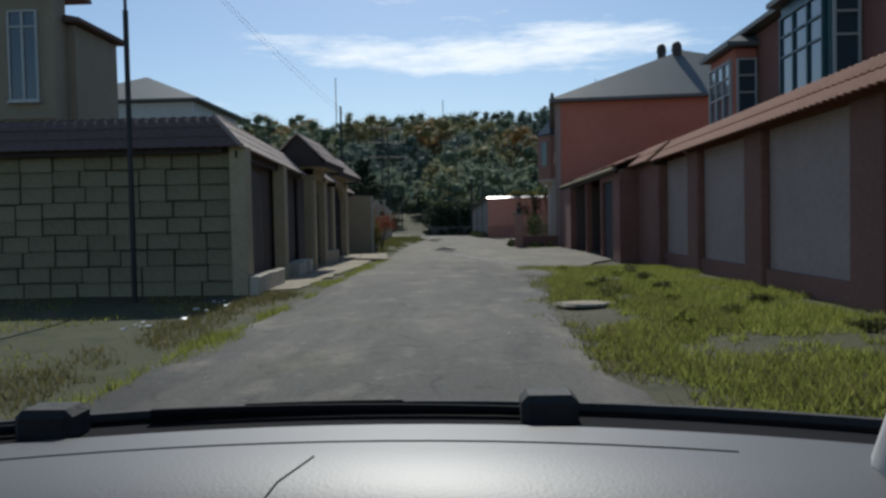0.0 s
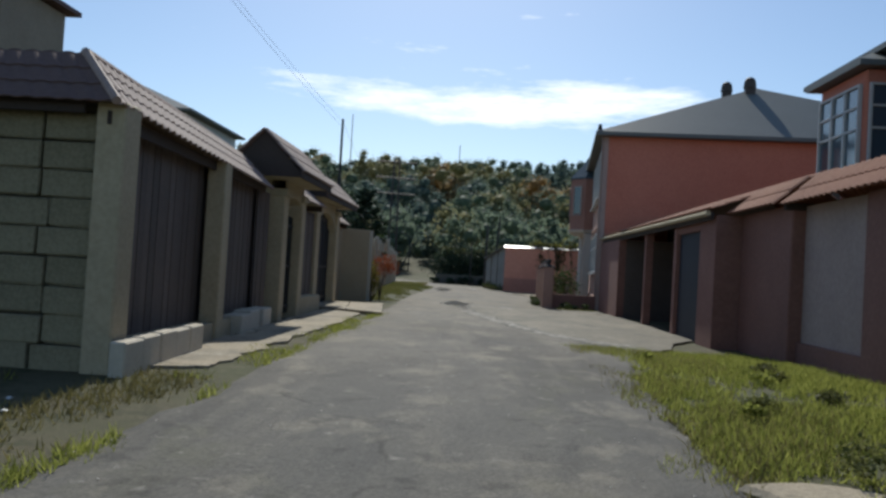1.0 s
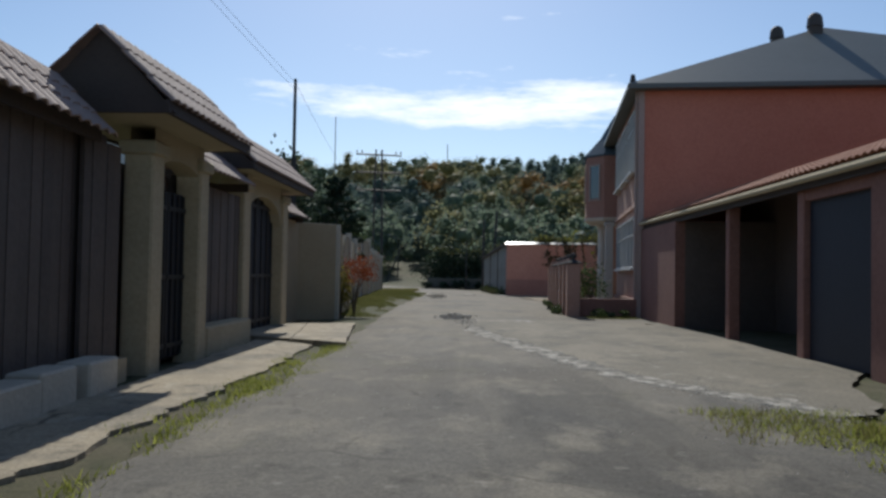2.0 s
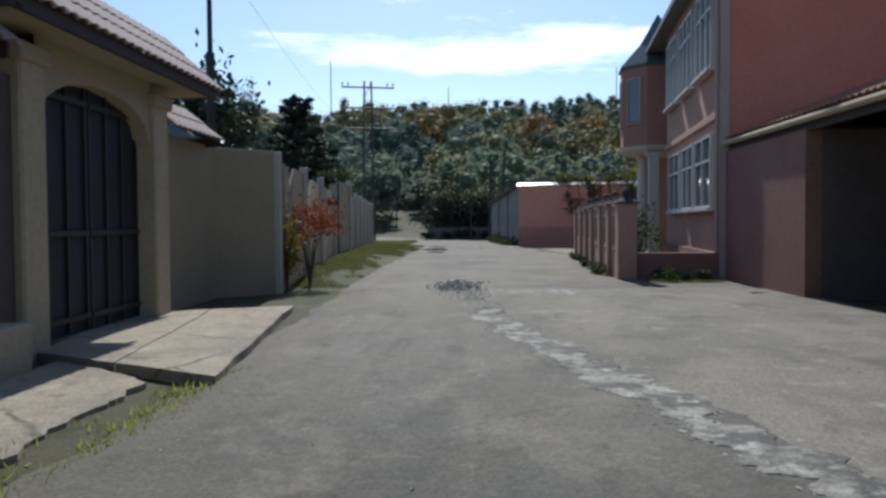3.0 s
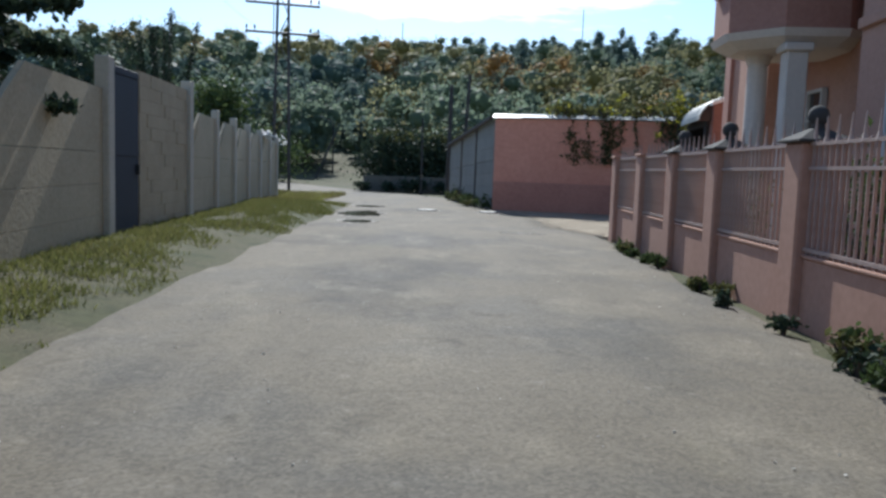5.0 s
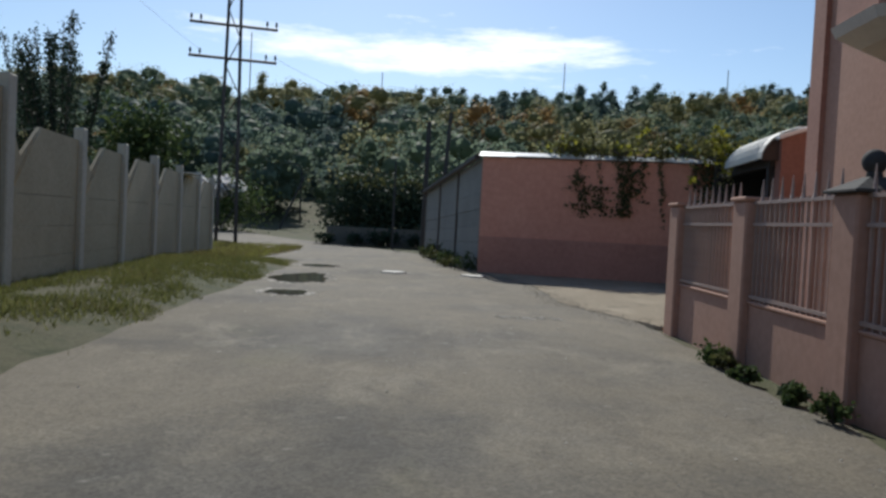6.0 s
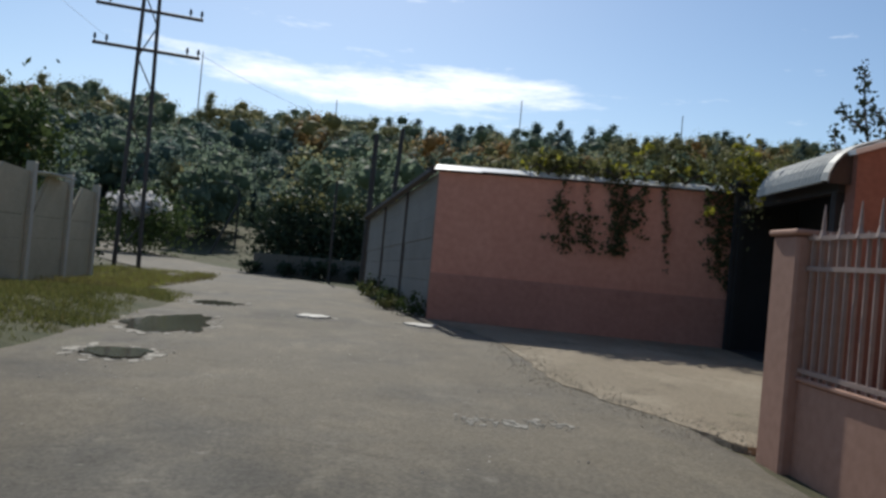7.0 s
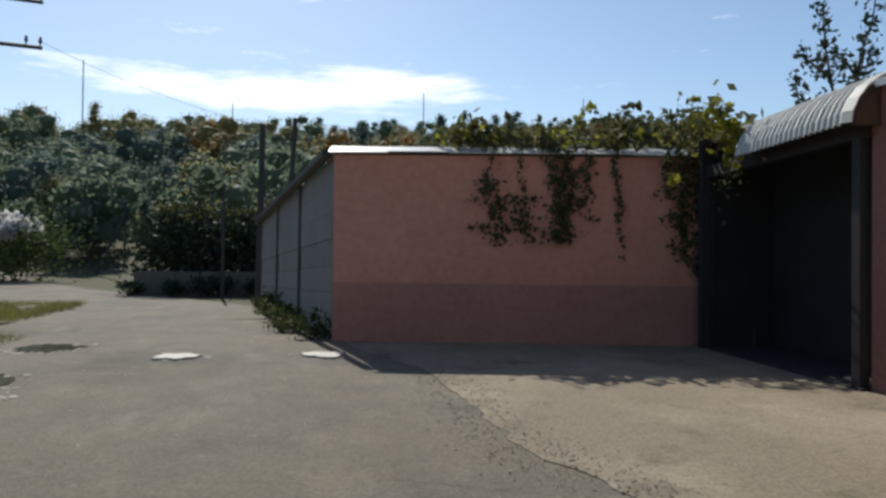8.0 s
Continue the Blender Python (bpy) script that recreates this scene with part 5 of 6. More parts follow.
def conifer(x, y, h, r, label):
    """A spreading conifer: whorls of separate drooping boughs with gaps between them."""
    t = thing("conifer_tree", label, "tree", (x, y, 0))
    bm = rod(bmesh.new(), (0, 0, -0.2), (0, 0, h * 0.97), 0.11, 0.02)
    pts = []
    for k in range(44):
        u = (k / 44) ** 0.9
        zz = 1.9 + (h - 2.0) * u
        L = (r * (1 - u) ** 0.7 + 0.15) * rng.uniform(0.55, 1.15)
        a = k * 2.39996 + rng.uniform(-0.4, 0.4)
        tip = Vector((math.cos(a) * L, math.sin(a) * L, zz - 0.1 * L + 0.15 * u))
        rod(bm, (0, 0, zz), tip, 0.018, 0.006, 5)
        n = int(20 + 46 * L)
        s = np.sqrt(rng.uniform(0.04, 1, n))
        side = rng.normal(size=n) * 0.22 * L * (1.05 - s) + rng.normal(size=n) * 0.03
        p = np.stack([math.cos(a) * L * s - math.sin(a) * side, math.sin(a) * L * s + math.cos(a) * side, zz - (0.1 * L - 0.15 * u) * s], 1)
        pts.append(np.repeat(p, 4, 0) + rng.normal(size=(n * 4, 3)) * (0.06, 0.06, 0.045))
    part("trunk", bm, M["bark"], t)
    leaf_object("crown", np.concatenate(pts), 0.06, M["leaf_dark"], t)
    return t


def shoots(x, y, h, r, n, leaf, label, name):
    """Many upright shoots from one foot, leaves set along them."""
    t = thing(name, label, "tree", (x, y, 0))
    bm = bmesh.new()
    pts = []
    for k in range(n):
        a, q = rng.uniform(0, 6.28), r * rng.uniform(0.1, 1) ** 0.6
        top = Vector((math.cos(a) * q, math.sin(a) * q, h * rng.uniform(0.72, 1.0)))
        foot = Vector((top.x * 0.35, top.y * 0.35, h * 0.25))
        rod(bm, (0, 0, -0.2), foot, 0.06, 0.04, 6)
        rod(bm, foot, top, 0.03, 0.008, 5)
        m = int(95 * (h - foot.z) / 3)
        u = rng.uniform(0.1, 1.0, m)
        p = np.array(foot)[None] + (np.array(top) - np.array(foot))[None] * u[:, None]
        pts.append(np.repeat(p, 3, 0) + rng.normal(size=(m * 3, 3)) * (0.075, 0.075, 0.07))
    part("stem", bm, M["bark"], t)
    leaf_object("crown", np.concatenate(pts), 0.048, M[leaf], t)
    return t


def bush(x, y, r, h, leaf, label, n=22, per=34, size=0.06, z=0.0, name="bush", stems=7, mid=0.52, half=0.5):
    t = thing(name, label, "bush", (x, y, z))
    for k in range(stems):
        a = k * 6.3 / stems
        tip = (math.cos(a) * r * 0.6, math.sin(a) * r * 0.6, h * 0.8)
        part("stem", tube(bmesh.new(), [(0, 0, -0.1), (tip[0] * 0.3, tip[1] * 0.3, h * 0.4), tip], 0.018, 0.006, 5), M["bark"], t)
    leaf_object("leaves", np.maximum(clumps((0, 0, h * mid), (r, r, h * half), n, per), (-99, -99, 0.02)), size, M[leaf], t)
    return t


conifer(-6.05, 43.9, 4.8, 1.45, "dark spreading conifer behind the fence")
tree("tree", -7.3, 39.6, 4.7, 1.2, "leaf_dark", "dark leafy fruit tree behind the fence", n=44, per=60, size=0.1)
shoots(-8.6, 45.4, 5.7, 1.1, 15, "leaf_olive", "upright poplar shoots with thin foliage behind the wall", "poplar_clump")
tree("tree", -7.4, 35.2, 3.0, 1.0, "leaf_green", "low leafy tree behind the concrete wall", trunk_h=1.2, n=34, per=50, size=0.09)
tree("tree", -9.2, 66.0, 4.4, 1.4, "leaf_green", "leafy garden tree behind the fence", n=44, per=60, size=0.1)
shoots(-10.2, 62.6, 6.1, 1.9, 26, "leaf_dark", "thicket of upright leafy shoots behind the fence", "fruit_tree")
tree("tree", -9.5, 55, 3.9, 1.4, "leaf_dark", "dark garden tree behind the fence", n=44, per=60, size=0.1)
for x, y, l, lb in ((-4.5, 35.85, "leaf_mixed", "yellow-green autumn shrub at the wall's end"), (-4.3, 36.9, "leaf_red", "red autumn shrub at the fence foot")):
    bush(x, y, 0.62 if l == "leaf_red" else 0.3, 1.6, l, lb, n=34, per=46 if l == "leaf_red" else 30, size=0.033, z=0.05, mid=0.76 if l == "leaf_red" else 0.5, half=0.26 if l == "leaf_red" else 0.42)
b = bush(-13.0, 94.0, 2.9, 3.6, "leaf_green", "large rose bush with white blooms by the bend", n=60, per=60, size=0.12, z=0.0, name="rose_bush")
# white blooms massed near the top as the bush's backlit highlights
leaf_object("bloom", clumps((-0.3, -0.7, 2.9), (2.2, 1.8, 0.75), 44, 16, 0.12), 0.24, M["petal_glint"], b)["kind"] = "stuff"
bush(-9.4, 71.0, 1.1, 1.4, "leaf_dark", "dark shrub below the pylon", n=40, per=40, size=0.09, z=0.1)
for x, y, r, h in ((-3.0, 80.5, 1.9, 3.6), (-0.6, 80.2, 1.7, 3.3), (1.6, 80.5, 1.8, 3.8), (4.0, 79, 2.0, 4.0)):
    b = bush(x, y, r, h, "leaf_dark", "large dark overgrown bush with yellowing tips beyond the far wall", n=60, per=60, size=0.12)
    leaf_object("yellowing_leaves", clumps((0, -0.2, h * 0.84), (r * 0.75, r * 0.7, h * 0.16), 16, 26), 0.1, M["leaf_olive"], b)
for k in range(22):
    y = 39.2 + 11.2 * rng.uniform()
    x = 2.12 + 0.0494 * (y - 38.55) - rng.uniform(0.2, 0.48)
    w = rng.uniform(0.15, 0.2) if y < 41.0 else rng.uniform(0.05, 0.13)
    bush(x, y, w, w * rng.uniform(1.1, 1.6), ("leaf_green", "leaf_olive", "leaf_dark", "leaf_green")[k % 4], "small leafy weed at the garden wall foot", n=10, per=16, size=0.032, stems=3)
for k in range(7):
    bush(0.7 - 0.12 * k + rng.uniform(-0.2, 0.1), 61.6 + k * 1.3, 0.32, rng.uniform(0.3, 0.62), ("leaf_green", "leaf_olive")[k % 2], "weeds along the grey building side", n=12, per=24, size=0.045, stems=3)
fruit = thing("fruit_tree", "fruit tree with a few curved leafy limbs behind the annex", "tree", (10.4, 61.4, 0))
part("trunk", tube(bmesh.new(), [(0, 0, -0.2), (0.04, 0, 1.4), (-0.03, 0, 2.8), (0, 0, 4.1)], 0.11, 0.06), M["bark"], fruit)
pts = []
for limb in (((0, 0, 3.9), (-0.25, -0.1, 4.65), (-0.38, -0.1, 5.3), (-0.45, -0.1, 6.1)), ((0, 0, 3.9), (0.25, -0.1, 4.7), (0.4, -0.1, 5.35), (0.62, -0.1, 5.9), (0.72, -0.1, 6.5)),
             ((-0.05, 0, 3.9), (-0.6, -0.1, 4.25), (-0.95, -0.1, 4.35), (-1.02, -0.1, 4.7)), ((-0.3, -0.1, 4.8), (-0.65, -0.1, 5.0), (-0.88, -0.1, 5.15)), ((0.28, -0.1, 4.8), (0.05, -0.1, 5.1), (-0.12, -0.1, 5.25)), ((0.1, 0, 4.2), (0.7, 0.3, 4.7), (1.05, 0.4, 5.6))):
    part("limb", tube(bmesh.new(), limb, 0.035, 0.012, 5), M["bark"], fruit)
    ends = np.array(limb)
    for a, b in zip(ends[:-1], ends[1:]):
        m = int(70 * np.linalg.norm(b - a))
        pts.append(a + (b - a) * rng.uniform(0, 1, (m, 1)) + rng.normal(size=(m, 3)) * (0.1, 0.1, 0.08))
    pts.append(ends[-1] + rng.normal(size=(16, 3)) * (0.07, 0.07, 0.1))
leaf_object("crown", np.concatenate(pts), 0.07, M["leaf_dark"], fruit)
for k in range(8):
    bush(-4.3 + 0.95 * k + rng.uniform(-0.3, 0.3), 77.7 + rng.uniform(-0.1, 0.2), rng.uniform(0.4, 0.7), rng.uniform(0.5, 1.0), "leaf_dark", "dark weeds before the far low wall", n=14, per=26, size=0.07, stems=3)
for k in range(7):
    w = rng.uniform(0.12, 0.22)
    bush(rng.uniform(2.5, 3.9), rng.uniform(37.2, 38.2), w, w * 1.3, ("leaf_green", "leaf_dark")[k % 2], "low leafy weed before the garden wall return", n=10, per=18, size=0.035, name="weed", stems=0)
for k in range(16):
    y = 6.5 + 13.5 * (k + rng.uniform(-0.4, 0.4)) / 16
    w = rng.uniform(0.1, 0.24)
    bush(rng.uniform(1.9, 4.5), y, w, w * rng.uniform(0.6, 1.0), ("grass", "grass_shade", "leaf_olive")[k % 3], "low leafy weed on the grass verge", n=14, per=20, size=0.024, z=0.08, name="weed", stems=0)
bush(3.3, 43.0, 0.6, 1.6, "leaf_green", "garden shrub behind the railings", n=20, per=26)
bush(3.4, 46.6, 0.5, 1.5, "leaf_olive", "garden shrub behind the railings", n=20, per=26)

# grape vine along the outbuilding's roof edge and hanging down its front
vine = thing("grape_vine", "grape vine trailing over the outbuilding with yellowing leaves", "vine", W0)
bm = bmesh.new()
run = [wu * (1.8 + (WL - 1.8) * k / 39) + Vector((0, -0.1 + 0.08 * math.sin(k * 2.3), 3.18 + 0.1 * math.sin(k * 1.7))) for k in range(40)]
run.append(wu * (WL + 0.1) + Vector((0, -0.2, 0)))
tube(bm, run, 0.016, 0.035)
part("stem", bm, M["bark"], vine)
pts, pts2, pts3 = [], [], []
for k in range(62):
    q = rng.uniform(1.6, WL + 0.2)
    c = np.array(wu * q) + (0, rng.uniform(-0.2, 0.5), 3.17 + abs(rng.normal()) * 0.11 * (1 + q / WL))
    (pts if k % 6 else pts2).append(c + rng.normal(size=(17, 3)) * (0.17, 0.13, 0.075))
# each strand: place along the wall, top, length, breadth, sideways drift, fullness
for q, top, drop, wide, drift, full in ((2.5, 3.1, 0.7, 0.05, -0.12, 0.8), (2.42, 2.6, 1.05, 0.13, 0.22, 1.0), (2.92, 3.1, 0.75, 0.03, 0.1, 0.8), (2.98, 2.35, 0.75, 0.12, 0.1, 0.9),
                                        (3.45, 3.1, 1.5, 0.07, 0.05, 1.2), (3.68, 3.1, 1.5, 0.1, -0.08, 1.4), (3.95, 3.05, 1.1, 0.06, 0.06, 0.9), (4.44, 3.1, 1.05, 0.022, 0.04, 1.3), (4.5, 2.1, 0.75, 0.02, 0.02, 0.7),
                                        (5.22, 3.1, 0.85, 0.05, 0.06, 0.8), (5.45, 3.1, 1.8, 0.1, 0.06, 1.2), (5.75, 3.1, 2.0, 0.11, 0.02, 1.4), (6.05, 3.1, 2.05, 0.08, 0.0, 1.2)):
    n = int(3300 * drop * max(wide, 0.03) * full)
    z = rng.uniform(0, 1, n)
    knots = 0.55 + 0.45 * np.sin(z * drop * 14 + q * 9)
    keep = rng.uniform(0, 1, n) < 0.35 + 0.65 * knots
    z, knots = z[keep], knots[keep]
    sway = wide * (0.5 + knots) * rng.normal(size=len(z)) + drift * z + 0.04 * np.sin(z * 5 + q * 5)
    pts3.append(np.array(wu * q)[None, :] + np.stack([sway, -0.09 + rng.normal(size=len(z)) * 0.045, top - drop * z], 1))
# tall shoots that rise from the roof and curl over
for q, up, curl in ((2.75, 0.42, 0.03), (3.3, 0.4, -0.1), (3.85, 0.6, 0.34), (4.4, 0.62, 0.5), (4.95, 0.34, -0.1), (5.3, 0.45, 0.1), (5.62, 0.72, 0.12), (6.2, 0.5, -0.15), (1.9, 0.2, 0.1), (2.3, 0.26, -0.1)):
    m = int(46 * up)
    a = rng.uniform(0, 1, m) ** 0.8
    (pts2 if q in (3.85, 5.62) else pts).append(np.array(wu * q)[None, :] + np.stack([curl * a ** 2 + rng.normal(size=m) * 0.03, rng.normal(size=m) * 0.04, 3.2 + up * np.sin(a * 1.9)], 1))
    path = [wu * q + Vector((curl * (e / 6) ** 2, 0, 3.12 + up * math.sin(e / 6 * 1.9) + 0.06)) for e in range(7)]
    part("shoot", tube(bmesh.new(), path, 0.01, 0.004, 5), M["bark"], vine)
c = np.array((6.2, 58.6, 3.3)) - np.array(W0)
yel = np.concatenate([c + rng.normal(size=(85, 3)) * (0.1, 0.2, 0.17), c + (0.12, -0.2, -0.35) + rng.normal(size=(60, 3)) * (0.06, 0.1, 0.2), c + (-0.45, 0.4, -0.75) + rng.normal(size=(14, 3)) * (0.07, 0.07, 0.05)])
pts.append(c + (-0.15, 0.5, 0.02) + rng.normal(size=(190, 3)) * (0.22, 0.4, 0.17))
pts3.append(c + (0.1, -0.1, -0.6) + rng.normal(size=(90, 3)) * (0.12, 0.12, 0.22))
leaf_object("leaves", np.concatenate(pts), 0.075, M["leaf_olive"], vine)
leaf_object("leaves", np.concatenate(pts2), 0.075, M["leaf_yellow"], vine)
leaf_object("hanging_leaves", np.concatenate(pts3), 0.045, M["vine_shade"], vine)
leaf_object("yellow_leaves", yel, 0.08, M["leaf_yellow"], vine)

# grass and weeds
def grass(name, n, inside, heights, material, label):
    p = inside(n)
    h = rng.uniform(*heights, len(p))
    a = rng.uniform(0, 2 * math.pi, len(p))
    w = 0.005 + 0.006 * rng.uniform(0, 1, len(p))
    lean = rng.normal(size=(len(p), 2)) * 0.45 * h[:, None]
    d = np.stack([np.cos(a) * w, np.sin(a) * w, np.zeros(len(p))], 1)
    top = p + np.concatenate([lean, h[:, None]], 1)
    v = np.stack([p - d, p + d, top], 1).reshape(-1, 3)
    me = bpy.data.meshes.new(name)
    f = np.arange(len(v)).reshape(-1, 3)
    me.vertices.add(len(v))
    me.vertices.foreach_set("co", v.ravel())
    me.loops.add(f.size)
    me.loops.foreach_set("vertex_index", f.ravel())
    me.polygons.add(len(f))
    me.polygons.foreach_set("loop_start", np.arange(0, f.size, 3))
    me.update(calc_edges=True)
    me.materials.append(material)
    return tagged(new(name, me), label, "grass", kind="stuff")


def strip(x0, x1, y0, y1, patchy=0.0, fade=0.0):
    def f(n):
        x, y = rng.uniform(x0, x1, n), rng.uniform(y0, y1, n)
        keep = np.array([noise.noise((a * 0.9, b * 0.6, 2)) + 0.5 * noise.noise((a * 3.1, b * 2.6, 5)) + rng.uniform(-0.3, 0.3) > patchy - 0.5 + (max(0.0, 1 - min(a - x0, x1 - a) / fade) * 0.9 if fade else 0.0) for a, b in zip(x, y)])
        x, y = x[keep], y[keep]
        z = np.array([ground_z(a, b) for a, b in zip(x, y)]) - 0.03
        return np.stack([x, y, z], 1)
    return f


grass("grass", 230000, strip(0.75, 5.3, -6, 21.6, 0.3, 1.0), (0.02, 0.12), M["grass"], "low green grass verge along the plaster wall")
grass("grass", 12000, strip(-11, -4.2, 5, 14.6, 0.75), (0.02, 0.09), M["grass"], "sparse shaded grass before the block wall")
grass("grass", 24000, strip(-4.7, -2.8, -6, 15.4, 0.42, 0.7), (0.03, 0.11), M["grass_dry"], "dry weeds on the shaded verge")
grass("grass", 20000, strip(-3.2, -2.6, -5, 15.5, 0.4, 0.3), (0.04, 0.14), M["grass"], "green weeds at the lane edge")
grass("grass", 16000, strip(-3.9, -2.7, 15, 28, 0.55, 0.4), (0.02, 0.09), M["grass"], "sparse grass at the lane edge")
grass("grass", 36000, strip(0.7, 3.2, -4, 21.4, 0.5, 0.5), (0.03, 0.15), M["grass_dry"], "dry yellowed weeds on the sunny verge")
grass("grass", 16000, strip(-6.6, -3.7, 36.5, 62, 0.62, 0.9), (0.03, 0.13), M["grass_dry"], "dry yellowed weeds on the fence bank")
grass("grass", 120000, strip(-6.7, -3.5, 36.5, 64, 0.22, 1.0), (0.015, 0.09), M["grass_shade"], "grass bank at the fence foot")
grass("grass", 16000, strip(-8.5, -5.0, 62, 72.5, 0.4), (0.05, 0.18), M["grass"], "grass corner at the bend")
grass("grass", 26000, strip(-8.5, -4.6, 61, 72.5, 0.35, 0.5), (0.05, 0.22), M["grass_dry"], "dry weeds at the bend")
grass("grass", 9000, strip(2.3, 4.0, 36.9, 38.4, 0.35, 0.3), (0.03, 0.12), M["grass_shade"], "weeds before the garden wall return")

# the wooded hill: each crown a cluster of uneven lobes with leaf sprays lying on them
ico = bmesh.new()
bmesh.ops.create_icosphere(ico, subdivisions=1, radius=1.0)
ico_v = np.array([v.co[:] for v in ico.verts])
ico_f = np.array([[v.index for v in f.verts] for f in ico.faces])
ico.free()
LEAVES = 100
woods = {k: ([], [], [], []) for k in ("wood_far", "wood_dark", "wood_olive", "wood_rust")}
for k in range(1400):
    y = 94 + 172 * rng.uniform() ** 0.9
    x = rng.uniform(-0.6, 0.72) * (y + 10) - 6
    if k >= 1180:
        y, x = rng.uniform(232, 258), rng.uniform(-10, 178)
    if y < 101 and -17 < x < -8:
        continue
    pines = k % 4 and y > 205 and x > 0 + 14 * float(noise.noise((x * 0.03, y * 0.03, 8)))
    h = rng.uniform(4.2, 8.2) if y < 125 else 5.2 + 6.0 * rng.uniform() ** 1.5
    band_y = math.exp(-((y - 195) / 34) ** 2)
    c = 0.9 * float(noise.noise((x * 0.022, y * 0.03, 4))) + rng.normal() * 0.2 + 0.42 * band_y - 0.16
    key = "wood_dark" if pines else "wood_rust" if c > 0.5 else "wood_olive" if c > 0.14 else "wood_far" if c > -0.2 else "wood_dark"
    r = h * (rng.uniform(0.3, 0.45) if y < 125 else rng.uniform(0.36, 0.54))
    pointed = pines or rng.uniform() < 0.08
    if pointed:
        r *= 0.8
        h *= 1.1
    base_z = ground_z(x, y) - (0.0 if y < 125 else 2.5)
    V, F, L, D = woods[key]
    n = 8
    for q in range(n):
        u = (q + 0.5) / n
        a = q * 2.4 + k
        w = (1.02 - u) if pointed else math.sin(math.pi * (0.2 + 0.66 * u))
        cx, cy, cz = x + math.cos(a) * r * 0.6 * w, y + math.sin(a) * r * 0.6 * w, base_z + h * (0.22 + 0.7 * u)
        s = r * rng.uniform(0.46, 0.72) * (0.5 + 0.6 * w)
        v = ico_v * (s, s, s * 0.8) * rng.uniform(0.4, 0.7, (len(ico_v), 1)) + (cx, cy, cz)
        F.append(ico_f + len(ico_v) * len(V))
        V.append(v)
        d = rng.normal(size=(LEAVES, 3))
        d /= np.linalg.norm(d, axis=1)[:, None]
        D.append(d)
        L.append(d * (s, s, s * 0.8) * (0.5 + 0.5 * rng.uniform(0, 1, (LEAVES, 1)) ** 0.6 + 0.12 * rng.normal(size=(LEAVES, 1))) + (cx, cy, cz))
names = {"wood_far": "green broadleaf woodland on the hillside", "wood_dark": "dark woodland on the hillside", "wood_olive": "olive-coloured woodland on the hillside", "wood_rust": "rust-coloured autumn woodland on the hillside"}
for key, (V, F, L, D) in woods.items():
    v, f = np.concatenate(V), np.concatenate(F)
    lv, lf = quads(np.concatenate(L), 0.2, np.concatenate(D))
    me = bpy.data.meshes.new("woodland")
    allv = np.concatenate([v, lv])
    loops = np.concatenate([f.ravel(), (lf + len(v)).ravel()])
    starts = np.concatenate([np.arange(0, f.size, 3), f.size + np.arange(0, lf.size, 4)])
    me.vertices.add(len(allv))
    me.vertices.foreach_set("co", allv.ravel())
    me.loops.add(len(loops))
    me.loops.foreach_set("vertex_index", loops)
    me.polygons.add(len(starts))
    me.polygons.foreach_set("loop_start", starts)
    me.update(calc_edges=True)
    me.materials.append(M[key])
    me.shade_smooth()
    tagged(new("woodland", me), names[key], "forest", kind="stuff")

# ---- loose stones, puddles, litter on the lane ----
def stones(name, points, size, label, kind="stuff", z=0.02, flat=1.0, heap=None):
    """Angular broken stones lying on the lane."""
    n = len(points)
    cube = np.array([(-1, -1, -1), (1, -1, -1), (1, 1, -1), (-1, 1, -1), (-1, -1, 1), (1, -1, 1), (1, 1, 1), (-1, 1, 1)], float) * 0.5
    fq = np.array([(0, 3, 2, 1), (4, 5, 6, 7), (0, 1, 5, 4), (1, 2, 6, 5), (2, 3, 7, 6), (3, 0, 4, 7)])
    vs, fs = [], []
    for k, ((x, y), s) in enumerate(zip(points, size)):
        m = np.array(Euler(rng.uniform(0, 6, 3)).to_matrix())
        c = (cube * rng.uniform(0.55, 1.0, (8, 3)) * (1, rng.uniform(0.6, 1), rng.uniform(0.5, 0.9))) @ m.T * s * (1, 1, flat)
        up = heap[4] * rng.uniform(0.3, 1.0) * math.exp(-((x - heap[0]) / heap[2]) ** 2 - ((y - heap[1]) / heap[3]) ** 2) if heap else 0.0
        vs.append(c + (x, y, z + up + s * 0.25 * flat))
        fs.append(fq + 8 * k)
    ob = raw(name, np.concatenate(vs), np.concatenate(fs), M["stone"])
    return tagged(ob, label, "stones", kind=kind)


def fragments(name, points, size, material, label, z=0.005):
    """Small flat crumbs of broken surfacing with ragged outlines."""
    vs, fs = [], []
    for (x, y), s in zip(points, size):
        k = 9
        a = np.arange(k) * 2 * math.pi / k + rng.uniform(0, 6)
        r = s * rng.uniform(0.45, 1.1, k)
        st = rng.uniform(0.8, 2.0)
        b = len(vs)
        zz = road_z(x, y) + z
        vs += [(x + q * math.cos(t), y + q * math.sin(t) * st, zz) for q, t in zip(r, a)] + [(x + 1.15 * q * math.cos(t), y + 1.15 * q * math.sin(t) * st, zz - 0.012) for q, t in zip(r, a)]
        fs.append(tuple(range(b, b + k)))
        fs += [(b + i, b + k + i, b + k + (i + 1) % k, b + (i + 1) % k) for i in range(k)]
    return tagged(raw(name, vs, fs, material), label, "patch", kind="stuff")


M["crumb"] = mat("crumbled_surfacing", (0.19, 0.18, 0.15), (0.37, 0.35, 0.3), 0.9, 2.0, 30, 0.5, island=0.5)
M["stone"].node_tree.nodes["Principled BSDF"].inputs["Roughness"].default_value = 0.65
n = 520
pp = np.stack([-1.4 + rng.normal(size=n) * 0.2, 36.3 + rng.normal(size=n) * 0.5], 1)
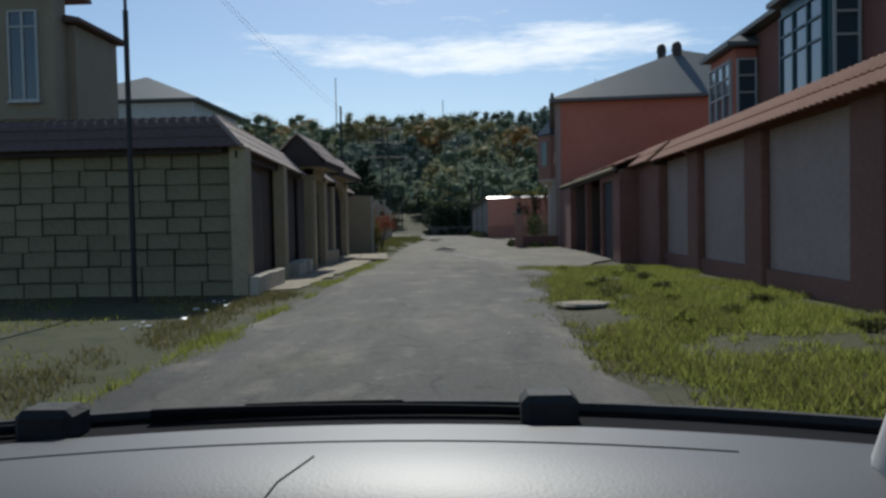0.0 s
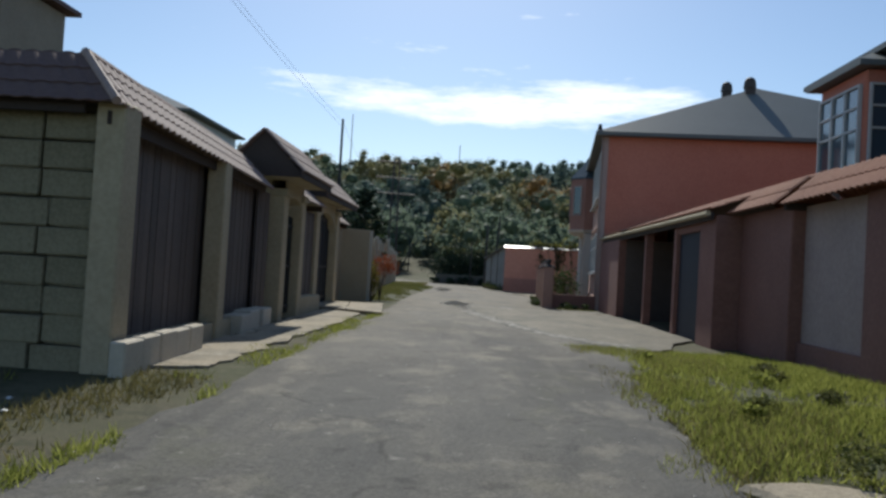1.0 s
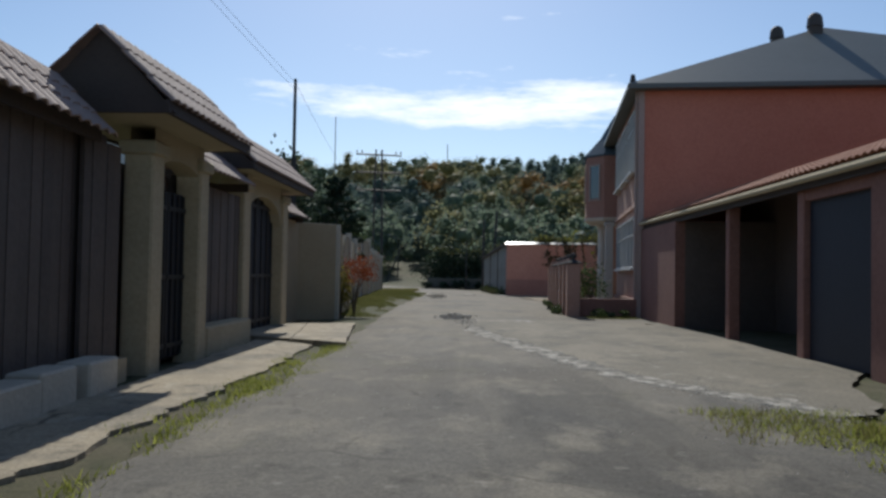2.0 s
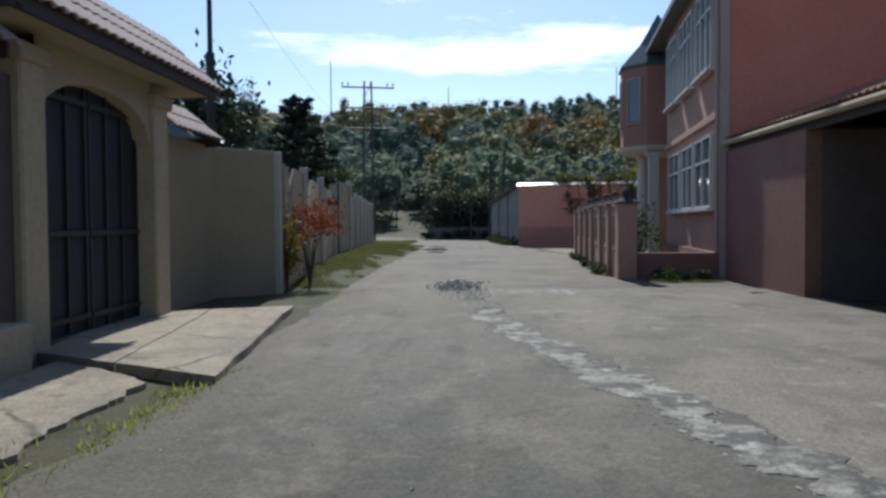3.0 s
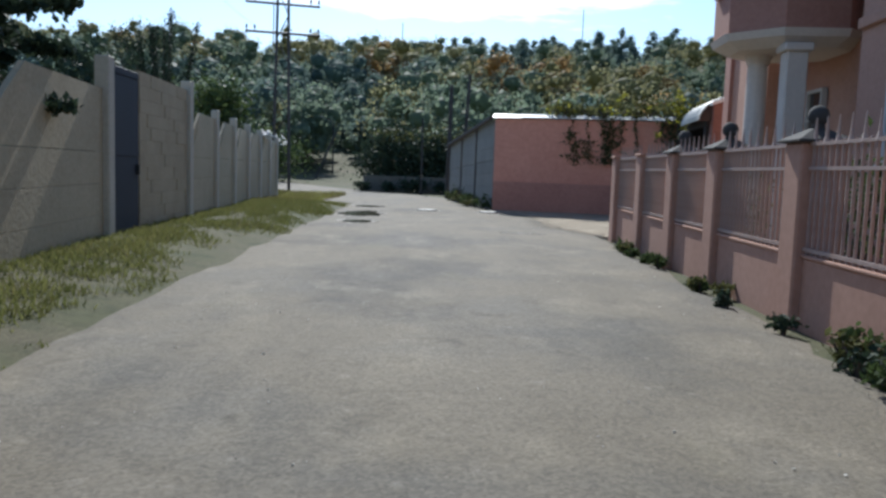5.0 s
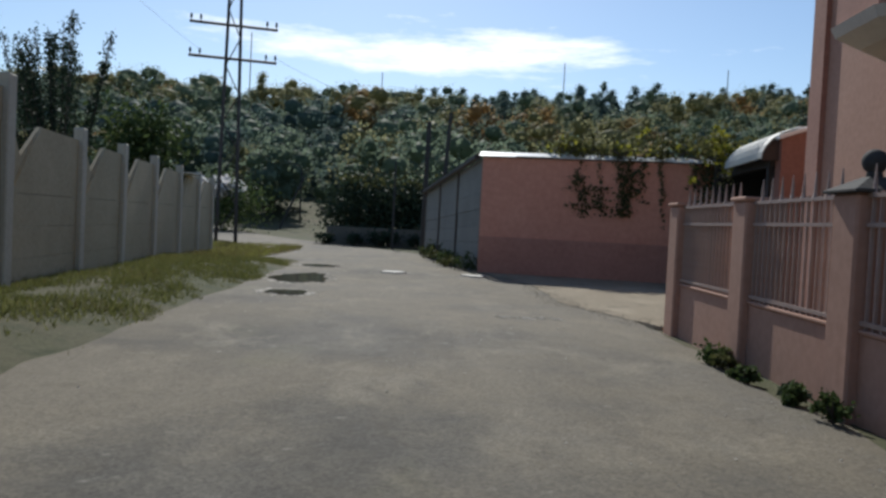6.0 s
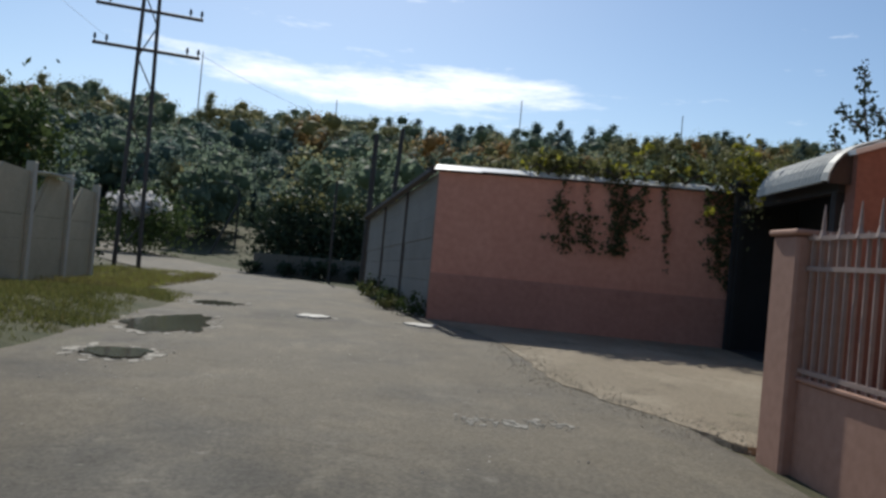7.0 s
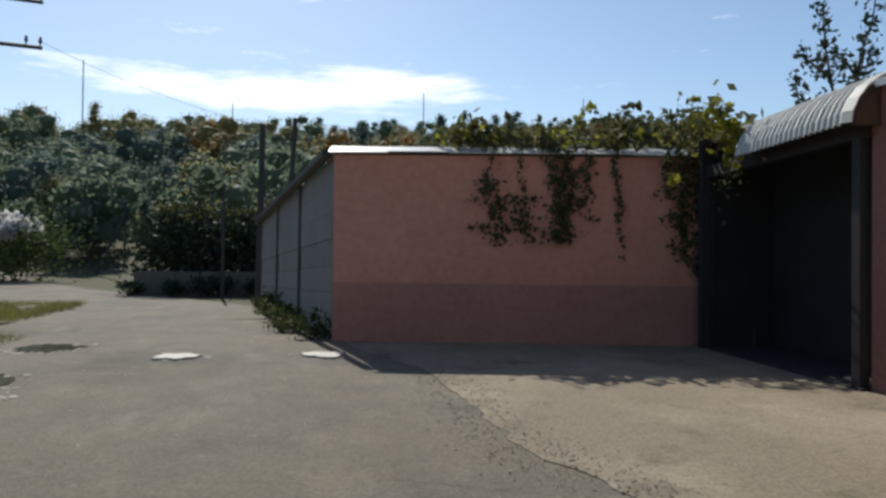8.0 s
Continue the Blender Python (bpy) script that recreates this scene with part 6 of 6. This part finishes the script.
stones("rubble", pp, rng.uniform(0.015, 0.055, n), "heap of pale crushed stone on the lane", flat=0.9, heap=(-1.4, 36.3, 0.3, 0.65, 0.11))


def along(n, spread):
    u = rng.uniform(0, 4, n)
    p = np.stack([np.interp(u, range(5), line[:, 0]), np.interp(u, range(5), line[:, 1])], 1)
    return p + rng.normal(size=p.shape) * spread


jv, jf = [], []
NJ = 420
for k in range(NJ + 1):
    u = 0.6 + 3.4 * k / NJ
    cx, cy = float(np.interp(u, range(5), line[:, 0])), float(np.interp(u, range(5), line[:, 1]))
    wl_ = 0.22 * max(0.08, 0.75 + 1.3 * float(noise.noise((u * 6, 1, 4))) + 0.45 * float(noise.noise((u * 17, 1, 4))) + 0.25 * float(noise.noise((u * 43, 1, 4))))
    wr_ = 0.27 * max(0.08, 0.75 + 1.3 * float(noise.noise((u * 5, 7, 2))) + 0.45 * float(noise.noise((u * 15, 7, 2))) + 0.25 * float(noise.noise((u * 39, 7, 2))))
    for o in (-wl_ - 0.03, -wl_, 0.0, wr_, wr_ + 0.03):
        jv.append((cx + o, cy + 0.35 * o, road_z(cx + o, cy) + (0.006 if abs(o) < max(wl_, wr_) + 0.01 and o not in (-wl_ - 0.03, wr_ + 0.03) else -0.012)))
jf = [(k * 5 + i, k * 5 + i + 1, (k + 1) * 5 + i + 1, (k + 1) * 5 + i) for k in range(NJ) for i in range(4)]
M["joint"] = layered("broken_pale_concrete", (0.34, 0.315, 0.265), [
    ((0.12, 0.112, 0.095), 2.2, 0.44, 0.54, 0.92, 1.0), ((0.55, 0.52, 0.45), 5.0, 0.54, 0.66, 0.8, 1.0), ((0.1, 0.095, 0.08), 9.0, 0.55, 0.64, 0.8, 1.0)], 0.9, 0.9)
tagged(raw("worn_joint", jv, jf, M["joint"]), "pale broken concrete band crossing the lane", "patch", kind="structure")
stones("rubble", along(3000, (0.13, 0.3)), rng.uniform(0.008, 0.035, 3000), "broken pale stone along a worn joint", flat=0.3).data.materials[0] = M["crumb"]
fragments("worn_joint", along(260, (0.14, 0.3)), rng.uniform(0.01, 0.028, 260), M["crumb"], "pale broken concrete edge crossing the lane")
q = np.stack([rng.uniform(-0.8, 0.7, 150), 35.0 + rng.normal(size=150) * 0.2], 1)
fragments("worn_joint", q, rng.uniform(0.02, 0.08, 150), M["crumb"], "pale crumbled patch in the asphalt")
q = np.stack([rng.uniform(0.4, 1.35, 90), 51.2 + rng.normal(size=90) * 0.1], 1)
fragments("worn_joint", q, 0.008 + 0.032 * rng.uniform(0, 1, 90) ** 2, M["crumb"], "pale broken stone in the lane by the garden wall")
for cx, cy, rx, ry, sd in ((-2.85, 56.4, 0.52, 1.1, 1), (-3.0, 60.6, 0.42, 0.5, 2), (-2.65, 53.3, 0.36, 0.3, 4)):
    outline = []
    for k in range(40):
        a = k * 2 * math.pi / 40
        w = 1 + 0.5 * float(noise.noise((math.cos(a) * 1.6 + sd, math.sin(a) * 1.6, sd))) + 0.22 * float(noise.noise((math.cos(a) * 4.5 + sd, math.sin(a) * 4.5, sd))) + 0.1 * float(noise.noise((math.cos(a) * 11 + sd, math.sin(a) * 11, sd)))
        outline.append((cx + rx * w * math.cos(a), cy + ry * w * math.sin(a)))
    patch("puddle", outline, 0.036, M["puddle"], "shallow muddy puddle in a pothole", "puddle", 0.02)
    rim = np.array(outline)[rng.integers(0, 40, 150)] + rng.normal(size=(150, 2)) * (0.13, 0.1)
    fragments("worn_joint", rim, 0.01 + 0.07 * rng.uniform(0, 1, 150) ** 3, M["rim"], "pale crumbled rim of a pothole", 0.006)
for cx, cy, rx, ry, sd, lb in ((0.77, 59.2, 0.3, 0.3, 3, "pale broken slab at the forecourt edge"), (-1.12, 59.2, 0.26, 0.28, 8, "pale broken slab bedded in a pothole")):
    outline = []
    for k in range(26):
        a = k * 2 * math.pi / 26
        w = 1 + 0.55 * float(noise.noise((math.cos(a) * 1.8 + sd, math.sin(a) * 1.8, sd)))
        outline.append((cx + rx * w * math.cos(a), cy + ry * w * math.sin(a)))
    patch("broken_slab", outline, 0.052, M["broken_slab"], lb, "slab", 0.035)
    rim = np.array(outline)[rng.integers(0, 26, 40)] + rng.normal(size=(40, 2)) * (0.12, 0.09)
    fragments("worn_joint", rim, 0.012 + 0.06 * rng.uniform(0, 1, 40) ** 2, M["rim"], "pale crumbs round a broken slab", 0.006)
q = np.stack([rng.uniform(-3.0, 3.6, 2600), rng.uniform(6, 64, 2600)], 1)
q = q[[float(noise.noise((a * 0.5, b * 0.3, 9))) > 0.02 for a, b in q]]
stones("gravel", q, rng.uniform(0.005, 0.018, len(q)), "loose grit strewn on the lane", z=0.024, flat=0.6)
gb = np.array([(1.15, 61.1), (1.9, 57.4), (1.75, 53.6), (2.55, 50.9)])
u = rng.uniform(0, 3, 2600)
gp = np.stack([np.interp(u, range(4), gb[:, 0]), np.interp(u, range(4), gb[:, 1])], 1) + rng.normal(size=(2600, 2)) * (0.22, 0.2)
grit = stones("gravel", gp, rng.uniform(0.006, 0.024, 2600), "loose tan grit along the forecourt edge", z=0.024, flat=0.3)
grit.data.materials[0] = M["grit"]
stones("litter", np.array([(-5.9, 57.7), (-5.8, 57.78), (-6.0, 57.6), (-6.7, 60.5), (-6.62, 60.45)]), np.array([0.14, 0.1, 0.09, 0.12, 0.08]), "white plastic scraps on the fence bank", z=0.12, flat=0.5).data.materials[0] = M["white_paint"]
stones("litter", np.stack([rng.uniform(-4.3, -3.8, 13), rng.uniform(9.0, 13.0, 13)], 1), rng.uniform(0.04, 0.11, 13), "scraps of pale litter on the shaded verge", z=0.05, flat=0.35).data.materials[0] = M["white_paint"]

# overhead wires
wires = thing("power_lines", "thin dark overhead wires above the lane", "wires")
for a, b, sag in (((-5.95, 36.1, 6.5), (-6.5, -20, 10.5), 0.9), ((-5.95, 36.1, 6.3), (-5.2, -20, 9.8), 1.1), ((-9.2, 72.4, 7.5), (-5.95, 36.1, 6.5), 0.5), ((-6.5, 73.1, 7.5), (-0.23, 71.1, 5.0), 0.2), ((0.85, 75.9, 6.0), (40, 90, 9.0), 0.8)):
    run = [Vector(a).lerp(Vector(b), k / 16) - Vector((0, 0, sag * 4 * (k / 16) * (1 - k / 16))) for k in range(17)]
    bm = tube(bmesh.new(), run, 0.005, seg=4)
    part("wire", bm, M["dark_metal"], wires)

# ---- the car at the start of the lane: dashboard, wipers, pillars, shell ----
M["dash"] = mat("grey_grained_plastic", (0.075, 0.075, 0.08), (0.11, 0.11, 0.115), 0.5, 1.5, 260, 0.12, dist=0.002)
M["dash_dark"] = mat("black_plastic", (0.006, 0.006, 0.008), (0.016, 0.016, 0.018), 0.9, 3.0, 200, 0.15, dist=0.002)
M["dash_dark"].node_tree.nodes["Principled BSDF"].inputs["Specular IOR Level"].default_value = 0.08
M["trim"] = mat("pale_grey_trim", (0.42, 0.41, 0.4), (0.55, 0.54, 0.52), 0.6, 2.0, 120, 0.1, dist=0.002)
M["car_paint"] = mat("silver_car_paint", (0.4, 0.41, 0.42), (0.5, 0.51, 0.52), 0.25, 1.0, 40, 0.0, metal=0.5)
M["rubber"] = mat("rubber", (0.012, 0.012, 0.012), (0.03, 0.03, 0.03), 0.8, 4.0, 60, 0.2)
M["blue_thread"] = mat("blue_thread", (0.01, 0.03, 0.5), (0.03, 0.08, 0.8), 0.4, 30, 90, 0.2)
car = thing("car", "silver hatchback with grey dashboard standing on the lane", "car")
CX = -0.43


def far_edge(x):
    return 0.87 - 0.42 * (x + 0.1) ** 2


def sweep(name, profile, x0, x1, material, parent, label="", n=26, smooth=True):
    """A shape across the car: profile gives (offset from the dashboard's far edge, height)."""
    vs, fs = [], []
    m = len(profile)
    for j in range(n + 1):
        x = x0 + (x1 - x0) * j / n
        e = far_edge(x)
        vs += [(x, e + o, z) for o, z in profile]
    for j in range(n):
        for i in range(m):
            fs.append((j * m + i, j * m + (i + 1) % m, (j + 1) * m + (i + 1) % m, (j + 1) * m + i))
    fs.append(tuple(range(m)))
    fs.append(tuple(range(n * m + m - 1, n * m - 1, -1)))
    ob = raw(name, vs, fs, material, parent)
    bm = bmesh.new()
    bm.from_mesh(ob.data)
    bmesh.ops.recalc_face_normals(bm, faces=bm.faces)
    bm.to_mesh(ob.data)
    bm.free()
    if smooth:
        ob.data.shade_smooth()
        ob.modifiers.new("edges", "EDGE_SPLIT").split_angle = radians(38)
    if label:
        ob["label"] = label
    return ob


dash = sweep("dashboard", [(0, 1.047), (-0.05, 1.049), (-0.11, 1.051), (-0.2, 1.049), (-0.27, 1.028), (-0.33, 0.985), (-0.36, 0.92), (-0.36, 0.7), (-0.1, 0.68), (0, 0.9)], -1.24, 0.4, M["dash"], car, "grey grained plastic dashboard")
sweep("lower_panel", [(-0.362, 0.9), (-0.372, 0.88), (-0.372, 0.55), (-0.3, 0.5), (-0.2, 0.6), (-0.3, 0.88)], -1.24, 0.4, M["dash_dark"], dash, "black lower panel")
for o, x0, x1 in ((-0.075, -1.2, 0.24),):
    sweep("top_groove", [(o, 1.0502), (o - 0.003, 1.0508), (o - 0.006, 1.0502), (o - 0.003, 1.045)], x0, x1, M["dash_dark"], dash)
seam = bmesh.new()
pv = [(-0.155 - 0.25 * (o - 0.13), far_edge(-0.16) - o, z) for o, z in ((0.13, 1.0505), (0.16, 1.0498), (0.2, 1.049), (0.235, 1.0385), (0.27, 1.028), (0.3, 1.0065))]
tube(seam, pv, 0.0012)
part("airbag_seam", seam, M["dash_dark"], dash)
sweep("vent_hood", [(-0.2, 1.04), (-0.25, 1.044), (-0.31, 1.02), (-0.365, 0.97), (-0.37, 0.9), (-0.3, 0.9)], -0.36, -0.2, M["trim"], dash, "pale rounded vent surround", n=6)
sweep("vent_recess", [(-0.25, 1.035), (-0.31, 1.03), (-0.375, 0.96), (-0.375, 0.84), (-0.3, 0.86)], -0.74, -0.36, M["dash_dark"], dash, "black air vent", n=8)
for k in range(3):
    o, z = -0.31 - 0.026 * k, 1.036 - 0.036 * k
    sweep("vent_slat", [(o, z), (o - 0.012, z + 0.001), (o - 0.012, z - 0.005), (o, z - 0.005)], -0.74, -0.36, M["trim"], dash, n=6)
sweep("cowl", [(0.0, 1.045), (0.02, 1.041), (0.085, 1.041), (0.1, 1.03), (0.1, 0.9), (0.0, 0.9)], -1.3, 0.5, M["dash_dark"], car, "black scuttle panel below the windscreen", smooth=False)
for x in (0.08, -0.47):
    w = part("wiper", boxes((x - 0.032, x + 0.032, far_edge(x) + 0.02, far_edge(x) + 0.075, 1.035, 1.074), bev=0.008), M["rubber"], car, "black wiper with its pivot")
    qs = [x - 0.46 * k / 8 for k in range(9)]
    part("wiper_arm", tube(bmesh.new(), [(q, far_edge(q) + 0.06 + 0.012 * k / 8, 1.048 + 0.004 * k / 8) for k, q in enumerate(qs)], 0.006), M["dash_dark"], w)
    qs = [x + 0.38 - 0.74 * k / 10 for k in range(11)]
    part("wiper_blade", tube(bmesh.new(), [(q, far_edge(q) + 0.088, 1.046) for q in qs], 0.009), M["rubber"], w)
# pillars, roof, bonnet, body and wheels
for sx in (-1, 1):
    x = CX + sx * 0.83
    bm = bmesh.new()
    foot, head = Vector((x, far_edge(0.4) - 0.03, 1.0)), Vector((CX + sx * 0.62, 0.02, 1.5))
    tube(bm, [foot.lerp(head, k / 8) + Vector((0, 0, 0.05 * math.sin(math.pi * k / 8))) for k in range(9)], 0.05, 0.038, 12)
    part("windscreen_pillar", bm, M["trim"], car, "pale grey windscreen pillar", smooth=True)
    part("door_pillar", rod(bmesh.new(), (CX + sx * 0.8, -0.75, 0.85), (CX + sx * 0.62, -0.85, 1.5), 0.05, 0.04), M["trim"], car)
    part("rear_pillar", rod(bmesh.new(), (CX + sx * 0.78, -1.95, 0.9), (CX + sx * 0.6, -1.55, 1.48), 0.07, 0.05), M["car_paint"], car)
    d = part("side_panel", boxes((min(x, x + sx * 0.06), max(x, x + sx * 0.06), -2.0, 0.85, 0.25, 0.95), bev=0.03), M["car_paint"], car)
    part("door_handle", boxes((min(x + sx * 0.06, x + sx * 0.085), max(x + sx * 0.06, x + sx * 0.085), -0.55, -0.4, 0.82, 0.85), bev=0.006), M["dash_dark"], d)
vs, fs = [], []
for j in range(9):
    v_ = j / 8
    for i in range(9):
        u = i / 8 * 2 - 1
        vs.append((CX + u * 0.64, 0.05 - 1.62 * v_, 1.5 + 0.055 * (1 - u * u) * (0.4 + 0.6 * math.sin(math.pi * (0.15 + 0.7 * v_)))))
fs = [(j * 9 + i, j * 9 + i + 1, (j + 1) * 9 + i + 1, (j + 1) * 9 + i) for j in range(8) for i in range(8)]
tiled("roof", vs, fs, M["car_paint"], car, thick=0.03)
vs = []
for j in range(9):
    v_ = j / 8
    for i in range(9):
        u = i / 8 * 2 - 1
        vs.append((CX + u * (0.84 - 0.08 * v_), 0.99 + 1.0 * v_ - 0.12 * u * u * (0.4 + v_), 0.985 - 0.26 * v_ ** 1.5 - 0.05 * u * u))
tiled("bonnet", vs, fs, M["car_paint"], car, "silver bonnet", thick=0.02)
part("front_body", boxes((CX - 0.84, CX + 0.84, 0.93, 1.98, 0.22, 0.7), bev=0.06), M["car_paint"], car)
part("rear_body", boxes((CX - 0.84, CX + 0.84, -2.25, -1.98, 0.25, 0.95), bev=0.05), M["car_paint"], car)
part("floor_pan", boxes((CX - 0.82, CX + 0.82, -2.0, 0.93, 0.2, 0.27)), M["rubber"], car)
part("bumper", boxes((CX - 0.82, CX + 0.82, 1.95, 2.1, 0.2, 0.5), bev=0.05), M["dash_dark"], car)
for sx in (-1, 1):
    part("headlight", boxes((CX + sx * 0.62 - 0.16, CX + sx * 0.62 + 0.16, 1.96, 2.02, 0.52, 0.66), bev=0.03), M["white_metal"], car, "clear headlight")
    for y in (1.35, -1.45):
        xw = CX + sx * 0.8
        wheel = part("wheel", rod(bmesh.new(), (xw - 0.1, y, 0.33), (xw + 0.1, y, 0.33), 0.2, seg=20), M["grey_rail"], car, "steel wheel with black tyre")
        bm = bmesh.new()
        rod(bm, (xw - 0.095, y, 0.33), (xw + 0.095, y, 0.33), 0.31, seg=28)
        part("tyre", bm, M["rubber"], wheel)
        part("rim", rod(bmesh.new(), (xw + sx * 0.09, y, 0.33), (xw + sx * 0.103, y, 0.33), 0.19, 0.16, 20), M["white_metal"], wheel)
mirror = part("rear_view_mirror", boxes((CX - 0.12, CX + 0.12, 0.2, 0.23, 1.36, 1.43), bev=0.012), M["dash_dark"], car)
part("mirror_stalk", rod(bmesh.new(), (CX, 0.22, 1.42), (CX, 0.14, 1.5), 0.01), M["dash_dark"], mirror)
orn = thing("hanging_ornament", "clear flower bead ornament with blue tassel hanging from the mirror", "ornament", (CX, 0.24, 1.36))
part("cord", rod(bmesh.new(), (0, 0, 0), (0, 0, -0.12), 0.0015, seg=5), M["dash_dark"], orn)
fl = thing("flower", "", "")
fl.parent = orn
for k in ("label", "category"):
    if k in fl:
        del fl[k]
for k in range(6):
    a = k * math.pi / 3
    bm = bmesh.new()
    bmesh.ops.create_uvsphere(bm, u_segments=10, v_segments=7, radius=0.011, matrix=Matrix.Translation((0.018 * math.cos(a), 0, -0.14 + 0.018 * math.sin(a))))
    part("petal_bead", bm, M["white_metal"], fl, "", True)
bm = bmesh.new()
bmesh.ops.create_uvsphere(bm, u_segments=10, v_segments=7, radius=0.009, matrix=Matrix.Translation((0, 0, -0.14)))
part("centre_bead", bm, M["blue_thread"], fl, "deep blue centre bead", True)
bm = bmesh.new()
for k in range(14):
    a = k * 0.45
    rod(bm, (0.003 * math.cos(a), 0.003 * math.sin(a), -0.165), (0.012 * math.cos(a), 0.012 * math.sin(a), -0.23), 0.0016, seg=4)
part("tassel", bm, M["blue_thread"], orn, "bright blue thread tassel")

# ---- blocks of the left wall, one by one ----
block_me = {}
for w in (0.5, 0.62):
    bm = boxes((-w / 2, w / 2, -0.05, 0.05, -0.145, 0.145), bev=0.016)
    for v in bm.verts:
        v.co += Vector((rng.normal(), rng.normal(), rng.normal())) * 0.006
    block_me[w] = mesh_of("block", bm, M["block"])
for r in range(9):
    x = -4.6
    while x > -13.3:
        w = (0.5, 0.62, 0.62)[int(rng.integers(0, 3))]
        b = new("block", block_me[w])
        b.parent = wall_left
        b.matrix_basis = pose(x - w / 2, 15.12 - 0.03 * rng.uniform(), 0.08 + r * 0.308 + 0.01 * rng.normal(), 0, rng.uniform(-0.7, 0.7), rng.uniform(-1, 1))
        x -= w + 0.02
